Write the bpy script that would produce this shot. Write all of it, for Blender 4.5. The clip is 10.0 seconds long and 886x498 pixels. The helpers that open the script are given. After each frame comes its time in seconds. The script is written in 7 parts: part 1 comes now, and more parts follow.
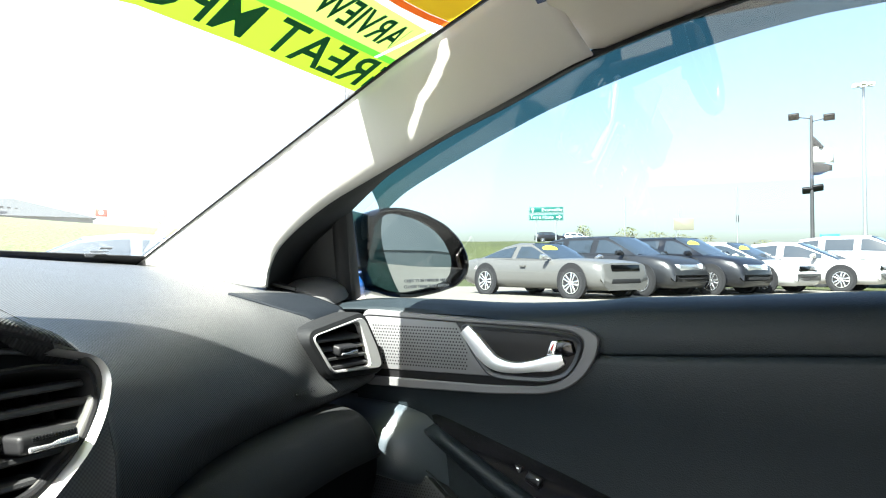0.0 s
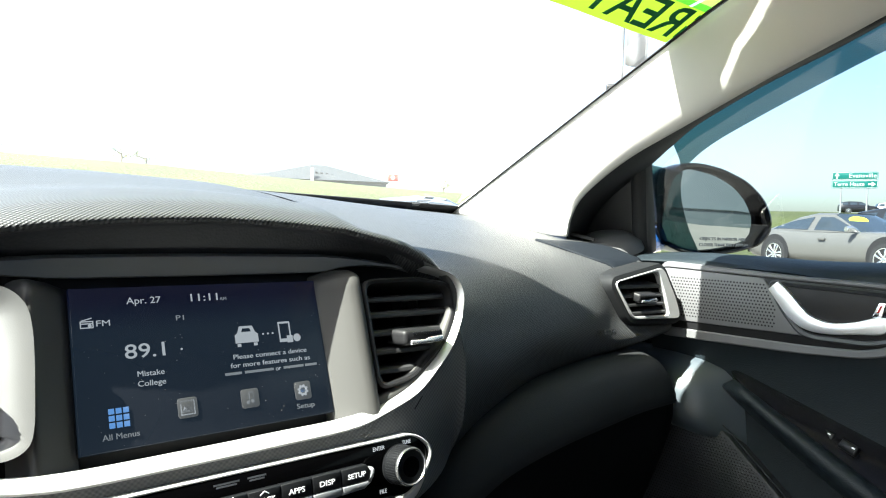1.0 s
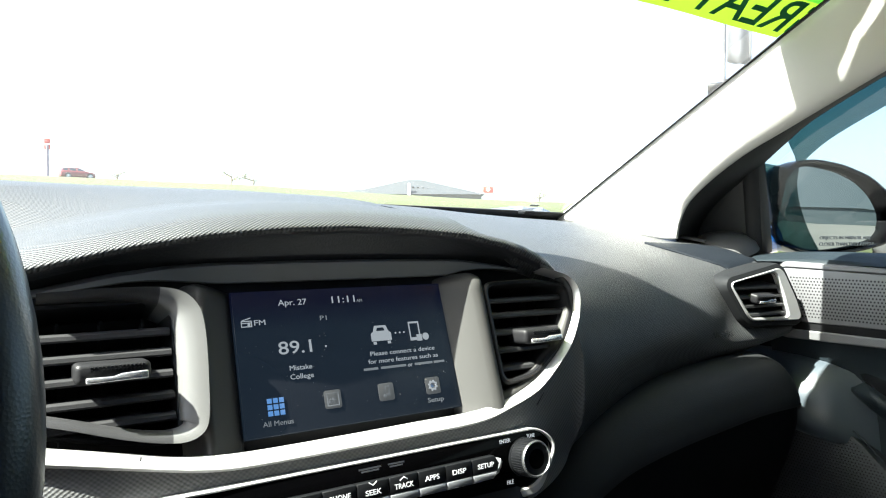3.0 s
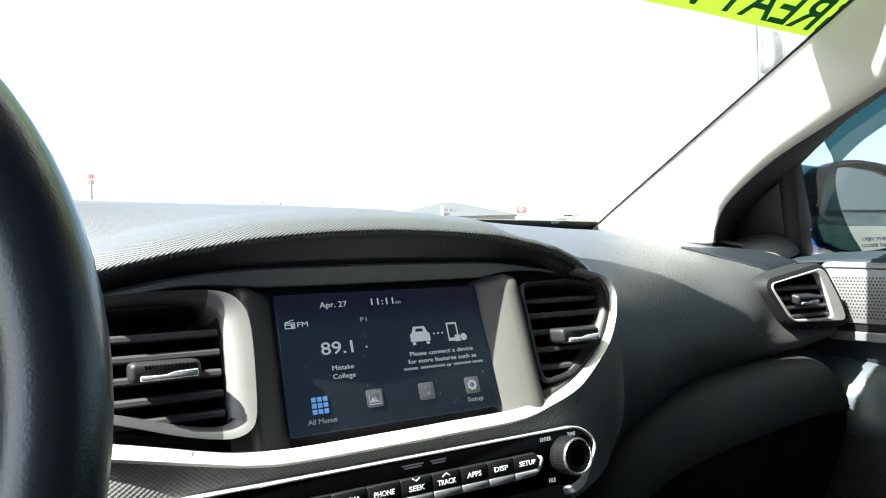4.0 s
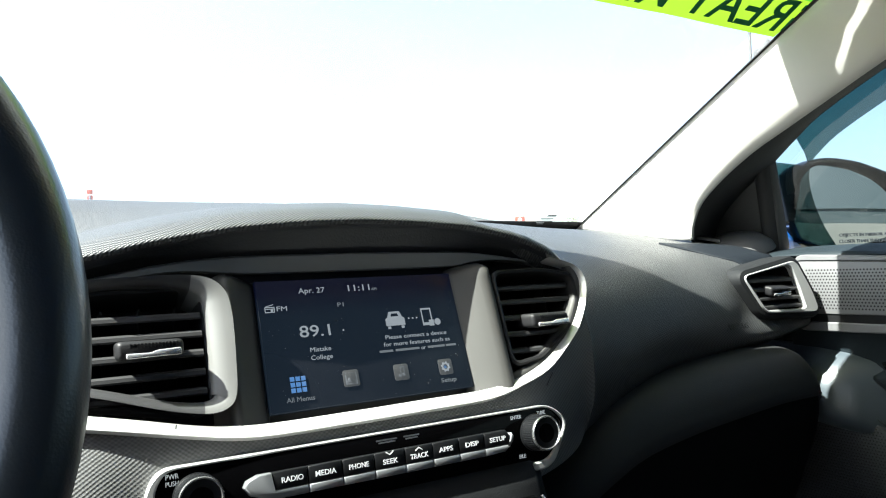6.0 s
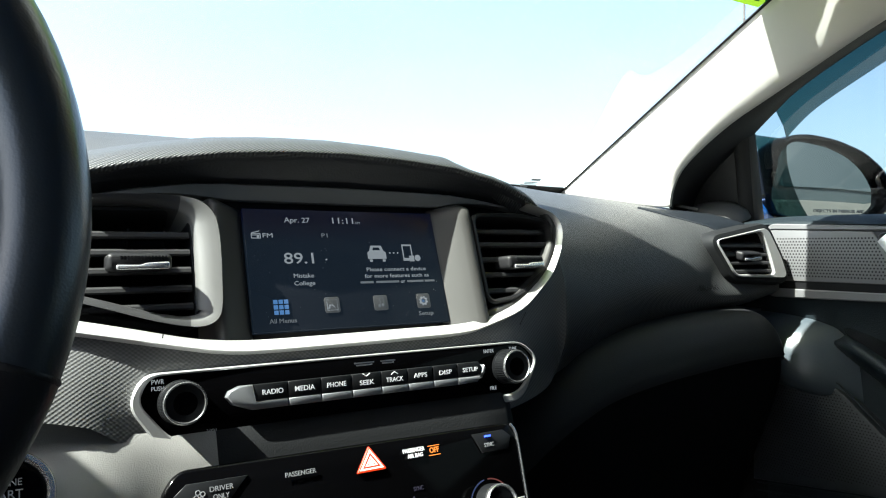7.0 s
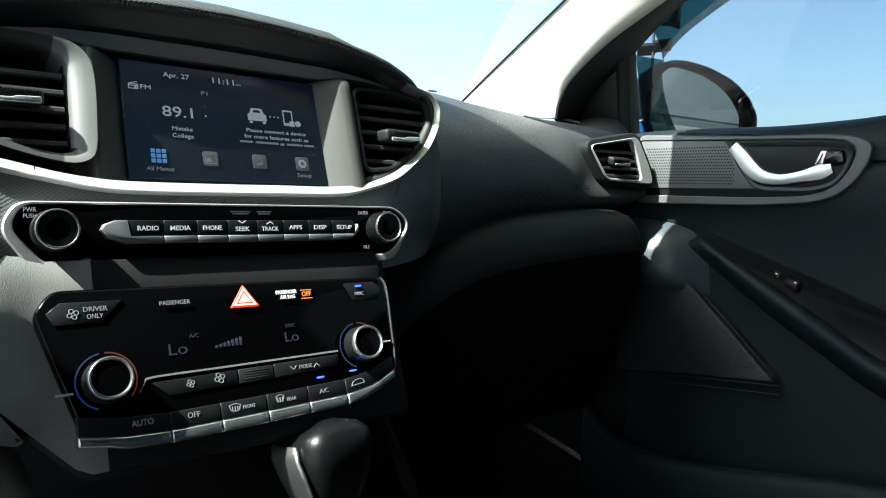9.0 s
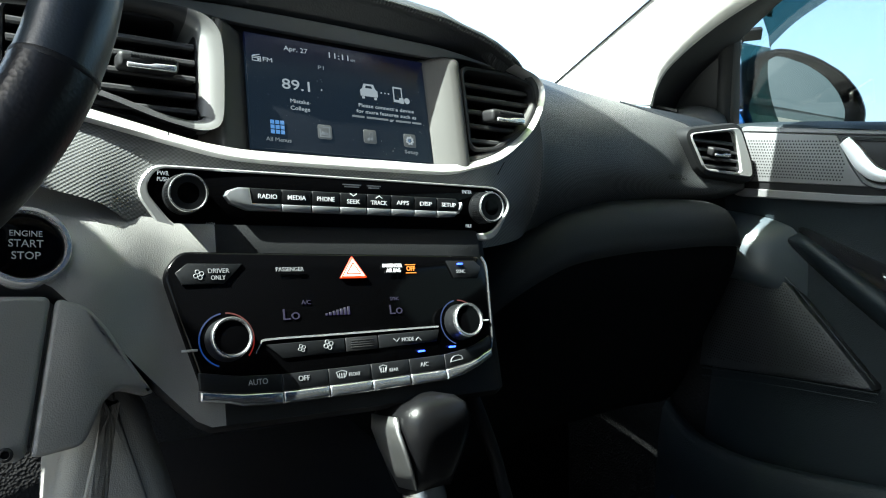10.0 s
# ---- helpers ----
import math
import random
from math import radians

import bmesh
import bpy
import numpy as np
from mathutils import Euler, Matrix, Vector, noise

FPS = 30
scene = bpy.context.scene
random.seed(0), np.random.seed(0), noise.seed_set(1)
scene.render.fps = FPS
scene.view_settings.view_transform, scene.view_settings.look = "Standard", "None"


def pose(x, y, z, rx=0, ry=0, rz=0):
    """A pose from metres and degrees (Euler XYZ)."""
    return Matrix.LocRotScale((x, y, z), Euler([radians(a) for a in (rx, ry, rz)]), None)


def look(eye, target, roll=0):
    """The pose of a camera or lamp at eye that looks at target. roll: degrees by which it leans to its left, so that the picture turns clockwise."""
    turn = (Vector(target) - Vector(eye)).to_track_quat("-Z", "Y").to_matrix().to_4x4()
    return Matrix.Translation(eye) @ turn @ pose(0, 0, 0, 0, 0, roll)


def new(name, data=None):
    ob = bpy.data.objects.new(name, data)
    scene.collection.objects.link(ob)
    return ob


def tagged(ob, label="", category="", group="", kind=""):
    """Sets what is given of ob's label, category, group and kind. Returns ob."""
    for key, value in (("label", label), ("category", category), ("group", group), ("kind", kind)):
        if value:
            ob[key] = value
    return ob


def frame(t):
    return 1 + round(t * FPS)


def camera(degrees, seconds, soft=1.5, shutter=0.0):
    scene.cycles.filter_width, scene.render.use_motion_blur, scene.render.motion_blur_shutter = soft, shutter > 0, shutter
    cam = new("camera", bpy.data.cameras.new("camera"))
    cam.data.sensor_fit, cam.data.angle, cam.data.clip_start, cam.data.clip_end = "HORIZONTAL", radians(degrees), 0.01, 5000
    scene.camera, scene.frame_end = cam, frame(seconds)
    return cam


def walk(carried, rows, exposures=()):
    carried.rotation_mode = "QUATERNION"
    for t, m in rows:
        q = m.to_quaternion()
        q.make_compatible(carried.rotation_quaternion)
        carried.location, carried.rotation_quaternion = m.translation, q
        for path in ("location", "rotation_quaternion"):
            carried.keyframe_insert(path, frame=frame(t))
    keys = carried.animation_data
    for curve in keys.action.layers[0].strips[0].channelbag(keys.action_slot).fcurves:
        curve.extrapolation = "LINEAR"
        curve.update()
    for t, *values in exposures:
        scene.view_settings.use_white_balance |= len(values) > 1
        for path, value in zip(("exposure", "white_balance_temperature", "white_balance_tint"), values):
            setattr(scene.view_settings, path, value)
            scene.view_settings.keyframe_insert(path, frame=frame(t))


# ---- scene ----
cam = camera(65.9, 10.0, soft=1.1)
PATH = [
    (0, (-0.112, 0.1, 1.12), (1.669, 1.01, 1.162), 0.0),
    (0.5, (-0.143, 0.112, 1.108), (1.427, 1.351, 1.118), 1.9),
    (1, (-0.179, 0.103, 1.097), (1.125, 1.618, 1.027), 1.8),
    (1.5, (-0.192, 0.097, 1.096), (0.991, 1.707, 1.008), 0.2),
    (2, (-0.197, 0.092, 1.091), (0.962, 1.72, 1.014), 1.7),
    (2.5, (-0.204, 0.094, 1.088), (0.919, 1.747, 1.025), 1.2),
    (3, (-0.21, 0.091, 1.091), (0.868, 1.776, 1.05), 0.1),
    (4.3, (-0.217, 0.082, 1.073), (0.767, 1.823, 1.104), -1.7),
    (4.5, (-0.218, 0.084, 1.086), (0.774, 1.82, 1.081), -1.8),
    (5, (-0.227, 0.076, 1.076), (0.765, 1.813, 1.075), -3.1),
    (5.2, (-0.226, 0.071, 1.08), (0.739, 1.823, 1.085), -1.4),
    (6.3, (-0.21, 0.045, 1.051), (0.796, 1.773, 1.121), -2.3),
    (6.5, (-0.214, 0.044, 1.052), (0.798, 1.769, 1.081), -0.3),
    (7, (-0.22, 0.03, 1.024), (0.811, 1.744, 1.013), 0.1),
    (7.5, (-0.221, 0.023, 1.009), (0.839, 1.718, 0.943), 0.3),
    (8, (-0.224, 0.008, 0.999), (0.835, 1.702, 0.901), 0.8),
    (8.5, (-0.219, -0.01, 0.973), (0.942, 1.612, 0.824), 0.4),
    (9, (-0.217, -0.026, 0.958), (1.021, 1.536, 0.79), 2.0),
    (9.5, (-0.221, -0.035, 0.948), (1.022, 1.514, 0.714), 4.4),
    (10, (-0.244, -0.01, 0.953), (0.837, 1.657, 0.728), 4.5),
]
EXPOSURES = [(0.0, 3.15, 6350, 7), (1.0, 3.05, 6350, 6), (3.0, 3.0, 6350, 6), (5.0, 2.95, 6300, 6), (6.5, 2.6, 6250, 5), (7.5, 2.35, 6200, 4), (9.0, 2.3, 6050, 1), (9.6, 2.45, 6050, 0), (10.0, 2.9, 6050, 0)]
walk(cam, [(t, look(eye, target, roll)) for t, eye, target, roll in PATH], EXPOSURES)

# ---- world and sun ----
SUN = Vector((-0.83, 0.075, 1.0)).normalized()
world = bpy.data.worlds.new("sky")
scene.world = world
world.use_nodes = True
wn, wl = world.node_tree.nodes, world.node_tree.links
sky = wn.new("ShaderNodeTexSky")
sky.sky_type, sky.sun_disc = "NISHITA", False
sky.sun_elevation = math.asin(SUN.z)
sky.sun_rotation = math.atan2(SUN.x, SUN.y)
sky.air_density, sky.dust_density = 1.0, 2.6
wn["Background"].inputs["Strength"].default_value = 0.08
wl.new(sky.outputs["Color"], wn["Background"].inputs["Color"])
sun = new("sun", bpy.data.lights.new("sun", "SUN"))
sun.data.energy, sun.data.angle, sun.data.color = 5.0, radians(0.53), (1.0, 0.95, 0.88)
sun.matrix_world = look(SUN * 20, (0, 0, 0))


# ---- materials ----
def nodes_of(name):
    m = bpy.data.materials.new(name)
    m.use_nodes = True
    n, l = m.node_tree.nodes, m.node_tree.links
    return m, n, l, n["Principled BSDF"]


def surface(name, color, rough=0.5, metal=0.0, grain=0.0, grain_size=0.002, vary=0.12, vary_size=0.08, weave=0.0,
            pitch=0.003, spec=0.5, coat=0.0, glow=None, glow_power=0.0, emboss=None):
    """A painted, moulded or woven surface: colour varied at two scales, and a fine relief."""
    m, n, l, b = nodes_of(name)
    b.inputs["Roughness"].default_value, b.inputs["Metallic"].default_value = rough, metal
    b.inputs["Specular IOR Level"].default_value, b.inputs["Coat Weight"].default_value = spec, coat
    co = n.new("ShaderNodeTexCoord")
    big = n.new("ShaderNodeTexNoise")
    big.inputs["Scale"].default_value, big.inputs["Detail"].default_value = 1 / vary_size, 6
    l.new(co.outputs["Object"], big.inputs["Vector"])
    ramp = n.new("ShaderNodeMix")
    ramp.data_type = "RGBA"
    ramp.inputs["A"].default_value = [*(c * (1 - vary) for c in color), 1]
    ramp.inputs["B"].default_value = [*(min(1, c * (1 + vary)) for c in color), 1]
    l.new(big.outputs["Fac"], ramp.inputs["Factor"])
    l.new(ramp.outputs["Result"], b.inputs["Base Color"])
    rr = n.new("ShaderNodeMapRange")
    rr.inputs["To Min"].default_value, rr.inputs["To Max"].default_value = max(0, rough - 0.06), min(1, rough + 0.06)
    l.new(big.outputs["Fac"], rr.inputs["Value"])
    l.new(rr.outputs["Result"], b.inputs["Roughness"])
    height = None
    if grain:
        fine = n.new("ShaderNodeTexVoronoi")
        fine.inputs["Scale"].default_value = 1 / grain_size
        l.new(co.outputs["Object"], fine.inputs["Vector"])
        height, dist, strength = fine.outputs["Distance"], grain_size * 0.4, grain
    if weave:
        sep = n.new("ShaderNodeSeparateXYZ")
        l.new(co.outputs["Object"], sep.inputs["Vector"])

        def mth(op, a, c=None):
            k = n.new("ShaderNodeMath")
            k.operation = op
            for i, v in enumerate((a, c)):
                if v is None:
                    continue
                if isinstance(v, (int, float)):
                    k.inputs[i].default_value = v
                else:
                    l.new(v, k.inputs[i])
            return k.outputs[0]
        k = 2 * math.pi / pitch
        run = mth("ADD", sep.outputs["Y"], sep.outputs["Z"])
        a = mth("SINE", mth("MULTIPLY", mth("ADD", sep.outputs["X"], run), k))
        c = mth("SINE", mth("MULTIPLY", mth("SUBTRACT", sep.outputs["X"], run), k))
        height, dist, strength = mth("MULTIPLY", mth("ADD", a, c), 0.5), pitch * 0.12, weave
        # shade between the yarns is also put into the colour, by height
        weave_shade = n.new("ShaderNodeMix")
        weave_shade.data_type, weave_shade.blend_type = "RGBA", "MULTIPLY"
        weave_shade.inputs["Factor"].default_value = 1.0
        shade = n.new("ShaderNodeMapRange")
        shade.inputs["From Min"].default_value, shade.inputs["From Max"].default_value = -1.0, 1.0
        shade.inputs["To Min"].default_value, shade.inputs["To Max"].default_value = 1 - 0.85 * weave, 1 + 0.6 * weave
        l.new(height, shade.inputs["Value"])
        l.new(ramp.outputs["Result"], weave_shade.inputs["A"])
        l.new(shade.outputs["Result"], weave_shade.inputs["B"])
        l.new(weave_shade.outputs["Result"], b.inputs["Base Color"])
    if height is not None:
        bump = n.new("ShaderNodeBump")
        bump.inputs["Strength"].default_value, bump.inputs["Distance"].default_value = strength, dist
        l.new(height, bump.inputs["Height"])
        l.new(bump.outputs["Normal"], b.inputs["Normal"])
    if glow:
        b.inputs["Emission Color"].default_value = (*glow, 1)
        b.inputs["Emission Strength"].default_value = glow_power
    return m


def lamp_mat(name, color, power, base=(0.02, 0.02, 0.02)):
    return surface(name, base, 0.4, glow=color, glow_power=power * 0.7, vary=0.0)


def glass(name, tint, gloss=0.9, dust=0.0, rough=0.0):
    """Thin glass: lets light straight through, mirrors a little by Fresnel, and may carry a film of dust."""
    m, n, l, b = nodes_of(name)
    n.remove(b)
    out = n["Material Output"]
    clear, shine, mix, fres = (n.new("ShaderNodeBsdfTransparent"), n.new("ShaderNodeBsdfGlossy"), n.new("ShaderNodeMixShader"), n.new("ShaderNodeLayerWeight"))
    clear.inputs["Color"].default_value = (*tint, 1)
    shine.inputs["Roughness"].default_value = rough
    shine.inputs["Color"].default_value = (gloss, gloss, gloss, 1)
    fres.inputs["Blend"].default_value = 0.5
    curve = n.new("ShaderNodeMath")
    curve.operation = "POWER"
    curve.inputs[1].default_value = 4.0
    l.new(fres.outputs["Facing"], curve.inputs[0])
    lift = n.new("ShaderNodeMath")
    lift.operation, lift.use_clamp = "MULTIPLY_ADD", True
    lift.inputs[1].default_value, lift.inputs[2].default_value = 0.85, 0.05
    l.new(curve.outputs[0], lift.inputs[0])
    l.new(lift.outputs[0], mix.inputs[0])
    base = clear.outputs[0]
    if dust:
        film, fm, tex, rng = n.new("ShaderNodeBsdfTranslucent"), n.new("ShaderNodeMixShader"), n.new("ShaderNodeTexNoise"), n.new("ShaderNodeMapRange")
        film.inputs["Color"].default_value = (0.9, 0.9, 0.88, 1)
        tex.inputs["Scale"].default_value, tex.inputs["Detail"].default_value = 9, 8
        rng.inputs["To Min"].default_value, rng.inputs["To Max"].default_value = dust * 0.75, dust * 1.25
        l.new(tex.outputs["Fac"], rng.inputs["Value"])
        l.new(rng.outputs["Result"], fm.inputs[0])
        l.new(clear.outputs[0], fm.inputs[1])
        l.new(film.outputs[0], fm.inputs[2])
        base = fm.outputs[0]
    l.new(base, mix.inputs[1])
    l.new(shine.outputs[0], mix.inputs[2])
    l.new(mix.outputs[0], out.inputs["Surface"])
    return m


def see_through(name, color, body=0.995):
    """Printed film on glass, lit from behind."""
    m, n, l, b = nodes_of(name)
    n.remove(b)
    t, d, c, m1, m2 = (n.new("ShaderNodeBsdfTranslucent"), n.new("ShaderNodeBsdfDiffuse"), n.new("ShaderNodeBsdfTransparent"), n.new("ShaderNodeMixShader"), n.new("ShaderNodeMixShader"))
    for k in (t, d, c):
        k.inputs["Color"].default_value = (*color, 1)
    m1.inputs[0].default_value, m2.inputs[0].default_value = 0.78, 1 - body
    l.new(t.outputs[0], m1.inputs[1])
    l.new(d.outputs[0], m1.inputs[2])
    l.new(m1.outputs[0], m2.inputs[1])
    l.new(c.outputs[0], m2.inputs[2])
    l.new(m2.outputs[0], n["Material Output"].inputs["Surface"])
    return m


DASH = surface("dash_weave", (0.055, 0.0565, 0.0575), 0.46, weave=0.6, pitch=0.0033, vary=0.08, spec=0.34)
# the dash weave again, lightened for the sun on the skirt
SKIRT_LIT = surface("skirt_lit_weave", (0.13, 0.131, 0.13), 0.42, weave=0.4, pitch=0.0036, vary=0.08)
DASH_PLAIN = surface("dash_plain", (0.012, 0.0128, 0.0138), 0.66, grain=0.25, grain_size=0.0012, spec=0.14)
LEATHER = surface("leather_grain", (0.2, 0.196, 0.188), 0.46, grain=0.42, grain_size=0.0009)
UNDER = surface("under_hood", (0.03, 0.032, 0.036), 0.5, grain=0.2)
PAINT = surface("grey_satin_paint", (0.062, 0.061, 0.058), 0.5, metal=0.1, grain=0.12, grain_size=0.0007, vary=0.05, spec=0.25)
STRIP = surface("grey_strip", (0.2, 0.2, 0.195), 0.45, metal=0.1, grain=0.1, grain_size=0.0008)
SILVER = surface("silver_trim", (0.52, 0.52, 0.515), 0.36, metal=0.5, grain=0.08, grain_size=0.0008, vary=0.04)
CHROME = surface("chrome", (0.86, 0.87, 0.88), 0.24, metal=0.8, vary=0.03)
SATIN = surface("satin_lip", (0.3, 0.31, 0.325), 0.3, metal=0.65, vary=0.03)
GLOSS = surface("piano_black", (0.0012, 0.0012, 0.0014), 0.1, spec=0.12, vary=0.2)
SLAT = surface("slat_plastic", (0.032, 0.032, 0.033), 0.45, grain=0.2, grain_size=0.0009)
BLACK = surface("black_plastic", (0.011, 0.011, 0.012), 0.48, grain=0.2, grain_size=0.0009, spec=0.3)
DARK = surface("dark_cavity", (0.008, 0.008, 0.009), 0.8)
KEY = surface("key_black", (0.008, 0.0085, 0.0095), 0.36, grain=0.1, grain_size=0.0006, spec=0.28)
RUBBER = surface("rubber_seal", (0.015, 0.0155, 0.017), 0.7, grain=0.3, grain_size=0.0015)
# both prints glow faintly themselves, in place of light falling on them
INK = lamp_mat("white_print_glow", (0.9, 0.95, 1.0), 0.07, (0.7, 0.7, 0.7))
DIMINK = lamp_mat("grey_print_glow", (0.9, 0.95, 1.0), 0.009, (0.2, 0.205, 0.215))
PILLAR = surface("pillar_cloth", (0.6, 0.585, 0.55), 0.9, grain=0.08, grain_size=0.0014, vary=0.05)
SATIN_DARK = surface("dark_satin_lip", (0.5, 0.51, 0.52), 0.26, metal=0.92, vary=0.03)
# paler, bluer copy of the door plastic, for daylight on its shoulder
SHOULDER_LIT = surface("shoulder_lit_plastic", (0.055, 0.068, 0.08), 0.36, grain=0.2, grain_size=0.0012)
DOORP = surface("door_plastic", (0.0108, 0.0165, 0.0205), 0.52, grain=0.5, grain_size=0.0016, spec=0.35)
BEZEL = surface("door_bezel", (0.14, 0.14, 0.144), 0.42, metal=0.15, weave=0.12, pitch=0.0028)
CARPET = surface("carpet", (0.006, 0.006, 0.0065), 0.95, grain=0.8, grain_size=0.004)
PIANO = surface("switch_black", (0.01, 0.01, 0.012), 0.16)


# ---- geometry helpers ----
def curve_through(pts, n):
    """n points along a smooth line through pts."""
    P = [np.array(p, float) for p in pts]
    P = [2 * P[0] - P[1], *P, 2 * P[-1] - P[-2]]
    out = []
    for i in range(n):
        s = i / (n - 1) * (len(P) - 3)
        k = min(int(s), len(P) - 4)
        u = s - k
        a, b, c, d = P[k:k + 4]
        out.append(0.5 * (2 * b + (c - a) * u + (2 * a - 5 * b + 4 * c - d) * u * u + (3 * b - a - 3 * c + d) * u ** 3))
    return [tuple(float(v) for v in p) for p in out]


def lerp_table(rows, x):
    xs = [r[0] for r in rows]
    return [float(np.interp(x, xs, [r[k] for r in rows])) for k in range(1, len(rows[0]))]


def rounded(pts, r=0.004, n=4):
    """The outline with its corners rounded."""
    out, N = [], len(pts)
    for i in range(N):
        p, a, b = Vector(pts[i]), Vector(pts[i - 1]), Vector(pts[(i + 1) % N])
        ra = min(r, (a - p).length * 0.45, (b - p).length * 0.45)
        s, e = p + (a - p).normalized() * ra, p + (b - p).normalized() * ra
        for k in range(n + 1):
            u = k / n
            out.append(tuple(s * (1 - u) ** 2 + p * 2 * u * (1 - u) + e * u * u))
    return out


def area2(pts):
    return sum(a[0] * b[1] - b[0] * a[1] for a, b in zip(pts, pts[1:] + pts[:1])) / 2


def inset(pts, d):
    """The outline moved inwards by d."""
    N, sign, out = len(pts), (1 if area2(pts) > 0 else -1), []
    for i in range(N):
        p, a, b = Vector(pts[i]), Vector(pts[i - 1]), Vector(pts[(i + 1) % N])
        e1, e2 = (p - a), (b - p)
        if e1.length < 1e-9 or e2.length < 1e-9:
            out.append(tuple(p))
            continue
        n1 = Vector((-e1.y, e1.x)).normalized() * sign
        n2 = Vector((-e2.y, e2.x)).normalized() * sign
        m = (n1 + n2)
        m = m.normalized() if m.length > 1e-6 else n1
        out.append(tuple(p + m * d / max(0.5, m.dot(n1))))
    return out


def facing(o, n, u=(1, 0, 0)):
    """The pose of a flat thing at o whose face looks along n and whose right is u."""
    w = Vector(n).normalized()
    u = Vector(u)
    u = (u - w * u.dot(w)).normalized()
    v = w.cross(u)
    return Matrix(((u.x, v.x, w.x, o[0]), (u.y, v.y, w.y, o[1]), (u.z, v.z, w.z, o[2]), (0, 0, 0, 1)))


def ring_faces(bm, rings, closed=True, caps=(True, True)):
    """Skins rings of vertices of equal count."""
    R = [[bm.verts.new(p) for p in r] for r in rings]
    N = len(R[0])
    for a, b in zip(R, R[1:]):
        for i in range(N if closed else N - 1):
            j = (i + 1) % N
            try:
                bm.faces.new((a[i], a[j], b[j], b[i]))
            except ValueError:
                pass
    if closed and caps[0]:
        bm.faces.new(R[0][::-1])
    if closed and caps[1]:
        bm.faces.new(R[-1])
    return R


def slab(bm, outline, M, d0, d1, bev=0.001):
    """A flat plate of that outline, from depth d0 to d1 along M's z, its front edge bevelled."""
    o = outline if area2(outline) > 0 else outline[::-1]
    i1, i2 = inset(o, bev * 0.35), inset(o, bev)
    rings = [[M @ Vector((*p, w)) for p in q] for q, w in ((o, d0), (o, d1 - bev), (i1, d1 - bev * 0.35), (i2, d1))]
    ring_faces(bm, rings)
    return bm


def frame_ring(bm, outer, inner, M, d0, d1, bev=0.0008):
    """A flat frame between two outlines of equal count."""
    if area2(outer) < 0:
        outer, inner = outer[::-1], inner[::-1]
    o2, i2 = inset(outer, bev), inset(inner, -bev)
    rings = [[M @ Vector((*p, w)) for p in q] for q, w in ((outer, d0), (outer, d1 - bev), (o2, d1), (i2, d1), (inner, d1 - bev), (inner, d0))]
    ring_faces(bm, rings, caps=(False, False))
    return bm


def tube(bm, path, r, n=10, squash=1.0, caps=True):
    """A round bar along a path; r is one radius or one for each point."""
    P = [Vector(p) for p in path]
    rings, up = [], None
    for i, p in enumerate(P):
        t = (P[min(i + 1, len(P) - 1)] - P[max(i - 1, 0)]).normalized()
        if up is None:
            up = t.orthogonal().normalized()
        up = (up - t * up.dot(t)).normalized()
        side = t.cross(up)
        rad = r[i] if isinstance(r, (list, tuple)) else r
        rings.append([p + (up * math.cos(a) + side * math.sin(a) * squash) * rad for a in (2 * math.pi * k / n for k in range(n))])
    ring_faces(bm, rings, caps=(caps, caps))
    return bm


def lathe(bm, profile, M, n=32, caps=(True, True)):
    """Turns (radius, height) pairs round M's z."""
    rings = [[M @ Vector((r * math.cos(2 * math.pi * k / n), r * math.sin(2 * math.pi * k / n), h)) for k in range(n)] for r, h in profile]
    ring_faces(bm, rings, caps=caps)
    return bm


def box(bm, lo, hi, M=None, bev=0.0):
    M = M or Matrix()
    o = [(lo[0], lo[1]), (hi[0], lo[1]), (hi[0], hi[1]), (lo[0], hi[1])]
    if bev:
        slab(bm, rounded(o, bev, 2), M, lo[2], hi[2], bev)
    else:
        ring_faces(bm, [[M @ Vector((*p, w)) for p in o] for w in (lo[2], hi[2])])
    return bm


def sheet(bm, rows):
    """An open surface through rows of points of equal count."""
    ring_faces(bm, rows, closed=False)
    return bm


def thick(ob, t, offset=1.0):
    m = ob.modifiers.new("thickness", "SOLIDIFY")
    m.thickness, m.offset = t, offset
    return ob


def thing(name, label, category, at=(0, 0, 0), group="", kind=""):
    ob = new(name)
    ob.location = at
    ob.empty_display_size = 0.05
    return tagged(ob, label, category, group, kind)


def part(name, bm, material, parent=None, label="", sharp=40, recalc=True):
    if recalc:
        bmesh.ops.recalc_face_normals(bm, faces=bm.faces)
    me = bpy.data.meshes.new(name)
    bm.to_mesh(me)
    bm.free()
    me.materials.append(material)
    for p in me.polygons:
        p.use_smooth = True
    me.set_sharp_from_angle(angle=radians(sharp))
    ob = new(name, me)
    if parent is not None:
        ob.parent = parent
        base, q = Matrix(), parent
        while q is not None:
            base = q.matrix_basis if q.parent is None else base
            q = q.parent
        if parent.parent is None:
            ob.matrix_parent_inverse = Matrix.Translation(parent.location).inverted()
    if label:
        ob["label"] = label
    return ob


def B():
    return bmesh.new()


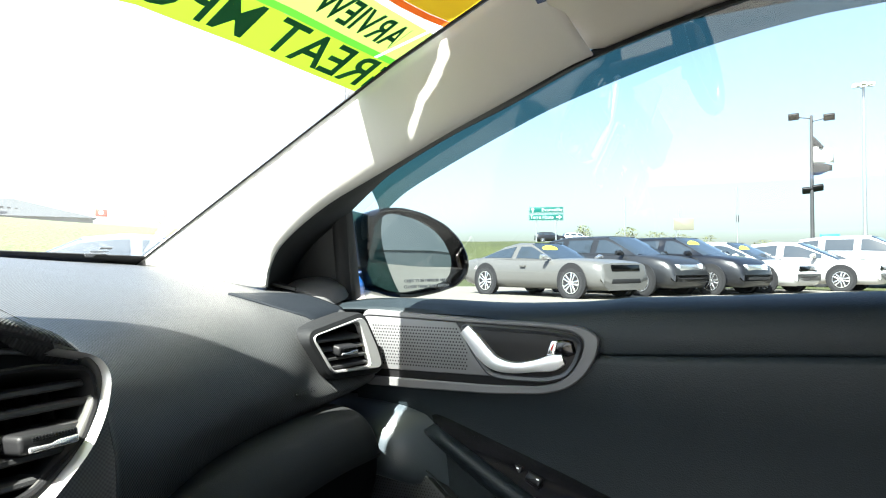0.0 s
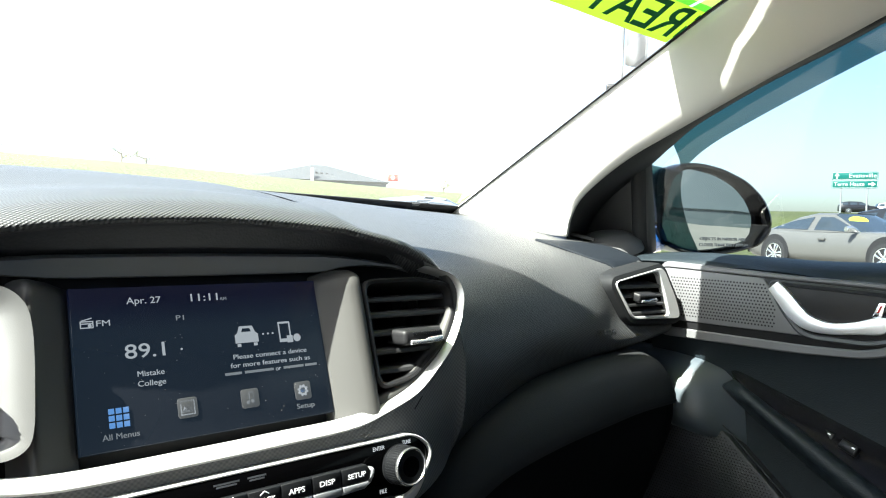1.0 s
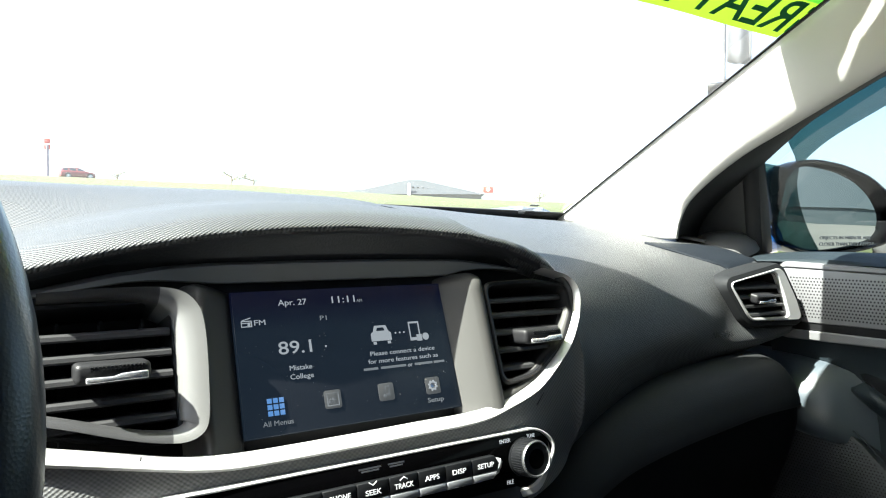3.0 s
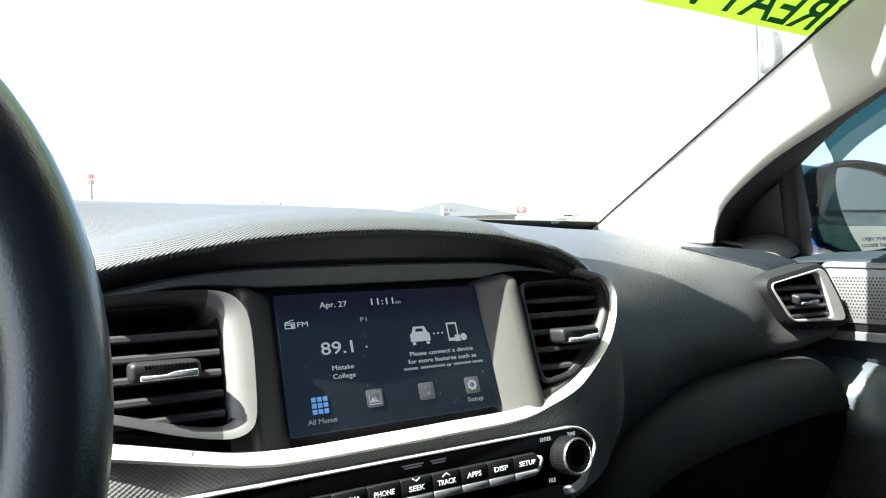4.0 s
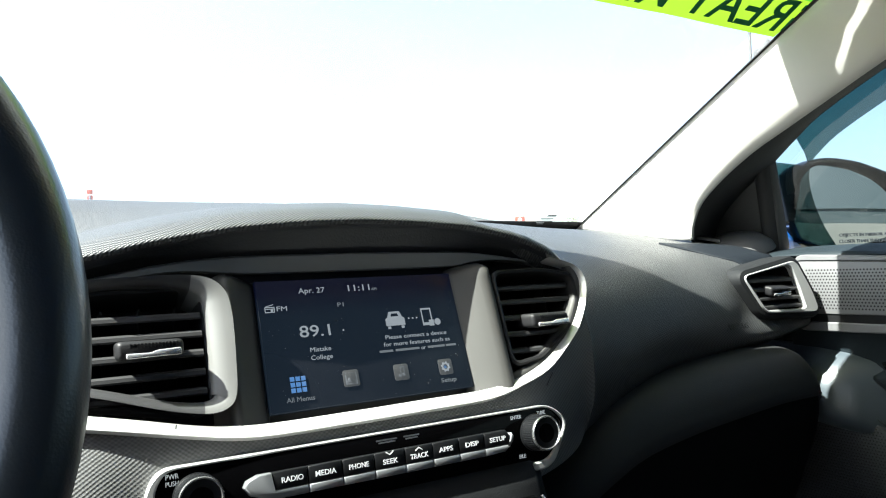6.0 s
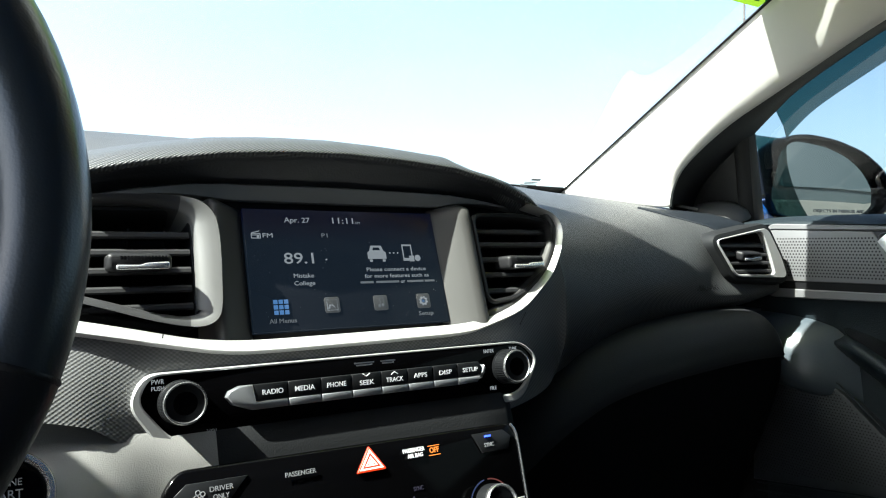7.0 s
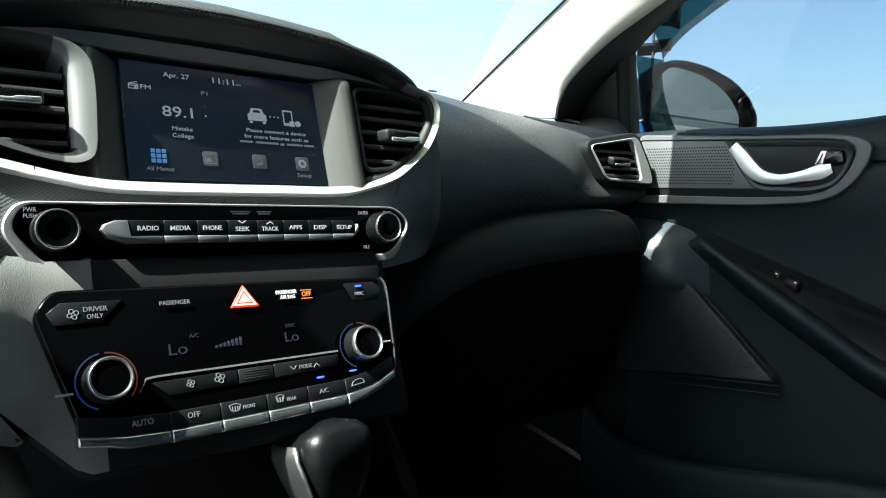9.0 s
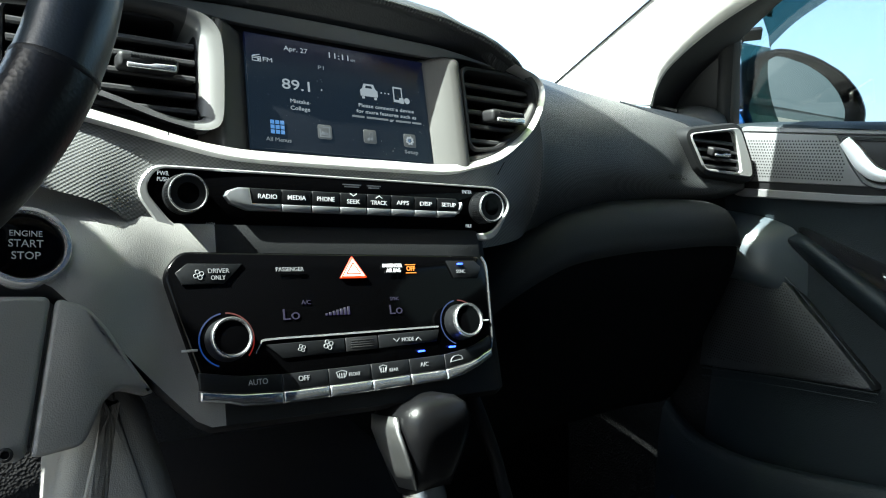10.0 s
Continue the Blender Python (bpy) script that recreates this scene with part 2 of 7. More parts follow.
def words(text, size, M, material, parent, name="lettering", align="CENTER", width=None, mirror=False, weight=0.0, slant=0.0, depth=0.0002):
    """Raised writing in the built-in font, at M, of that letter height."""
    cu = bpy.data.curves.new(name, "FONT")
    cu.body, cu.size, cu.align_x, cu.align_y = text, size / 0.7, align, "CENTER"
    cu.offset, cu.shear, cu.extrude = weight, slant, depth
    cu.resolution_u = 3
    tmp = bpy.data.objects.new(name, cu)
    scene.collection.objects.link(tmp)
    me = bpy.data.meshes.new_from_object(tmp)
    bpy.data.objects.remove(tmp)
    bpy.data.curves.remove(cu)
    sx = 1.0
    if width:
        xs = [v.co.x for v in me.vertices]
        sx = width / max(1e-6, max(xs) - min(xs))
    bm = bmesh.new()
    bm.from_mesh(me)
    bpy.data.meshes.remove(me)
    bmesh.ops.transform(bm, matrix=M @ Matrix.Diagonal((sx * (-1 if mirror else 1), 1, 1, 1)), verts=bm.verts)
    return part(name, bm, material, parent)


def fz(z, base=0.96, lean=0.35):
    """Height along a face that leans back, for a height z in the world."""
    return (z - base) * math.sqrt(1 + lean * lean)


# ---- the car's shell: ground under it, roof, pillars, windscreen ----
FASCIA = facing((0, 0.507, 0.96), (0, -1, 0.35))
CLIMATE = facing((0, 0.506, 0.866), (0, -1, 0.4))
AUDIO = facing((0, 0.514, 0.92), (0, -1, 0.15))
# the lower stack stands a little further into the cabin than the display
LOWER = Matrix.Translation((-0.22, 0.0, 0.985)) @ Matrix.Scale(0.935, 4) @ Matrix.Translation((0.22, 0.0, -0.985))
LOWER_L = Matrix.Translation((-0.22, 0.0, 0.985)) @ Matrix.Scale(0.885, 4) @ Matrix.Translation((0.22, 0.0, -0.985))
AUDIO, CLIMATE = Matrix.Translation((-0.22, 0.0, 0.985)) @ Matrix.Scale(0.96, 4) @ Matrix.Translation((0.22, 0.0, -0.985)) @ AUDIO, LOWER @ CLIMATE


def swell(p):
    """The lower dashboard comes further into the cabin towards the driver."""
    p = Vector(p)
    u = min(1.0, max(0.0, (-0.140 - p.x) / 0.06))
    u = u * u * (3 - 2 * u)
    q = p + Vector((0, 0.75 * max(0.0, p.z - 0.862) * u, 0))
    return (LOWER @ q).lerp(LOWER_L @ q, u)


def ws_point(x, s):
    """A point of the windscreen: s runs from 0 at the foot to 1 at the roof."""
    y0 = 1.03 + (0.09 - 0.09 * (x / 0.63) ** 2)
    y = y0 + (0.34 - 1.03) * s
    z = 1.118 + 0.322 * s + 0.012 * (1 - (x / 0.63) ** 2)
    return Vector((x, y, z))


def ws_half(s):
    return 0.636 - 0.045 * min(1.0, s / 0.75)


bm = B()
sheet(bm, [[ws_point(ws_half(s) * k / 12, s) for k in range(-12, 13)] for s in (i / 10 for i in range(-1, 12))])
WS = part("windshield", bm, glass("windscreen_glass", (0.93, 0.97, 0.95), dust=0.028))
tagged(WS, "dusty laminated windshield glass, raked back over the dashboard", "windshield", kind="structure")

# black ceramic border along the glass
E1 = [ws_point(ws_half(s), s) for s in (i / 12 for i in range(-1, 14))]
bm = B()
for side in (1, -1):
    sheet(bm, [[Vector((side * p.x, p.y, p.z - 0.002)), Vector((side * (p.x - 0.0075), p.y, p.z - 0.003))] for p in E1])
sheet(bm, [[ws_point(0.634 * k / 12, -0.02) + Vector((0, 0, -0.002)), ws_point(0.634 * k / 12, 0.045) + Vector((0, 0, -0.003))] for k in range(-12, 13)])
ob = part("windshield_border", bm, RUBBER)
tagged(thick(ob, 0.002), "black ceramic edge band round the windshield glass", "glass border", kind="structure")

# pillar trims: from the glass edge to the door seal
LOW = [(0.806, 1.085), (0.804, 1.098), (0.800, 1.114), (0.784, 1.143), (0.745, 1.175), (0.689, 1.209), (0.631, 1.235), (0.577, 1.259), (0.491, 1.297), (0.413, 1.328), (0.34, 1.358), (0.307, 1.368), (0.21, 1.394), (0.12, 1.412)]


def low_edge(y, z):
    """The door-side edge of the pillar trim: it stands furthest into the cabin at the middle."""
    x = float(np.interp(y, [0.3, 0.5], [0.68, 0.645]))
    f = (x + 0.14) / 0.82
    return Vector((x, 0.09 + f * (y - 0.09), 1.10 + f * (z - 1.10)))


def pillar(side, name, label):
    low = curve_through(LOW[:-2], 30)
    up = curve_through([(0.636, 1.03, 1.115), (0.634, 0.97, 1.147), (0.632, 0.90, 1.18), (0.628, 0.84, 1.211), (0.62, 0.75, 1.252), (0.610, 0.65, 1.297), (0.6, 0.57, 1.333), (0.592, 0.48, 1.374), (0.591, 0.40, 1.412), (0.592, 0.345, 1.436)], 30)
    rows = []
    for (ly, lz), (ux, uy, uz) in zip(low, up):
        w = ws_half(min(1.0, max(0.0, (1.04 - uy) / 0.69)))
        a, b = Vector((w - 0.002, uy, ws_point(w - 0.002, (1.04 - uy) / 0.69).z - 0.003)), low_edge(ly, lz)
        d = b - a
        out = Vector((-0.9, -0.15, -0.35)).normalized()
        row = []
        for u, h in ((0, 0), (0.12, 0.05), (0.3, 0.10), (0.5, 0.15), (0.7, 0.19), (0.82, 0.20), (0.9, 0.18), (0.95, 0.13), (0.985, 0.06), (1, 0)):
            row.append(a + d * u + out * (h * 0.03))
        row.append(b + Vector((0.008, 0.004, 0.001)))
        row.append(b + Vector((0.018, 0.016, 0.003)))
        rows.append([Vector((side * p.x, p.y, p.z)) for p in row])
    bm = B()
    sheet(bm, rows)
    ob = part(name, bm, PILLAR)
    return tagged(thick(ob, 0.003, -1), label, "pillar trim", kind="structure")


pillar(1, "trim_a_pillar_1", "pale grey cloth-grained windshield pillar trim beside the door window")
pillar(-1, "trim_a_pillar_2", "pale grey windshield pillar trim on the driver's side")

# headliner with its side rail, one object over the whole cabin
bm = B()
rail = curve_through([(0.68, 0.318, 1.366), (0.68, 0.21, 1.395), (0.68, 0.1, 1.414), (0.68, -0.1, 1.43), (0.68, -0.5, 1.435), (0.67, -1.2, 1.40)], 24)
rows = []
for x, y, z in rail:
    right = [Vector((x * (1 - 0.03 * k), y, z + 0.02 * math.sin(k / 8 * math.pi / 2) * 1.6 + 0.004 * k)) for k in range(0, 9)]
    edge = right[-1]
    mid = [Vector((edge.x * c, y, edge.z + 0.012 * (1 - c * c))) for c in (0.8, 0.5, 0, -0.5, -0.8)]
    if y > 0.315:
        continue
    rows.append([Vector((x + 0.02, y, z + 0.004)), *right, *mid, *[Vector((-p.x, p.y, p.z)) for p in right[::-1]], Vector((-x - 0.02, y, z + 0.004))])
first = [v.copy() for v in rows[0]]
front = []
for v in first:
    c = max(0.0, 1 - (v.x / 0.5) ** 2)
    front.append(Vector((v.x, v.y + 0.045 + 0.065 * c, v.z + (0.004 if abs(v.x) > 0.5 else -0.004) - 0.025 * c)))
rows.insert(0, front)
sheet(bm, rows)
head = part("ceiling", bm, surface("headliner_cloth", (0.6, 0.56, 0.49), 0.95, grain=0.2, grain_size=0.0014, vary=0.04))
tagged(thick(head, 0.004), "beige grey woven headliner with a rolled side edge", "headliner", kind="structure")

# outer shell that closes the cabin: roof skin, blue lower body, rear wall
BLUE = surface("blue_car_paint", (0.015, 0.09, 0.3), 0.25, metal=0.4, coat=0.8, vary=0.05)
bm = B()
rows = []
for y, z, w in ((0.35, 1.45, 0.60), (0.25, 1.47, 0.64), (0.0, 1.485, 0.66), (-0.6, 1.485, 0.66), (-1.5, 1.42, 0.62)):
    rows.append([Vector((w * math.sin(a) * 1.12, y + (0.06 * max(0.0, 1 - (math.sin(a) / 0.75) ** 2) if y > 0.3 else 0), z - (0.025 * max(0.0, 1 - (math.sin(a) / 0.75) ** 2) if y > 0.3 else 0) - 0.07 * (1 - math.cos(a)))) for a in (math.pi / 2 * k / 8 for k in range(-8, 9))])
sheet(bm, rows)
tagged(thick(part("roof", bm, BLUE), 0.003), "blue painted steel roof of the parked car", "car roof", kind="structure")
bm = B()
# the driver's side, out of view, is cut away down to the sill to let daylight in
box(bm, (0.79, -1.6, 0.25), (0.84, 1.3, 1.045))
box(bm, (-0.84, -1.6, 0.25), (-0.79, -0.35, 1.045))
box(bm, (-0.84, 0.72, 0.25), (-0.79, 1.3, 1.045))
box(bm, (-0.84, -0.35, 0.25), (-0.79, 0.72, 0.42))
tagged(part("wall_body_sides", bm, BLUE), "blue painted lower body sides of the car", "car body", kind="structure")
bm = B()
box(bm, (-0.79, -1.6, 0.25), (0.79, -1.55, 1.35))
tagged(part("wall_rear", bm, BLACK), "dark rear wall that closes the cabin", "wall", kind="structure")
# added out of view, to cut the daylight from the rear sides
bm = B()
box(bm, (0.70, -1.55, 1.04), (0.75, -0.45, 1.44))
box(bm, (-0.75, -1.55, 1.04), (-0.70, -0.25, 1.44))
box(bm, (-0.75, -1.58, 1.34), (0.75, -1.54, 1.46))
tagged(part("wall_light_block", bm, BLACK), "unseen dark sides that keep daylight out behind the front doors", "wall", kind="structure")
bm = B()
box(bm, (0.735, 0.60, 0.28), (0.76, 1.06, 1.06))
box(bm, (-0.76, 0.60, 0.28), (-0.735, 1.06, 1.06))
tagged(part("trim_kick_panel", bm, CARPET), "black carpeted kick panels at the footwell sides", "kick panel", kind="structure")
bm = B()
box(bm, (-0.79, -1.55, 0.24), (0.79, 1.3, 0.30))
tagged(part("floor", bm, CARPET), "black carpeted car floor", "car floor", kind="structure")
bm = B()
sheet(bm, [[Vector((x, 0.95, 0.3)), Vector((x, 1.0, 0.6)), Vector((x, 1.06, 1.10))] for x in (-0.79, 0, 0.79)])
tagged(thick(part("wall_bulkhead", bm, CARPET), 0.01), "black carpeted bulkhead behind the footwell", "bulkhead", kind="structure")
bm = B()
sheet(bm, [[Vector((x, y, 1.03 - 0.12 * (y - 1.12) + 0.02 * math.cos(x * 1.6))) for x in (-0.8, -0.5, -0.2, 0, 0.2, 0.5, 0.8)] for y in (1.12, 1.4, 1.7, 1.95)])
sheet(bm, [[Vector((x, 1.95, z)) for x in (-0.8, 0, 0.8)] for z in (0.93, 0.3)])
tagged(thick(part("car_hood", bm, BLUE), 0.004), "blue painted hood in front of the windshield", "car hood", kind="structure")

# ---- dashboard ----
dash = thing("dashboard", "black woven-textured dashboard with a curved brow over the centre display", "dashboard", (0, 0.75, 0.9))

# top pad with the brow over the centre: rows run along x, each from the glass foot to the lip's underside
LIP = [(-0.72, 0.60, 1.03), (-0.45, 0.575, 1.03), (-0.30, 0.560, 1.045), (-0.22, 0.548, 1.066), (-0.15, 0.534, 1.083), (-0.10, 0.526, 1.091), (-0.05, 0.524, 1.0955), (0.0, 0.524, 1.097),
       (0.05, 0.525, 1.0955), (0.10, 0.527, 1.0915), (0.14, 0.531, 1.083), (0.17, 0.537, 1.074), (0.192, 0.543, 1.063), (0.206, 0.546, 1.051), (0.2145, 0.544, 1.036)]
FAR = [(-0.72, 1.08, 1.149), (0.0, 1.10, 1.150), (0.154, 1.09, 1.145), (0.339, 1.07, 1.136), (0.448, 1.05, 1.128), (0.63, 1.03, 1.119), (0.72, 1.01, 1.110)]


def lip_at(x):
    y, z = lerp_table(LIP, x)
    return y + 0.017 * max(0.0, 1 - (x / 0.2) ** 2), z


# where the brow runs out into the passenger pad
PAD_TOP = [(0.544, 1.036), (0.572, 1.055), (0.62, 1.071), (0.70, 1.092), (0.82, 1.118), (0.95, 1.135), (1.083, 1.143)]


def brow_section(x):
    ly, lz = lip_at(x)
    fy, fz_ = lerp_table(FAR, x)
    pts = [(fy, fz_), (fy - 0.10, fz_ - 0.003), (fy - 0.22, fz_ - 0.008), (fy - 0.34, max(lz + 0.018, fz_ - 0.018)), (ly + 0.13, lz + 0.024), (ly + 0.07, lz + 0.0205), (ly + 0.035, lz + 0.015), (ly + 0.016, lz + 0.0105),
           (ly + 0.005, lz + 0.0045), (ly, lz), (ly + 0.003, lz - 0.003)]
    w = min(1.0, max(0.0, (x - 0.10) / 0.1145))
    w = w * w * (3 - 2 * w)
    pts = [(y, z + (lerp_table(PAD_TOP, y)[0] - z) * w * min(1.0, max(0.0, (1.06 - y) / 0.16)) if y > ly + 0.01 else z) for y, z in pts]
    return [Vector((x, y, z)) for y, z in pts]


bm = B()
xs = [-0.72, -0.55, -0.4, -0.3, -0.25, *[-0.2 + 0.02 * k for k in range(20)], 0.19, 0.2, 0.208, 0.2145]
rows = [brow_section(x) for x in xs]
rows = [curve_through(r, 24) for r in rows]
sheet(bm, rows)
part("top_pad", bm, DASH, dash, "black weave-textured top pad with a raised brow", sharp=80)

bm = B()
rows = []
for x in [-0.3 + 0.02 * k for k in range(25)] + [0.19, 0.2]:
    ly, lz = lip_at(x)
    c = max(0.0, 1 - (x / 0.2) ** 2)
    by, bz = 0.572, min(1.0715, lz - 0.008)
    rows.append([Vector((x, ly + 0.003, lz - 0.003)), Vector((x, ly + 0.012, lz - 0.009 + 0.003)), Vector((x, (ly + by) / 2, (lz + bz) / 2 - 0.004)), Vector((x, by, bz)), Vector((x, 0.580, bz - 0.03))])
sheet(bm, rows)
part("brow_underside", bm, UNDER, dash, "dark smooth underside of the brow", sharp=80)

# passenger side panel: sections from the glass foot down to the crease over the glovebox
PANEL = {
    0.2145: [(1.083, 1.143), (0.95, 1.135), (0.82, 1.118), (0.70, 1.092), (0.62, 1.071), (0.572, 1.055), (0.544, 1.036), (0.535, 1.01), (0.527, 0.985), (0.524, 0.955), (0.528, 0.925), (0.545, 0.895)],
    0.235: [(1.08, 1.142), (0.95, 1.134), (0.82, 1.117), (0.71, 1.094), (0.64, 1.074), (0.595, 1.056), (0.566, 1.035), (0.552, 1.01), (0.543, 0.985), (0.54, 0.957), (0.543, 0.928), (0.558, 0.898)],
    0.30: [(1.074, 1.138), (0.95, 1.131), (0.83, 1.116), (0.73, 1.096), (0.66, 1.075), (0.613, 1.052), (0.585, 1.026), (0.571, 1.0), (0.563, 0.975), (0.562, 0.953), (0.567, 0.93), (0.585, 0.909)],
    0.38: [(1.062, 1.133), (0.95, 1.125), (0.84, 1.112), (0.75, 1.094), (0.68, 1.073), (0.633, 1.049), (0.606, 1.022), (0.592, 0.997), (0.586, 0.975), (0.588, 0.955), (0.595, 0.936), (0.612, 0.921)],
    0.46: [(1.049, 1.127), (0.95, 1.12), (0.85, 1.107), (0.77, 1.091), (0.70, 1.071), (0.654, 1.048), (0.626, 1.022), (0.611, 0.998), (0.604, 0.977), (0.604, 0.959), (0.61, 0.942), (0.625, 0.928)],
    0.53: [(1.041, 1.123), (0.95, 1.116), (0.86, 1.104), (0.78, 1.088), (0.71, 1.069), (0.658, 1.050), (0.632, 1.027), (0.619, 1.003), (0.614, 0.981), (0.612, 0.963), (0.614, 0.947), (0.63, 0.932)],
    0.60: [(1.034, 1.12), (0.95, 1.113), (0.87, 1.101), (0.79, 1.085), (0.72, 1.067), (0.665, 1.05), (0.645, 1.03), (0.637, 1.005), (0.625, 0.983), (0.612, 0.965), (0.612, 0.952), (0.635, 0.938)],
    0.66: [(1.03, 1.116), (0.95, 1.109), (0.87, 1.098), (0.79, 1.084), (0.72, 1.068), (0.67, 1.054), (0.65, 1.035), (0.64, 1.008), (0.626, 0.986), (0.612, 0.968), (0.614, 0.957), (0.64, 0.944)],
    0.695: [(1.02, 1.112), (0.94, 1.104), (0.86, 1.093), (0.79, 1.081), (0.72, 1.068), (0.675, 1.055), (0.655, 1.035), (0.645, 1.01), (0.632, 0.988), (0.62, 0.972), (0.622, 0.96), (0.65, 0.948)],
    0.72: [(1.0, 1.10), (0.93, 1.09), (0.86, 1.08), (0.79, 1.07), (0.73, 1.055), (0.69, 1.04), (0.675, 1.02), (0.665, 1.0), (0.655, 0.985), (0.65, 0.972), (0.652, 0.962), (0.67, 0.95)],
}


def panel_section(x):
    ks = sorted(PANEL)
    i = max(0, min(len(ks) - 2, sum(k <= x for k in ks) - 1))
    u = (x - ks[i]) / (ks[i + 1] - ks[i])
    return [tuple(a * (1 - u) + b * u for a, b in zip(p, q)) for p, q in zip(PANEL[ks[i]], PANEL[ks[i + 1]])]


bm = B()
cols = curve_through([[c for p in PANEL[k] for c in p] + [k] for k in sorted(PANEL)], 46)
rows = []
for c in cols:
    pts = [(c[2 * i], c[2 * i + 1]) for i in range(12)]
    rows.append([Vector((c[-1], y, z)) for y, z in curve_through(pts, 34)])
sheet(bm, rows)
part("passenger_pad", bm, DASH, dash, "black weave-textured padded passenger side of the dashboard", sharp=80)

# thin dark sheet for the shadow wedge between the pad, the defroster and the side vent
WEDGE_X = [(0.0, 0.553, 0.751, 0.753), (0.25, 0.590, 0.676, 0.757), (0.4, 0.612, 0.650, 0.758), (0.7, 0.655, 0.652, 0.752), (1.0, 0.694, 0.662, 0.742)]


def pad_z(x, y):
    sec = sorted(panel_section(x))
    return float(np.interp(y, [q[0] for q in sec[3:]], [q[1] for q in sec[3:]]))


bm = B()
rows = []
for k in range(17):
    x, y0, y1 = lerp_table(WEDGE_X, k / 16)
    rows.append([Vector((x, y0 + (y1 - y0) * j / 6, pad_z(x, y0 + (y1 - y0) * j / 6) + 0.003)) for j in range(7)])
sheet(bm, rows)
thick(part("shadow_wedge", bm, surface("shadow_wedge_dark", (0.007, 0.0095, 0.013), 0.7, grain=0.2, grain_size=0.001, spec=0.15), dash, "thin dark sheet standing for a shadow beside the side vent", sharp=60), 0.004, -1)

# moulded word on the airbag cover
words("AIRBAG", 0.0075, facing((0.528, 0.6125, 0.969), (-0.12, -1, 0.15)) @ Matrix.Translation((0, 0, 0.004)), DASH, dash, "lettering", width=0.036, depth=0.0005)

# defroster slot by the side window
bm = B()
for k in range(3):
    box(bm, (-0.05, -0.003 + 0.008 * k, 0), (0.05 - 0.01 * k, 0.002 + 0.008 * k, 0.004), facing((0.672, 0.80, 1.0895), (0.0, -0.2, 1), (0.35, -1, 0)))
part("defroster_grille", bm, BLACK, dash, "slim black side window defroster slots")

# grey strip over the display
bm = B()
rows = []
for x, zt, zb in ((-0.20, 1.056, 1.0525), (-0.16, 1.064, 1.0585), (-0.143, 1.0665, 1.0605), (-0.124, 1.069, 1.0605), (-0.10, 1.0705, 1.0585), (-0.084, 1.071, 1.0575), (0.0, 1.0715, 1.0572), (0.084, 1.0705, 1.0575), (0.098, 1.070, 1.0585),
                  (0.112, 1.0692, 1.061), (0.14, 1.066, 1.0615), (0.176, 1.060, 1.0575), (0.196, 1.053, 1.0515)):
    rows.append([Vector((x, 0.575, zt + 0.001)), Vector((x, 0.5625, zt)), Vector((x, 0.560, zt - 0.001)), Vector((x, 0.5595, zb + 0.001)), Vector((x, 0.561, zb)), Vector((x, 0.58, zb - 0.001))])
rows = curve_through([[c for v in r for c in v] for r in rows], 50)
sheet(bm, [[Vector(r[3 * i:3 * i + 3]) for i in range(6)] for r in rows])
part("upper_strip", bm, STRIP, dash, "satin grey trim strip above the display", sharp=50)

# dark backing behind display and vents
bm = B()
slab(bm, [(-0.27, fz(0.945)), (0.205, fz(0.945)), (0.212, fz(1.03)), (0.2, fz(1.06)), (0.15, fz(1.082)), (-0.17, fz(1.082)), (-0.27, fz(1.06))], FASCIA, -0.075, -0.07)
slab(bm, [(-0.096, fz(0.952)), (0.096, fz(0.952)), (0.096, fz(1.066)), (-0.096, fz(1.066))], FASCIA, -0.07, -0.024)
part("display_backing", bm, BLACK, dash)

# two ridges between display and vents
LEFT_RIDGE = [(0.0815, -0.025), (0.0825, -0.0200), (0.085, -0.0185), (0.092, -0.0125), (0.099, -0.006), (0.1035, -0.0022), (0.106, -0.0010), (0.1085, -0.0022), (0.112, -0.012), (0.114, -0.05)]
for side in (1, -1):
    bm = B()
    prof = LEFT_RIDGE if side < 0 else [(0.0815, -0.025), (0.0825, -0.0195), (0.085, -0.0165), (0.094, -0.0085), (0.1005, -0.003), (0.105, -0.0008), (0.109, -0.0008), (0.1125, -0.0025), (0.1155, -0.007), (0.1165, -0.014), (0.117, -0.05)]
    rows = []
    for z, drop in [(0.9578 + 0.0967 * k / 14, 0.0) for k in range(15)] + [(1.058, 0.003), (1.063, 0.012), (1.067, 0.03), (1.069, 0.05)]:
        rows.append([FASCIA @ Vector((side * u, fz(z), w - drop + (0.004 if w > -0.02 and side > 0 else 0))) for u, w in prof])
    sheet(bm, rows)
    part("display_ridge", bm, PAINT, dash, "satin dark grey ridge beside the display", sharp=60)

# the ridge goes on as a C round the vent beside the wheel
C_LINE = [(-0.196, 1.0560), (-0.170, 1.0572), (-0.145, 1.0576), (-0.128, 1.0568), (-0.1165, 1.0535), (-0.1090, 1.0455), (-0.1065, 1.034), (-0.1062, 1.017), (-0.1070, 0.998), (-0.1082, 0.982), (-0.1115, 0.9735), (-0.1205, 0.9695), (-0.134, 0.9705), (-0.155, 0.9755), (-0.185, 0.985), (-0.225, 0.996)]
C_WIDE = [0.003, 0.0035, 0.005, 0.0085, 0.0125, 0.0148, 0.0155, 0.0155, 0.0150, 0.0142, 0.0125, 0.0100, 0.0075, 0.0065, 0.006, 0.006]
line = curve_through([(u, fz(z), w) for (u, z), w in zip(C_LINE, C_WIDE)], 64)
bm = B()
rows = []
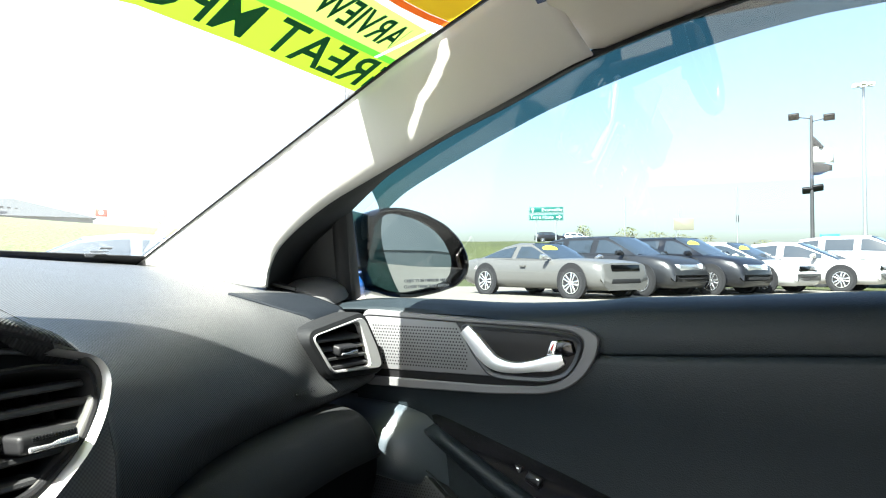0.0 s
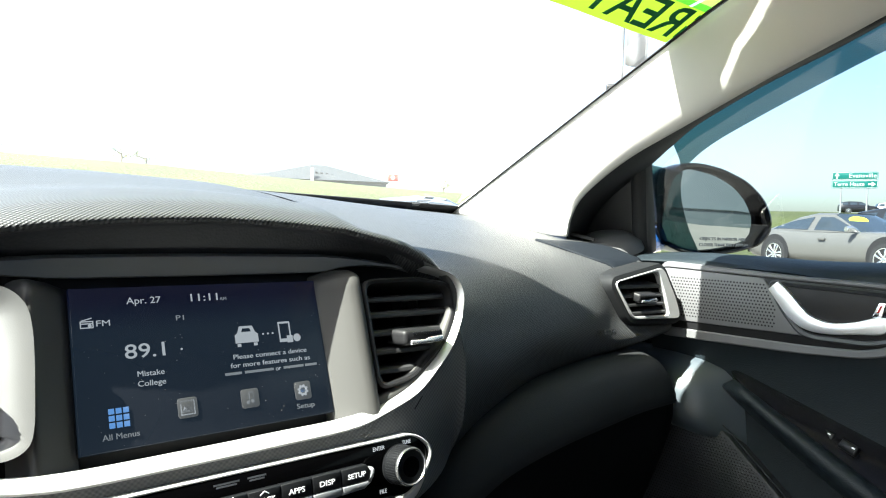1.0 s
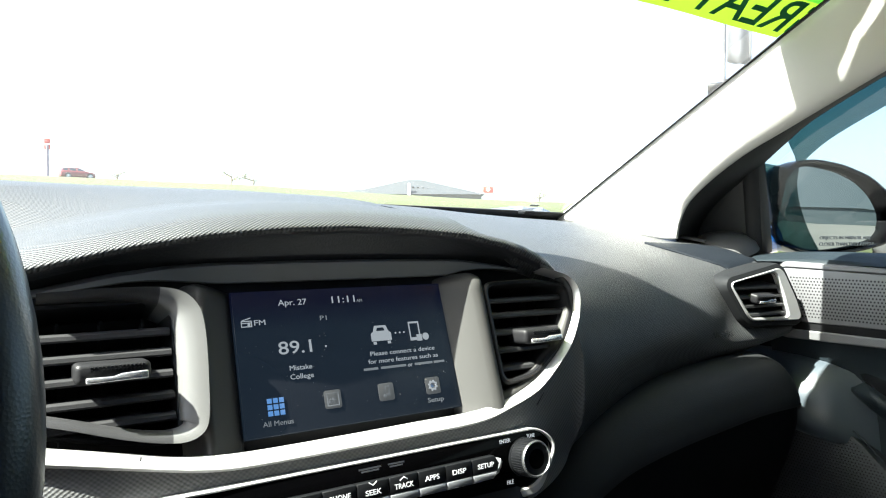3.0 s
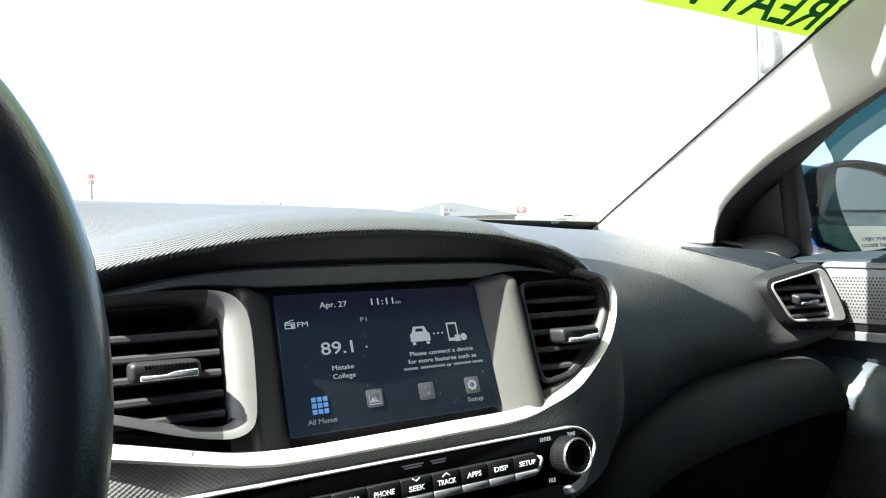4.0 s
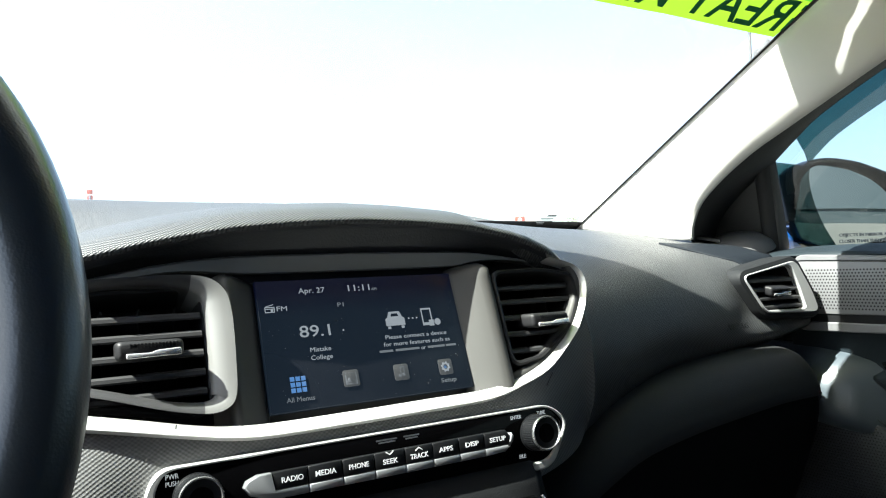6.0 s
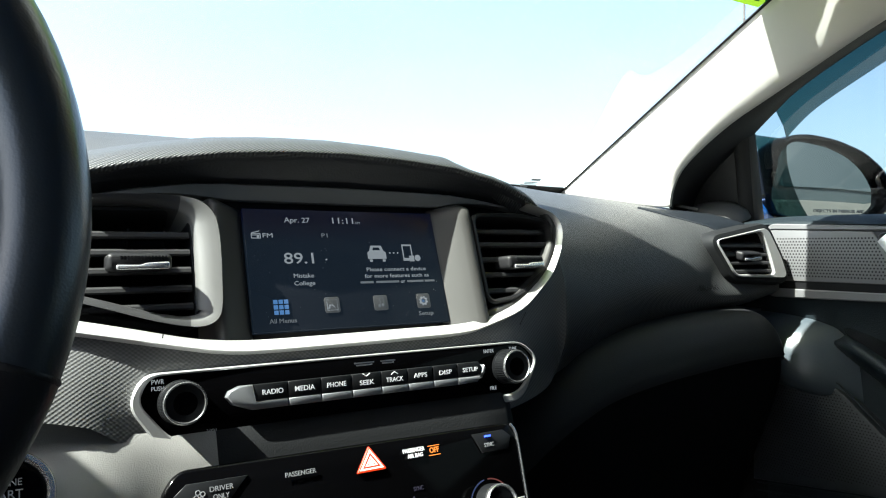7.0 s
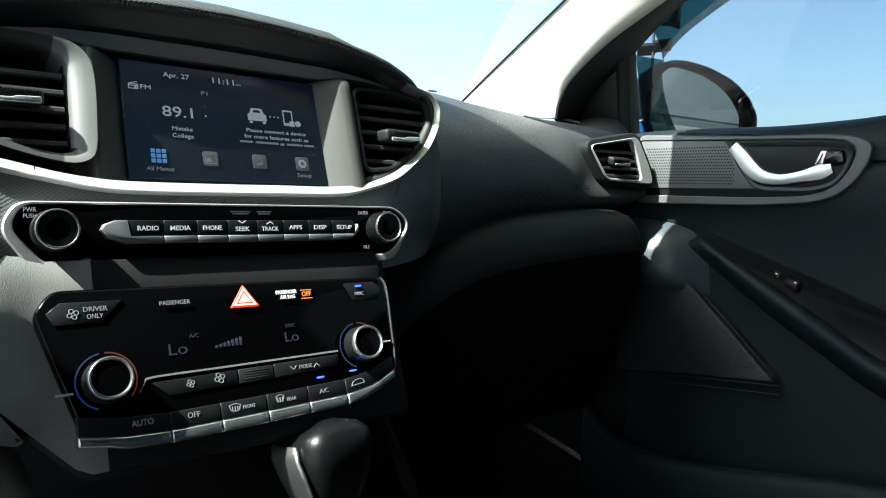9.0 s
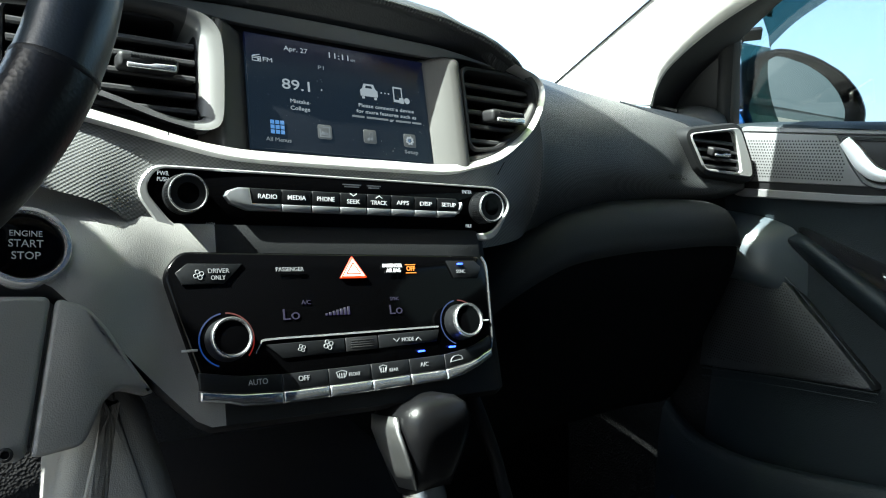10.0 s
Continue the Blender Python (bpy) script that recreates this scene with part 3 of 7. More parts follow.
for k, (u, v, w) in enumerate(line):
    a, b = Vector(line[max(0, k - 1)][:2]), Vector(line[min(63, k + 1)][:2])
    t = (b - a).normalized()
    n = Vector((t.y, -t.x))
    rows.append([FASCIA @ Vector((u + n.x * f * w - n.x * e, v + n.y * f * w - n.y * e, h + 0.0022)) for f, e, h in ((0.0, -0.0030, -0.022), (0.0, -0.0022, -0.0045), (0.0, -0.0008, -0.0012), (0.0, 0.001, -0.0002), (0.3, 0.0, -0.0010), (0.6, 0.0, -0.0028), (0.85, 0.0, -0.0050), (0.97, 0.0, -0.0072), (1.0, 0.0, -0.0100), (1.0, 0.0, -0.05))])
# sun is coloured into the middle of the C, shade into its arms
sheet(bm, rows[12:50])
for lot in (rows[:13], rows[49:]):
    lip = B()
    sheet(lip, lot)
    part("vent_ridge_arm", lip, SLAT, dash, "arm of the vent ridge, darkened for shade", sharp=60)
part("vent_ridge", bm, surface("sunlit_satin_paint", (0.14, 0.14, 0.136), 0.42, metal=0.1, grain=0.1, grain_size=0.0007, vary=0.04), dash, "satin grey C-shaped ridge round the vent, paled as sunlit", sharp=60)

# silver band under the display, sweeping up round the passenger side vent
BAND = [(-0.34, 0.998, 1.006), (-0.27, 0.985, 0.993), (-0.21, 0.9725, 0.980), (-0.166, 0.9635, 0.9705), (-0.134, 0.957, 0.9632), (-0.113, 0.9532, 0.96), (-0.085, 0.951, 0.958), (-0.016, 0.9512, 0.9582), (0.031, 0.9518, 0.9588), (0.085, 0.953, 0.9595)]
lower = [(x, a) for x, a, b in BAND] + [(0.115, 0.959), (0.148, 0.9692), (0.175, 0.987), (0.192, 1.001), (0.206, 1.020), (0.2135, 1.038), (0.2115, 1.05), (0.202, 1.0575), (0.18, 1.0635)]
upper = [(x, b) for x, a, b in BAND] + [(0.116, 0.9642), (0.143, 0.975), (0.165, 0.989), (0.181, 1.002), (0.1985, 1.022), (0.2065, 1.039), (0.2055, 1.048), (0.199, 1.0545), (0.18, 1.0615)]
bm, slope = B(), B()
rows, slopes = [], []
for (a, b), (c, d) in zip(curve_through(lower, 70), curve_through(upper, 70)):
    thin = 0.55 * min(1.0, max(0.0, (c - 0.11) / 0.06)) if c > 0.11 else 0.0
    if thin:
        c, d = c + (a - c) * thin, d + (b - d) * thin
    p, q = FASCIA @ Vector((a, fz(b), 0)), FASCIA @ Vector((c, fz(d), 0))
    n = FASCIA.to_3x3() @ Vector((0, 0, 1))
    p = p - Vector((0, 0, 0.0028))
    rows.append([p - n * 0.01, p + n * 0.0035, p * 0.88 + q * 0.12 + n * 0.0055, p * 0.45 + q * 0.55 + n * 0.0030, p * 0.1 + q * 0.9 + n * 0.0002, q - n * 0.0018, q - n * 0.012])
    if thin:
        inward = (q - p).normalized()
        slopes.append([q - n * 0.0012, q + inward * 0.002 - n * 0.0012, q + inward * 0.0045 - n * 0.0025, q + inward * 0.0062 - n * 0.005, q + inward * 0.0066 - n * 0.014])
sheet(bm, rows)
sheet(slope, slopes)
part("vent_slope", slope, PAINT, dash, "dark satin slope inside the silver band", sharp=60)
part("silver_band", bm, SILVER, dash, "satin silver band curving under display and vents", sharp=50)

# weave-textured skirt between the silver band and the audio panel, running into the passenger pad
PAD_EDGE = sorted((z, y) for y, z in PANEL[0.2145])
bm = B()
rows = []
for (a, b) in curve_through(lower[:16], 70):
    top = FASCIA @ Vector((a, fz(b), -0.002))
    u = min(1.0, max(0.0, (abs(a) - 0.152) / 0.04)) * (a < 0)
    join = min(1.0, max(0.0, (a - 0.11) / 0.1))
    foot = Vector((a + (0.2145 - a) * join, 0.490 - 0.007 * u + 0.055 * join, (0.885 if a > -0.14 else 0.885 + (-0.14 - a) * 0.25) + 0.018 * u + 0.010 * join))
    row = []
    for k in range(9):
        p = top.lerp(foot, k / 8)
        p.y += (lerp_table(PAD_EDGE, p.z)[0] - 0.001 - p.y) * join ** 2 - 0.002 * math.sin(math.pi * k / 8) * (1 - join)
        row.append(p)
    rows.append(row)
sheet(bm, rows)
part("woven_skirt", bm, SKIRT_LIT, dash, "weave-textured trim below the silver band", sharp=60)
for x0, x1 in ((-0.1475, -0.1452), (0.1490, 0.1515)):
    bm = B()
    sheet(bm, [[Vector((x0, 0.5035 + k * 0.004, 0.966 - k * 0.0055)), Vector((x0 + 0.0007, 0.503 + k * 0.004, 0.966 - k * 0.0055))] for k in range(6)])
    part("panel_seam", bm, DARK, dash)


# ---- vents ----
def vent(name, label, outline, M, slats, tilt, tab, seal=0.005, tab_w=0.04, frame_mat=BLACK, lip=0.0, depth=0.05, proud=0.0):
    v = thing(name, label, "air vent", M @ Vector((sum(p[0] for p in outline) / len(outline), sum(p[1] for p in outline) / len(outline), 0)), group="dashboard air vents")
    o = rounded(outline, 0.007, 5)
    bm = B()
    rings = [[M @ Vector((*p, w)) for p in q] for q, w in ((inset(o, -seal), lip - 0.012), (inset(o, -seal), lip - 0.002), (inset(o, -seal * 0.6), lip), (inset(o, -seal * 0.15), lip - 0.0008), (o, lip - 0.004), (inset(o, 0.001), -depth))]
    ring_faces(bm, rings, caps=(False, True))
    part("housing", bm, frame_mat, v, "dark vent housing")
    xs, ys = [p[0] for p in outline], [p[1] for p in outline]
    oo = o + o[:1]

    def span(y):
        hits = []
        for (ax_, ay), (bx, by) in zip(oo, oo[1:]):
            if (ay - y) * (by - y) < 0:
                hits.append(ax_ + (bx - ax_) * (y - ay) / (by - ay))
        return (min(hits), max(hits)) if len(hits) > 1 else None
    for y in slats:
        sp = span(y)
        if not sp:
            continue
        bm = B()
        a, b = sp
        prof = [(-0.0135, -0.0008), (-0.0125, -0.0018), (0.0105, -0.0026), (0.0124, -0.0012), (0.0124, 0.0012), (0.0105, 0.0026), (-0.0125, 0.0020)]
        rings = [[M @ Vector((x, y + h + d * math.sin(tilt), d * math.cos(tilt) - 0.019 + proud)) for d, h in prof] for x in (a + 0.001, b - 0.001)]
        ring_faces(bm, rings)
        part("slat", bm, SLAT, v)
    bm = B()
    for k in range(5):
        x = min(xs) + (max(xs) - min(xs)) * (k + 0.5) / 5
        box(bm, (x - 0.0008, min(ys) + 0.004, -0.048), (x + 0.0008, max(ys) - 0.004, -0.035), M)
    part("rear_vane", bm, DARK, v)
    tx, ty = tab
    T = M @ Matrix.Translation((tx, ty, 0)) @ Matrix.Rotation(-tilt, 4, "X")
    bm = B()
    slab(bm, rounded([(-tab_w / 2, -0.0062), (tab_w / 2, -0.0055), (tab_w / 2, 0.0055), (-tab_w / 2, 0.0062)], 0.004, 4), T, -0.014, 0.009, 0.003)
    tb = part("tab", bm, BLACK, v, "black sliding tab")
    bm = B()
    slab(bm, rounded([(-tab_w * 0.36, -0.0052), (tab_w * 0.45, -0.0048), (tab_w * 0.45, 0.0), (tab_w * 0.1, -0.0006), (0, -0.002), (-tab_w * 0.36, -0.0018)], 0.001, 2), T, 0.008, 0.0105, 0.0007)
    part("tab_trim", bm, CHROME, tb, "chrome tab insert")
    bm = B()
    for i in range(14):
        for j in range(2):
            x = -tab_w * 0.3 + i * tab_w * 0.052
            box(bm, (x, 0.0012 + j * 0.0018, 0.0085), (x + tab_w * 0.03, 0.0022 + j * 0.0018, 0.0098), T)
    part("tab_ribs", bm, KEY, tb)
    return v


VR = [(0.1195, fz(1.0495)), (0.1195, fz(0.9775)), (0.148, fz(0.981)), (0.186, fz(1.004)), (0.2015, fz(1.026)), (0.2015, fz(1.0455)), (0.168, fz(1.0505))]
vent("air_vent", "black slatted centre air vent beside the grey display ridge", VR, FASCIA, [fz(z) for z in (0.989, 1.003, 1.0165, 1.030, 1.042)], -0.25, (0.160, fz(1.0085)), seal=0.0045)
VL = [(-0.1235, fz(1.0515)), (-0.1235, fz(0.976)), (-0.130, fz(0.9735)), (-0.16, fz(0.978)), (-0.21, fz(0.989)), (-0.245, fz(0.999)), (-0.245, fz(1.045)), (-0.2, fz(1.0505))]
vent("air_vent", "black slatted centre air vent beside the steering wheel", VL, FASCIA, [fz(z) for z in (0.987, 0.999, 1.0115, 1.024, 1.036)], -0.25, (-0.159, fz(1.012)), seal=0.004, lip=-0.010)
SIDE_V = facing((0.627, 0.6085, 1.015), (-0.12, -1, 0.12), (1, -0.12, 0))
VS_OUT = rounded([(-0.0745, 0.0165), (0.0235, 0.0345), (0.0465, -0.010), (0.0535, -0.0358), (-0.0435, -0.0325)], 0.011, 6)
VS_IN = [(-0.0705, 0.0155), (0.0125, 0.0285), (0.0225, 0.0), (0.0295, -0.0300), (-0.0405, -0.0290)]
vs = vent("side_air_vent", "side air vent in a silver surround beside the door", VS_IN, SIDE_V, (-0.022, -0.011, 0.0005, 0.0125), -0.3, (-0.0185, -0.004), seal=0.0008, tab_w=0.036, lip=-0.001, proud=0.006)
bm = B()
oi = rounded(VS_IN, 0.007, 6)
rings = [[SIDE_V @ Vector((*p, w)) for p in q] for q, w in ((inset(VS_OUT, -0.0004), -0.004), (VS_OUT, 0.0012), (inset(VS_OUT, 0.0008), 0.0024), (inset(oi, -0.0012), 0.0022), (inset(oi, -0.0003), 0.0004), (inset(oi, 0.0002), -0.006))]
ring_faces(bm, rings, caps=(False, False))
part("surround", bm, SILVER, vs, "satin silver vent surround")
bm = B()
o = inset(VS_OUT, -0.0035)
rings = [[SIDE_V @ Vector((*p, w)) for p in q] for q, w in ((inset(o, -0.0075), -0.040), (inset(o, -0.0060), -0.017), (inset(o, -0.0045), -0.005), (inset(o, -0.0025), -0.0008), (inset(o, 0.0030), 0.0006), (inset(o, 0.0034), -0.008))]
ring_faces(bm, rings, caps=(False, False))
part("vent_pod", bm, DASH_PLAIN, vs, "matt black pod round the vent")
# ---- display ----
disp = thing("display_screen", "dark navy seven-inch touch screen showing the radio page, dusty glass", "display", (0, 0.53, 0.96))
SCREEN = facing((0, 0.5385, 1.006), (0, -1, 0.37))
bm = B()
slab(bm, [(-0.083, -0.049), (0.083, -0.049), (0.083, 0.049), (-0.083, 0.049)], SCREEN, -0.004, 0.0, 0.0005)


def screen_mat():
    m, n, l, b = nodes_of("screen_glow")
    co, sp, tt, no, mx = (n.new("ShaderNodeTexCoord"), n.new("ShaderNodeSeparateXYZ"), n.new("ShaderNodeMapRange"), n.new("ShaderNodeTexNoise"), n.new("ShaderNodeMix"))
    l.new(co.outputs["Object"], sp.inputs[0])
    l.new(sp.outputs["Z"], tt.inputs["Value"])
    tt.inputs["From Min"].default_value, tt.inputs["From Max"].default_value = 1.025, 1.044
    mx.data_type = "RGBA"
    mx.inputs["A"].default_value, mx.inputs["B"].default_value = (0.02, 0.034, 0.055, 1), (0.006, 0.008, 0.03, 1)
    l.new(tt.outputs["Result"], mx.inputs["Factor"])
    l.new(mx.outputs["Result"], b.inputs["Emission Color"])
    b.inputs["Emission Strength"].default_value = 0.065
    b.inputs["Base Color"].default_value = (0.006, 0.0065, 0.008, 1)
    b.inputs["Specular IOR Level"].default_value = 0.25
    no.inputs["Scale"].default_value = 60
    l.new(co.outputs["Object"], no.inputs["Vector"])
    rr = n.new("ShaderNodeMapRange")
    rr.inputs["To Min"].default_value, rr.inputs["To Max"].default_value = 0.12, 0.3
    l.new(no.outputs["Fac"], rr.inputs["Value"])
    l.new(rr.outputs["Result"], b.inputs["Roughness"])
    return m


part("glass_panel", bm, screen_mat(), disp, "glossy dark navy screen")
GLYPH = lamp_mat("screen_white", (0.75, 0.82, 0.9), 0.085)
GLYPH2 = lamp_mat("screen_grey", (0.5, 0.56, 0.62), 0.065)
GBLUE = lamp_mat("screen_blue", (0.16, 0.42, 0.95), 0.12)
GTILE = lamp_mat("screen_tile", (0.3, 0.33, 0.36), 0.04)


def sp_(x, z):
    """A place on the screen, from x and height in the world."""
    return SCREEN @ Matrix.Translation((x, (z - 1.006) * math.sqrt(1 + 0.37 ** 2), 0.0006))


def say(text, x, z, h, mat=GLYPH, width=None, align="CENTER", weight=0.0):
    words(text, h, sp_(x, z), mat, disp, "lettering", align, width, weight=weight)


say("Apr. 27", -0.0408, 1.0432, 0.0042, width=0.0208)
say("11:11", -0.0020, 1.0434, 0.0050, width=0.0182)
say("AM", 0.0108, 1.0420, 0.0022, GLYPH2, width=0.0046)
say("FM", -0.0655, 1.0310, 0.0036, width=0.0077)
say("P1", -0.0190, 1.0313, 0.0034, GLYPH2, width=0.0051)
say("89.1", -0.0415, 1.0131, 0.0088, width=0.0238, weight=0.00005)
say("Mistake", -0.0407, 1.0001, 0.0034, width=0.0160)
say("College", -0.0406, 0.9944, 0.0034, width=0.0166)
say("Please connect a device", 0.0402, 1.0039, 0.0032, width=0.0548)
say("for more features such as", 0.0400, 0.9986, 0.0032, width=0.0592)
say("or", 0.0440, 0.9938, 0.0032, width=0.004)
say("All Menus", -0.0606, 0.9675, 0.0034, width=0.0206, mat=GLYPH2)
say("Setup", 0.0608, 0.9674, 0.0034, width=0.0137, mat=GLYPH2)


def spill(name, pieces, mat):
    """A flat pictogram of plates: (outline points) in metres on the screen."""
    bm = B()
    for x, z, pts in pieces:
        slab(bm, pts, sp_(x, z), 0, 0.0003, 0.00005)
    part(name, bm, mat, disp)


def rect(w, h, dx=0.0, dy=0.0):
    return [(dx - w / 2, dy - h / 2), (dx + w / 2, dy - h / 2), (dx + w / 2, dy + h / 2), (dx - w / 2, dy + h / 2)]


spill("name_bar", [(x, 0.9938, rect(w, 0.0017)) for x, w in ((0.0115, 0.0115), (0.0300, 0.0210), (0.0558, 0.0155), (0.0695, 0.0095))], GLYPH2)


def circ(r, dx=0.0, dy=0.0, n=16):
    return [(dx + r * math.cos(2 * math.pi * k / n), dy + r * math.sin(2 * math.pi * k / n)) for k in range(n)]


spill("menu_icon", [(-0.0611, 0.9775, rect(0.0032, 0.0032, i * 0.0041, j * 0.0041)) for i in (-1, 0, 1) for j in (-1, 0, 1)], GBLUE)
for x in (-0.0208, 0.0207, 0.0601):
    spill("tile", [(x, 0.9774, rounded(rect(0.0125, 0.0125), 0.002))], GTILE)
spill("picture_icon", [(-0.0208, 0.9774, rect(0.0092, 0.0008, 0, s * 0.0042)) for s in (-1, 1)] + [(-0.0208, 0.9774, rect(0.0008, 0.0092, s * 0.0042, 0)) for s in (-1, 1)] + [(-0.0208, 0.9774, [(-0.004, -0.003), (0.004, -0.003), (0.0005, 0.002), (-0.0012, 0), (-0.002, 0.001)])], GLYPH)
spill("note_icon", [(0.0207, 0.9774, rect(0.0008, 0.006, -0.0005, 0.0008)), (0.0207, 0.9774, rect(0.0008, 0.006, 0.0025, 0.0014)), (0.0207, 0.9774, rect(0.0036, 0.001, 0.001, 0.004)), (0.0207, 0.9774, circ(0.0014, -0.0015, -0.0026)), (0.0207, 0.9774, circ(0.0014, 0.0016, -0.002))], GLYPH2)
GEAR = [((0.0042 if (k // 2) % 2 else 0.0033) * math.cos(2 * math.pi * k / 32), (0.0042 if (k // 2) % 2 else 0.0033) * math.sin(2 * math.pi * k / 32)) for k in range(32)]
bm = B()
frame_ring(bm, GEAR, [(p[0] * 0.55, p[1] * 0.55) for p in GEAR], sp_(0.0601, 0.9774), 0.0003, 0.0006, 0.00005)
part("gear_icon", bm, GLYPH, disp)
spill("gear_hub", [(0.0601, 0.9774, circ(0.0014))], GBLUE)
spill("radio_icon", [(-0.0746, 1.0312, rect(0.0072, 0.0006, 0, -0.0024)), (-0.0746, 1.0312, rect(0.0072, 0.0006, 0, 0.0014)), (-0.0746, 1.0312, rect(0.0006, 0.004, -0.0034, -0.0005)), (-0.0746, 1.0312, rect(0.0006, 0.004, 0.0034, -0.0005)), (-0.0746, 1.0312, rect(0.006, 0.0006, 0, 0.0001)), (-0.0746, 1.0312, circ(0.001, 0.0016, -0.0012)), (-0.0746, 1.0312, [(-0.003, 0.0016), (0.003, 0.0032), (0.003, 0.0038), (-0.003, 0.0022)])], GLYPH)
car_o = [(-0.0085, -0.0045), (-0.0085, 0.0005), (-0.0065, 0.0018), (-0.0048, 0.0058), (0.0048, 0.0058), (0.0065, 0.0018), (0.0085, 0.0005), (0.0085, -0.0045)]
bm = B()
cin = [(-0.0036, 0.0022), (-0.0034, 0.0026), (-0.0032, 0.0034), (-0.0026, 0.0044), (0.0026, 0.0044), (0.0032, 0.0034), (0.0034, 0.0026), (0.0036, 0.0022)]
frame_ring(bm, car_o, cin, sp_(0.0240, 1.0172) @ Matrix.Diagonal((0.98, 1.12, 1, 1)), 0, 0.0003, 0.00005)
slab(bm, rect(0.0026, 0.0018, -0.006, -0.0058), sp_(0.0240, 1.0172) @ Matrix.Diagonal((0.98, 1.12, 1, 1)), 0, 0.0003, 0.00005)
slab(bm, rect(0.0026, 0.0018, 0.006, -0.0058), sp_(0.0240, 1.0172) @ Matrix.Diagonal((0.98, 1.12, 1, 1)), 0, 0.0003, 0.00005)
part("car_icon", bm, GLYPH, disp)
for x, z in ((0.0362, 1.0172), (0.0398, 1.0172), (0.0434, 1.0172), (-0.0206, 1.0123)):
    spill("dot_icon", [(x, z, circ(0.0007))], GLYPH)
bm = B()
frame_ring(bm, rect(0.0092, 0.0145), rect(0.0072, 0.0108, 0, 0.0005), sp_(0.0527, 1.0175), 0, 0.0003, 0.00005)
slab(bm, rect(0.0044, 0.005, 0.0032, -0.0055), sp_(0.0527, 1.0175), 0.0003, 0.0007, 0.00005)
slab(bm, circ(0.0028, 0.0088, -0.005), sp_(0.0527, 1.0175), 0.0003, 0.0007, 0.00005)
part("phone_icon", bm, GLYPH, disp)
# dust specks on the glass
bm = B()
rng = random.Random(5)
for _ in range(70):
    x, z, r = rng.uniform(-0.08, 0.08), rng.uniform(0.962, 1.03), rng.choice((0.00012, 0.00016, 0.0002, 0.0003))
    slab(bm, circ(r, n=5), sp_(x, z), 0.0002, 0.0004, 0.00002)
ob = part("dust_specks", bm, surface("dust", (0.22, 0.21, 0.19), 0.9), disp)
ob["kind"] = "stuff"

# ---- audio panel ----
aud = thing("audio_panel", "piano black audio control panel in a silver surround", "control panel", (0, 0.52, 0.89))
za = lambda z: (z - 0.92) * math.sqrt(1 + 0.15 ** 2)
A_OUT = rounded([(-0.168, za(0.921)), (-0.158, za(0.9405)), (0.153, za(0.9405)), (0.171, za(0.925)), (0.149, za(0.890)), (-0.145, za(0.887))], 0.012, 6)
A_IN = rounded([(-0.1615, za(0.9225)), (-0.1535, za(0.9385)), (0.1515, za(0.939)), (0.1675, za(0.924)), (0.146, za(0.8965)), (-0.139, za(0.8945))], 0.012, 6)
bm = B()
frame_ring(bm, A_OUT, A_IN, AUDIO, -0.02, 0.002, 0.0012)
part("surround", bm, SILVER, aud, "satin silver surround")
bm = B()
slab(bm, A_IN, AUDIO, -0.02, 0.0, 0.0004)
part("panel_face", bm, GLOSS, aud, "glossy black face")
for x in (-0.1345, 0.1345):
    K = AUDIO @ Matrix.Translation((x, 0, 0))
    kn = B()
    lathe(kn, [(0.0150, 0.0), (0.0150, 0.002), (0.0142, 0.0025), (0.0140, 0.0150), (0.0135, 0.0165)], K, 40)
    kb = part("knob", kn, KEY, aud, "knurled black knob with chrome rim")
    kn = B()
    for k in range(44):
        a = 2 * math.pi * k / 44
        box(kn, (0.0138, -0.0004, 0.003), (0.0145, 0.0004, 0.0145), K @ Matrix.Rotation(a, 4, "Z"))
    part("knurl", kn, KEY, kb)
    kn = B()
    lathe(kn, [(0.0137, 0.0145), (0.0140, 0.0163), (0.0134, 0.0176), (0.0126, 0.0176), (0.0121, 0.0168), (0.0120, 0.0155)], K, 40, (False, False))
    part("rim", kn, SATIN_DARK, kb, "chrome knob rim")
    kn = B()
    lathe(kn, [(0.0122, 0.012), (0.0121, 0.0162), (0.006, 0.0166)], K, 32)
    part("cap", kn, GLOSS, kb)
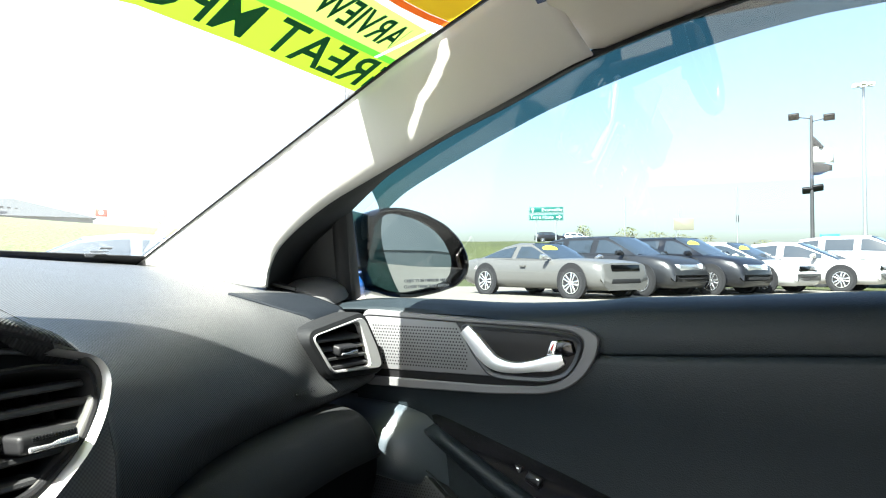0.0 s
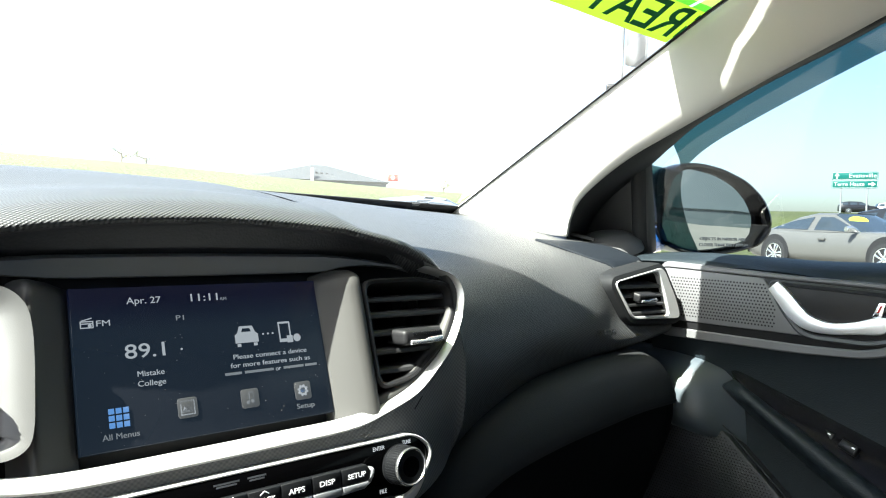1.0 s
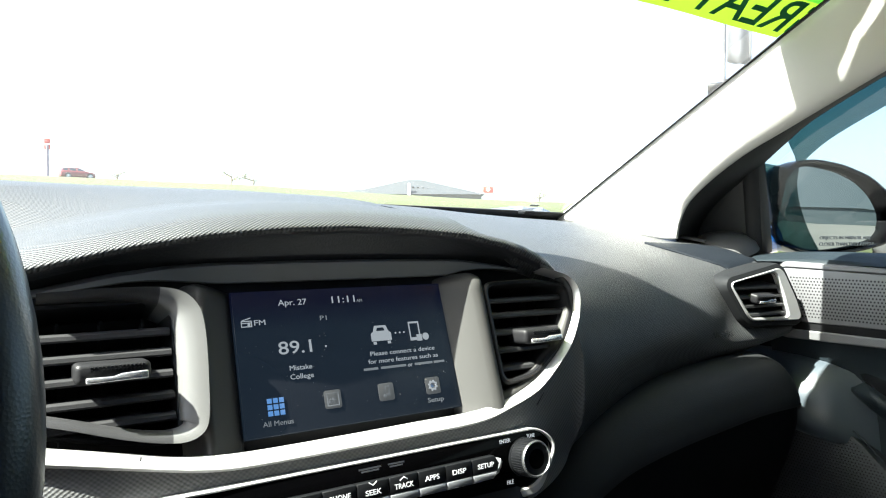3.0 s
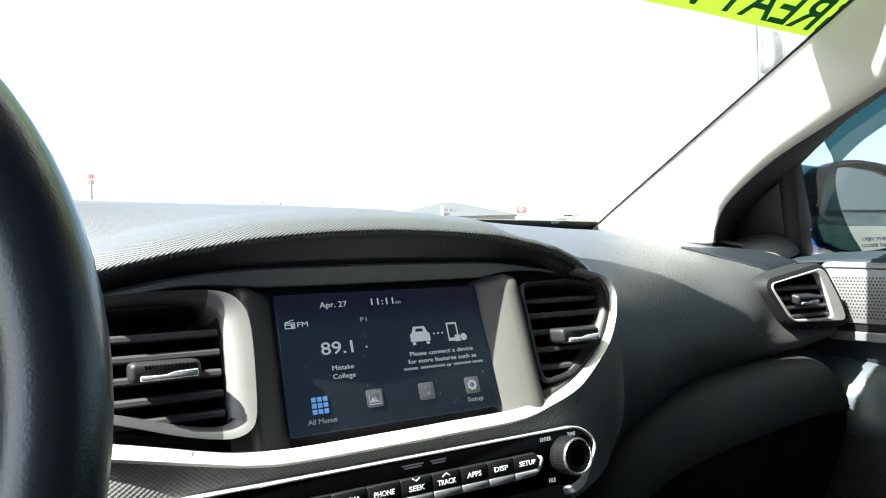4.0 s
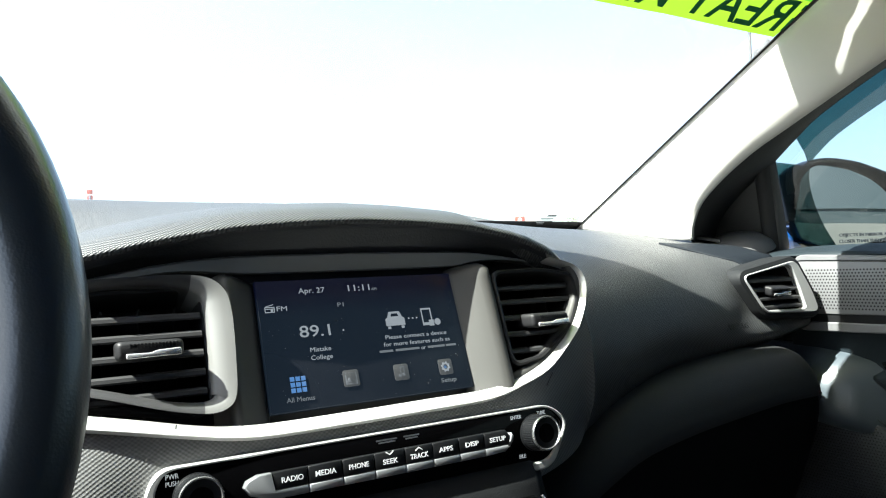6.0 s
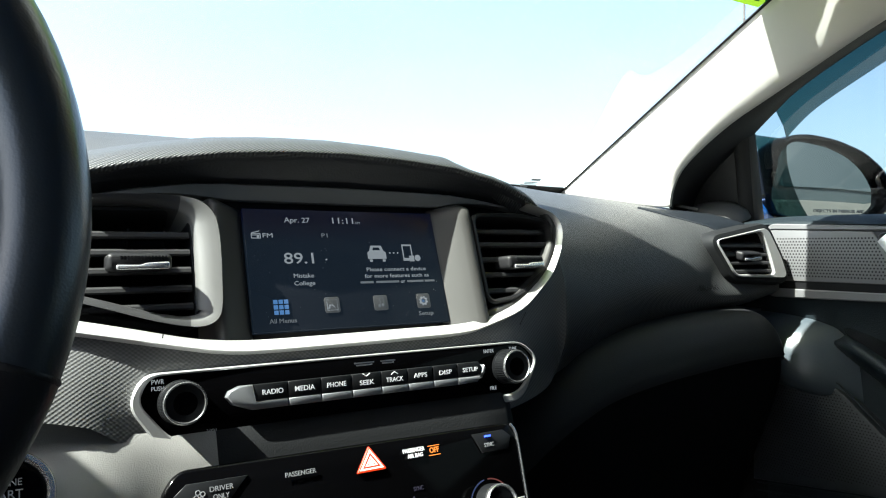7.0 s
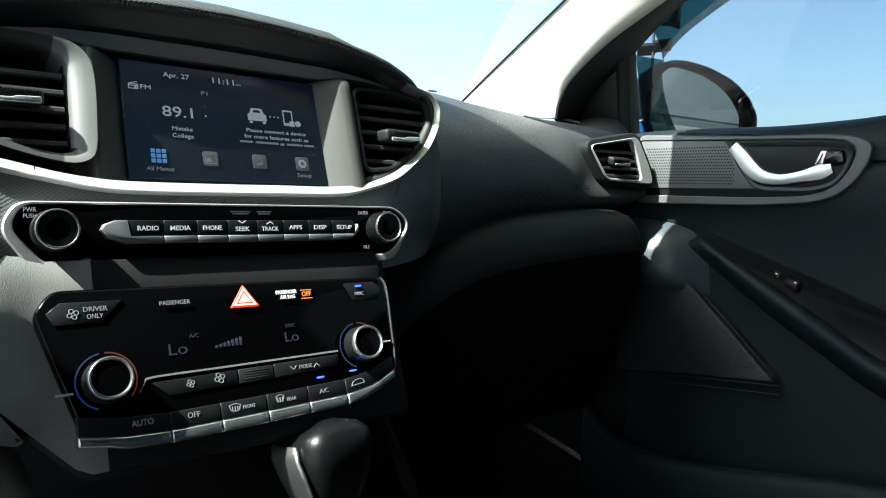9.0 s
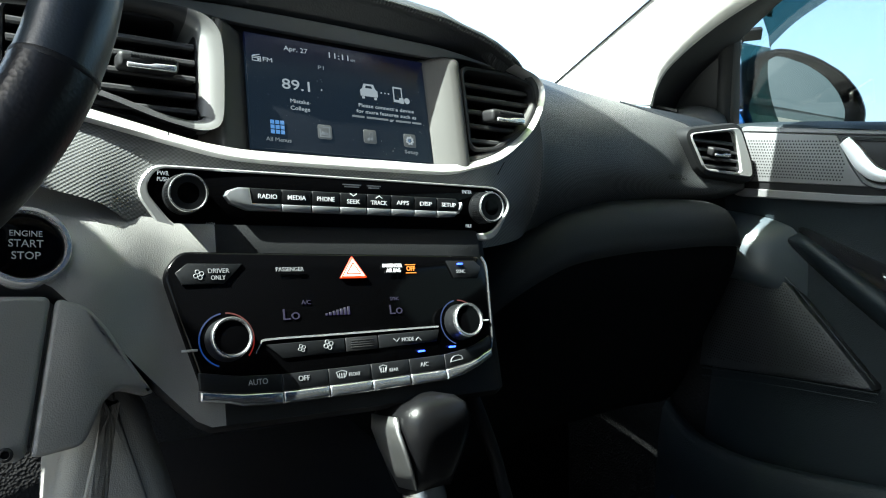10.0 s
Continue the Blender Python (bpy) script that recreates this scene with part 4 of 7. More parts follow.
# row of keys with a chrome lip
edges = [-0.0868, -0.0628, -0.0378, -0.0134, 0.0112, 0.0344, 0.0575, 0.0807, 0.104]
names = ["RADIO", "MEDIA", "PHONE", "SEEK", "TRACK", "APPS", "DISP", "SETUP"]
for i, nm in enumerate(names):
    a, b = edges[i] + 0.0003, edges[i + 1] - 0.0003
    bm = B()
    o = [(a, za(0.9155)), (b, za(0.9155)), (b, za(0.9268)), (a, za(0.9268))] if i not in (0, 7) else ([(a + 0.001, za(0.9155)), (b, za(0.9155)), (b, za(0.9268)), (a - 0.001, za(0.9268))] if i == 0 else [(a, za(0.9155)), (b, za(0.9155)), (b + 0.002, za(0.922)), (b - 0.002, za(0.9268)), (a, za(0.9268))])
    KM = AUDIO @ Matrix.Translation((0, 0, 0)) @ Matrix.Rotation(0.0, 4, "X")
    slab(bm, o, KM, -0.002, 0.0065, 0.0007)
    key = part("key", bm, KEY, aud, "matt black key")
    bm = B()
    lo = [(a, za(0.9098)), (b, za(0.9098)), (b, za(0.9153)), (a, za(0.9153))]
    if i == 0:
        lo = [(a - 0.002, za(0.9098)), (b, za(0.9098)), (b, za(0.9153)), (a + 0.0008, za(0.9153)), (a - 0.0012, za(0.9268)), (a - 0.010, za(0.9268)), (a - 0.0175, za(0.924)), (a - 0.0195, za(0.920)), (a - 0.0155, za(0.9145))]
    if i == 7:
        lo = [(a, za(0.9098)), (b - 0.004, za(0.9105)), (b + 0.004, za(0.917)), (b + 0.0055, za(0.9215)), (b + 0.0035, za(0.924)), (b + 0.0022, za(0.922)), (b, za(0.9153)), (a, za(0.9153))]
    slab(bm, lo, KM, -0.002, 0.0072, 0.0012)
    part("key_lip", bm, SATIN, key, "chrome key edge")
    words(nm, 0.0035, KM @ Matrix.Translation(((a + b) / 2 + (0.001 if i in (0, 7) else 0), za(0.9208 if i not in (3, 4) else 0.9198), 0.0066)), INK, aud, width=0.003 * len(nm), weight=0.00005)
for x, up in ((-0.0011, -1), (0.0228, 1)):
    bm = B()
    c = za(0.9252)
    for s in (-1, 1):
        slab(bm, [(x + s * 0.003, c - up * 0.0010), (x, c + up * 0.0010), (x, c + up * 0.0002), (x + s * 0.003, c - up * 0.0018)], AUDIO, 0.0064, 0.0068, 0.0001)
    part("arrow_mark", bm, INK, aud)
for t, x, z, h, w in (("PWR", -0.1488, 0.9345, 0.0032, 0.0078), ("PUSH", -0.1488, 0.9302, 0.0029, 0.0078), ("VOL", -0.1145, 0.8985, 0.0032, 0.0075), ("ENTER", 0.1175, 0.9342, 0.003, 0.0105), ("TUNE", 0.1435, 0.9345, 0.003, 0.0082), ("FILE", 0.1195, 0.903, 0.003, 0.0062)):
    words(t, h, AUDIO @ Matrix.Translation((x, za(z), 0.0003)), INK if t != "VOL" else DIMINK, aud, width=w)
bm = B()
for x, w in ((0.0005, 0.017), (0.021, 0.013)):
    for k in range(2):
        slab(bm, rect(w * (1 - 0.2 * k), 0.0011, x, za(0.9345) - 0.0017 * k), AUDIO, 0, 0.0003, 0.0001)
part("print_mark", bm, DIMINK, aud)

# ---- lower centre stack in grained leather, with the climate panel ----
stack = thing("center_stack", "grained dark grey lower dashboard round the climate panel", "dashboard panel", (0, 0.6, 0.75))
zc = lambda z: (z - 0.866) * math.sqrt(1 + 0.4 ** 2)
bm = B()
rows = []
for x in [-0.62, -0.5, -0.4, -0.33, -0.30, -0.27, -0.255, -0.24, -0.23, -0.22, -0.21, -0.2, -0.19, -0.18, -0.17, -0.16, -0.15, -0.14, -0.13, -0.12, -0.11, -0.1, -0.05, 0, 0.05, 0.1, 0.135, 0.147, 0.154, 0.158, 0.161, 0.165]:
    back = 0.0 if x < 0.14 else ((x - 0.135) / 0.03) ** 2 * 0.05
    top = 0.907 if x > -0.14 else 0.907 + min(0.03, (-0.14 - x) * 0.25)
    low = 0.757 if x > -0.125 else 0.757 + min(0.10, (-0.125 - x) * 1.0)
    low = low if x > -0.30 else 0.857
    col = [(x, 0.506 + 0.4 * (top - 0.866) + 0.02 + back, top)]
    for k in range(9):
        z = top - 0.012 + (low - top + 0.012) * k / 8
        col.append((x, 0.506 + 0.4 * (z - 0.866) + 0.004 + back, z))
    col += [(x, 0.506 + 0.4 * (low - 0.866) + 0.008 + back, low - 0.006), (x, 0.50 + back + 0.01, low - 0.012), (x, 0.58 + back, low - 0.010)]
    rows.append([swell(p) for p in col])
last = rows[-1]
rows.append([Vector((0.168, p.y + 0.06, p.z)) for p in last])
rows.append([Vector((0.17, p.y + 0.25, p.z)) for p in last])
EDGE = 20
sheet(bm, [r[:10] for r in rows[:EDGE + 1]])
part("grained_cover", bm, LEATHER, stack, "soft grained dark grey cover", sharp=70)
# the same cover right of EDGE, where shade is put in as black
bm = B()
sheet(bm, [r[:10] for r in rows[EDGE:]])
part("shaded_cover", bm, DASH_PLAIN, stack, "cover round the climate panel, coloured black for shade", sharp=70)
# the underside gets black too, for the shade below the keys
bm = B()
sheet(bm, [r[9:] for r in rows])
part("lower_return", bm, BLACK, stack, "underside of the cover, coloured black for shade", sharp=70)
bm = B()
sheet(bm, [[p + Vector((0, -0.0012, 0)), p + Vector((0, -0.0012, -0.0012))] for p in (r[1] for r in rows[2:9])])
part("cover_seam", bm, DARK, stack)

# start button
SB = facing(swell((-0.2355, 0.512, 0.8750)), (0.10, -1, 0.52)) @ Matrix.Translation((0, 0, 0.0055)) @ Matrix.Scale(1.1, 4)
bm = B()
lathe(bm, [(0.0228, -0.012), (0.0225, 0.002), (0.0215, 0.0035), (0.0195, 0.0038), (0.0186, 0.002), (0.0184, -0.002)], SB, 48, (False, False))
btn = thing("start_button", "round black engine start button with a silver ring", "push button", (-0.2365, 0.515, 0.88))
part("ring", bm, CHROME, btn, "satin silver ring")
bm = B()
lathe(bm, [(0.0185, -0.003), (0.0183, 0.0005), (0.017, 0.0013), (0.008, 0.0016)], SB, 40)
part("cap", bm, GLOSS, btn, "glossy black cap")
for t, z, h, w in (("ENGINE", 0.0065, 0.0036, 0.0165), ("START", 0.0008, 0.0046, 0.0175), ("STOP", -0.006, 0.0046, 0.0145)):
    words(t, h * 0.92, SB @ Matrix.Translation((0, z, 0.0018)), DIMINK, btn, width=w * 0.92)

clim = thing("climate_panel", "gloss black climate control panel with two chrome-rimmed dials", "control panel", (0, 0.49, 0.77))
C_OUT = rounded([(-0.151, zc(0.861)), (-0.139, zc(0.8765)), (0.1290, zc(0.8735)), (0.1350, zc(0.861)), (0.1300, zc(0.797)), (0.1130, zc(0.781)), (0.075, zc(0.772)), (-0.068, zc(0.769)), (-0.1225, zc(0.7745)), (-0.1275, zc(0.787))], 0.008, 5)
bm = B()
slab(bm, C_OUT, CLIMATE, -0.015, 0.006, 0.0025)
part("panel_face", bm, GLOSS, clim, "gloss black face")
bm = B()
ro = curve_through([(0.1310, zc(0.872)), (0.1350, zc(0.862)), (0.1330, zc(0.83)), (0.1303, zc(0.80)), (0.1255, zc(0.790))], 20)
tube(bm, [CLIMATE @ Vector((a, b, 0.005)) for a, b in ro], 0.0011, 8)
part("side_edge", bm, SATIN_DARK, clim, "thin dark satin edge line")
# dials
for x, z, side in ((-0.1085, 0.8145, 0), (0.0965, 0.8165, 1)):
    K = CLIMATE @ Matrix.Translation((x, zc(z), 0.006))
    bm = B()
    lathe(bm, [(0.0160, 0.0), (0.0158, 0.004), (0.0148, 0.0135), (0.0142, 0.0145)], K, 40)
    dial = part("dial", bm, KEY, clim, "black temperature dial with chrome rim")
    bm = B()
    lathe(bm, [(0.0149, 0.0125), (0.0150, 0.0142), (0.0147, 0.0158), (0.0140, 0.0165), (0.0131, 0.0164), (0.0124, 0.0156), (0.0120, 0.0135)], K, 44, (False, False))
    part("rim", bm, SATIN_DARK, dial, "chrome dial rim")
    bm = B()
    lathe(bm, [(0.0123, 0.010), (0.0121, 0.0145), (0.006, 0.0150)], K, 32)
    part("cap", bm, GLOSS, dial)
    for a0, a1, colr, nm in ((100, 250, (0.02, 0.12, 0.6), "blue_arc"), (-40, 90, (0.6, 0.03, 0.02), "red_arc")):
        bm = B()
        arc = [(math.cos(radians(a0 + (a1 - a0) * k / 24)), math.sin(radians(a0 + (a1 - a0) * k / 24))) for k in range(25)]
        sheet(bm, [[K @ Vector((0.0192 * c, 0.0192 * s, 0.0004)), K @ Vector((0.0203 * c, 0.0203 * s, 0.0004))] for c, s in arc])
        part(nm, bm, lamp_mat(nm, colr, 0.05), dial)
    bm = B()
    sx = -1 if side == 0 else 1
    slab(bm, rect(0.011, 0.0016, sx * 0.0265, -0.006 if side == 0 else 0.0), K, 0, 0.0015, 0.0004)
    part("pointer_line", bm, SILVER, dial)
# silver divider line
bm = B()
ln = curve_through([(-0.0880, zc(0.8040)), (-0.0840, zc(0.8100)), (-0.0775, zc(0.8128)), (-0.03, zc(0.8132)), (0.02, zc(0.8136)), (0.0735, zc(0.8140))], 30)
rows = [[CLIMATE @ Vector((a, b - 0.0009, 0.0058)), CLIMATE @ Vector((a, b - 0.0007, 0.0072)), CLIMATE @ Vector((a, b + 0.0007, 0.0072)), CLIMATE @ Vector((a, b + 0.0009, 0.0058))] for a, b in ln]
sheet(bm, rows)
part("divider", bm, CHROME, clim, "thin chrome divider line")


def plate(name, outline, mat, w0=0.006, w1=0.0072, bev=0.0004, label=""):
    bm = B()
    slab(bm, [(u, zc(z)) for u, z in outline], CLIMATE, w0, w1, bev)
    return part(name, bm, mat, clim, label)


plate("driver_key", [(-0.1425, 0.861), (-0.134, 0.8675), (-0.094, 0.867), (-0.108, 0.8535), (-0.138, 0.853)], KEY)
plate("sync_key", [(0.0895, 0.8685), (0.1205, 0.8685), (0.1275, 0.863), (0.1225, 0.8535), (0.0965, 0.854)], KEY)
plate("fan_key", [(-0.0800, 0.8092), (-0.0165, 0.8100), (-0.0165, 0.8000), (-0.0680, 0.7990)], KEY)
plate("sensor_grille", [(-0.0155, 0.8100), (0.0130, 0.8104), (0.0130, 0.8004), (-0.0155, 0.8000)], BLACK)
bm = B()
for k in range(4):
    slab(bm, rect(0.020, 0.0008, -0.0012, zc(0.8028 + 0.0017 * k)), CLIMATE, 0.007, 0.0076, 0.0001)
part("sensor_slot", bm, DARK, clim)
plate("mode_key", [(0.0140, 0.8105), (0.0735, 0.8115), (0.0700, 0.8025), (0.0140, 0.8005)], KEY)
xs6 = [-0.1300, -0.0700, -0.0332, 0.0036, 0.0392, 0.0745, 0.1260]


def klow(x):
    return float(np.interp(x, [-0.130, -0.102, -0.07, 0.0, 0.0745, 0.103, 0.126], [0.7805, 0.7760, 0.7745, 0.7755, 0.7775, 0.7815, 0.7915]))


for i in range(6):
    a, b = xs6[i] + 0.0003, xs6[i + 1] - 0.0003
    n = 6
    xx = [a + (b - a) * k / n for k in range(n + 1)]
    top = [(x, klow(x) + (0.0135 if x < 0.1 else 0.0135 - (x - 0.1) * 0.05)) for x in xx[::-1]]
    bm = B()
    slab(bm, [(x, zc(klow(x) + 0.002)) for x in xx] + [(x, zc(z)) for x, z in top], CLIMATE, 0.004, 0.0085, 0.0006)
    key = part("key", bm, KEY, clim, "matt black key")
    bm = B()
    dl = [0.0065 - 0.0015 * (abs(x) > 0.1) for x in xx]
    slab(bm, [(x, zc(klow(x) - d)) for x, d in zip(xx, dl)] + [(x, zc(klow(x) + 0.0016)) for x in xx[::-1]], CLIMATE, 0.002, 0.0098, 0.0016)
    part("key_lip", bm, SATIN_DARK, key, "chrome key edge")
for t, x, z, h, w, m in (("DRIVER", -0.1120, 0.8620, 0.0034, 0.0155, DIMINK), ("ONLY", -0.1125, 0.8572, 0.0034, 0.0105, DIMINK), ("PASSENGER", -0.0572, 0.8625, 0.0033, 0.0225, DIMINK), ("PASSENGER", 0.0340, 0.8645, 0.003, 0.0190, INK), ("AIR BAG", 0.0348, 0.8606, 0.003, 0.0135, INK),
                         ("SYNC", 0.1040, 0.8590, 0.0032, 0.0095, DIMINK), ("MODE", 0.0410, 0.8055, 0.0032, 0.0115, DIMINK), ("AUTO", -0.0885, 0.7842, 0.0042, 0.0145, DIMINK), ("OFF", -0.0532, 0.7836, 0.004, 0.0090, DIMINK), ("FRONT", -0.0112, 0.7830, 0.0028, 0.0100, DIMINK), ("REAR", 0.0242, 0.7832, 0.0028, 0.0080, DIMINK), ("A/C", 0.0538, 0.7848, 0.0036, 0.0080, DIMINK)):
    words(t, h, CLIMATE @ Matrix.Translation((x, zc(z), 0.0078 if z > 0.8 else 0.0088)), m, clim, width=w, weight=0.0001 if m is INK else 0)
ORANGE = lamp_mat("orange_lamp", (1.0, 0.25, 0.02), 0.45)
words("OFF", 0.0042, CLIMATE @ Matrix.Translation((0.0528, zc(0.8622), 0.0064)), ORANGE, clim, width=0.0085, weight=0.0001)
bm = B()
for s in (-1, 1):
    slab(bm, rect(0.0105, 0.0006, 0.0528, zc(0.8622) + s * 0.0036), CLIMATE, 0.006, 0.0065, 0.0001)
part("off_lines", bm, ORANGE, clim)
VIO = lamp_mat("violet_segment", (0.13, 0.06, 0.5), 0.022)
for x, y, t, h, w in ((-0.0585, 0.8294, "Lo", 0.0085, 0.0135), (0.0335, 0.8294, "Lo", 0.008, 0.0120), (-0.0455, 0.8380, "A/C", 0.0034, 0.0075), (0.0335, 0.8382, "SYNC", 0.003, 0.0085)):
    words(t, h, CLIMATE @ Matrix.Translation((x, zc(y), 0.0064)), VIO, clim, width=w)
bm = B()
for k in range(7):
    slab(bm, rect(0.0022, 0.0018 + 0.0008 * k, -0.0290 + 0.0032 * k, zc(0.8285) + 0.0004 * k), CLIMATE, 0.006, 0.0064, 0.0001)
part("fan_bars", bm, VIO, clim)
BLUELED = lamp_mat("blue_lamp", (0.04, 0.1, 1.0), 1.2)
for x, z in ((0.1037, 0.8655), (0.0530, 0.7955), (0.0845, 0.7968)):
    bm = B()
    slab(bm, rect(0.0052, 0.0013, x, zc(z)), CLIMATE, 0.006, 0.0094, 0.0002)
    part("blue_lamp", bm, BLUELED, clim, "small lit blue bar")


def fan(x, z, r):
    out = []
    for k in range(4):
        a = math.pi / 2 * k + 0.4
        cx, cy = x + r * 0.55 * math.cos(a), zc(z) + r * 0.55 * math.sin(a)
        out.append(circ(r * 0.42, cx, cy, 10))
    return out


def fan_marks(x, z, r, w=0.0078, mat=DIMINK):
    bm = B()
    for c in fan(x, z, r):
        frame_ring(bm, c, inset(c, r * 0.13), CLIMATE, w - 0.0004, w, 0.0001)
    part("fan_mark", bm, mat, clim)


fan_marks(-0.1262, 0.8595, 0.0042)
fan_marks(-0.0525, 0.8050, 0.0034)
fan_marks(-0.0305, 0.8060, 0.0045)
for x, z, w in ((-0.0222, 0.7838, 0.0095), (0.0146, 0.7848, 0.0075)):
    bm = B()
    o = [(x - w / 2, zc(z) + 0.002), (x, zc(z) + 0.0032), (x + w / 2, zc(z) + 0.002), (x + w * 0.36, zc(z) - 0.0022), (x, zc(z) - 0.0028), (x - w * 0.36, zc(z) - 0.0022)]
    frame_ring(bm, o, inset(o, 0.0006), CLIMATE, 0.0082, 0.0089, 0.0001)
    for k in (-1, 0, 1):
        slab(bm, rect(0.0006, 0.0042, x + k * 0.002, zc(z) - 0.0012), CLIMATE, 0.0082, 0.0089, 0.0001)
    part("demist_mark", bm, DIMINK, clim)
bm = B()
o = [(0.0800, zc(0.7845)), (0.0935, zc(0.7860)), (0.0925, zc(0.7890)), (0.0890, zc(0.7900)), (0.0845, zc(0.7895)), (0.0810, zc(0.7872))]
frame_ring(bm, o, inset(o, 0.0007), CLIMATE, 0.0082, 0.0089, 0.0001)
part("recirculation_mark", bm, DIMINK, clim)
bm = B()
for x, s in ((0.0305, -1), (0.0515, 1)):
    for d in (-1, 1):
        slab(bm, [(x + d * 0.0028, zc(0.8055) - s * 0.0012), (x, zc(0.8055) + s * 0.0016), (x, zc(0.8055) + s * 0.0007), (x + d * 0.0028, zc(0.8055) - s * 0.0021)], CLIMATE, 0.007, 0.0076, 0.0001)
part("mode_arrow", bm, DIMINK, clim)
# hazard key
HAZ = lamp_mat("hazard_red", (1.0, 0.05, 0.005), 0.36, (0.3, 0.015, 0.005))
HAZW = lamp_mat("hazard_white", (1.0, 0.75, 0.62), 0.9)
T0 = [(-0.0150, zc(0.8555)), (0.0092, zc(0.8555)), (-0.0028, zc(0.8725))]
bm = B()
slab(bm, rounded(T0, 0.0012, 3), CLIMATE, 0.005, 0.0082, 0.0006)
hz = part("hazard_key", bm, HAZ, clim, "lit red triangular hazard key")
bm = B()
for d0, d1 in ((0.0014, 0.0026), (0.0040, 0.0050)):
    frame_ring(bm, inset(T0, d0), inset(T0, d1), CLIMATE, 0.0081, 0.0086, 0.0001)
slab(bm, inset(T0, 0.0056), CLIMATE, 0.0081, 0.0086, 0.0001)
part("hazard_lines", bm, HAZW, hz)
# ---- driver's knee panel, console, shifter ----
knee = thing("knee_panel", "dark grey grained knee panel under the steering column with seams", "dashboard panel", (-0.3, 0.5, 0.75))
KP = facing((0, 0.506, 0.866), (0, -1, 0.4))
def slab_knee(pts, name, d=0.0):
    bm = B()
    slab(bm, rounded([(x, zc(z)) for x, z in pts], 0.006, 4), KP, -0.03, -0.002 + d, 0.003)
    for v in bm.verts:
        v.co = swell(v.co)
    return part(name, bm, LEATHER, knee)
slab_knee([(-0.218, 0.847), (-0.20, 0.8415), (-0.187, 0.8275), (-0.172, 0.804), (-0.157, 0.783), (-0.180, 0.789), (-0.190, 0.782), (-0.203, 0.756), (-0.233, 0.752)], "inner_cover")
slab_knee([(-0.2205, 0.8475), (-0.30, 0.850), (-0.45, 0.852), (-0.45, 0.745), (-0.2355, 0.752)], "outer_cover", 0.001)
bm = B()
lathe(bm, [(0.004, 0), (0.004, 0.001), (0.0025, 0.0016), (0.002, 0.0)], facing(swell((-0.246, 0.4605, 0.757)), (0, -1, 0.4)), 16)
part("screw_cap", bm, BLACK, knee)

cons = thing("center_console", "dark plastic centre console with padded sides beneath the dashboard", "console", (0, 0.3, 0.3))
PADM = Matrix.Translation((-0.225, -0.02, 0.95)) @ Matrix.Scale(0.82, 4) @ Matrix.Translation((0.225, 0.02, -0.95)) @ facing((0, 0.545, 0.56), (0, -1, 0.12))
bm = B()
# raised side pad on the driver's side
o = rounded([(-0.222, 0.0), (-0.218, 0.12), (-0.205, 0.185), (-0.188, 0.212), (-0.168, 0.216), (-0.15, 0.19), (-0.128, 0.12), (-0.095, 0.0), (-0.08, -0.12), (-0.22, -0.12)], 0.012, 4)
slab(bm, o, PADM, -0.14, 0.0, 0.016)
part("side_pad", bm, LEATHER, cons, "grained grey side pad")
bm = B()
oi = inset(o, 0.022)
slab(bm, oi, PADM, -0.002, 0.0022, 0.002)
part("pad_inlay", bm, LEATHER, cons)
bm = B()
sheet(bm, [[Vector((x, y, z)) for x, z in ((-0.155, 0.32), (-0.15, 0.56), (-0.135, 0.62), (-0.10, 0.635), (0.06, 0.635), (0.10, 0.64), (0.128, 0.63), (0.15, 0.56), (0.155, 0.32))] for y in (0.75, 0.55, 0.4, 0.2, -0.1, -0.4)])
part("tunnel", bm, BLACK, cons, "black console body")
# passenger side edge of the console: a raised grained rail
bm = B()
rail = curve_through([(0.100, 0.50, 0.785), (0.107, 0.475, 0.766), (0.131, 0.46, 0.707), (0.153, 0.44, 0.635), (0.152, 0.36, 0.60), (0.15, 0.2, 0.59)], 24)
tube(bm, rail, 0.006, 12, 1.3)
part("side_rail", bm, BLACK, cons, "grained console edge")

shift = thing("gear_shifter", "black leather gear knob with satin metal inlay and stalk", "gear lever", (0.02, 0.42, 0.64))
G = pose(0.036, 0.432, 0.738, -14, 0, 6)
bm = B()
secs = [(-0.037, 0.018, 0.020, 0.0), (-0.029, 0.0205, 0.024, 0.0), (-0.014, 0.0255, 0.030, -0.002), (0.002, 0.030, 0.035, -0.003), (0.016, 0.0328, 0.037, -0.003), (0.026, 0.031, 0.034, -0.002), (0.032, 0.024, 0.027, -0.001), (0.0345, 0.011, 0.013, 0.0)]
rings = []
for z, rx, ry, oy in secs:
    ring = []
    for k in range(28):
        a = 2 * math.pi * k / 28
        c, s = math.cos(a), math.sin(a)
        e = 0.62
        ring.append(G @ Vector((rx * math.copysign(abs(c) ** e, c), oy + ry * math.copysign(abs(s) ** e, s), z + 0.006 * (s < 0) * abs(s))))
    rings.append(ring)
ring_faces(bm, rings)
part("knob", bm, surface("knob_leather", (0.004, 0.004, 0.0045), 0.34, grain=0.1, grain_size=0.001, spec=0.22), shift, "smooth black leather knob", sharp=80)
bm = B()
rows = []
for z, rx, ry, oy in secs[1:6]:
    row = []
    for k in range(7):
        a = math.pi * (1.0 + 0.034 * k + (z + 0.03) * -2.2)
        c, s = math.cos(a), math.sin(a)
        e = 0.62
        row.append(G @ Vector((1.05 * rx * math.copysign(abs(c) ** e, c), oy + 1.05 * ry * math.copysign(abs(s) ** e, s), z)))
    rows.append(row)
sheet(bm, rows)
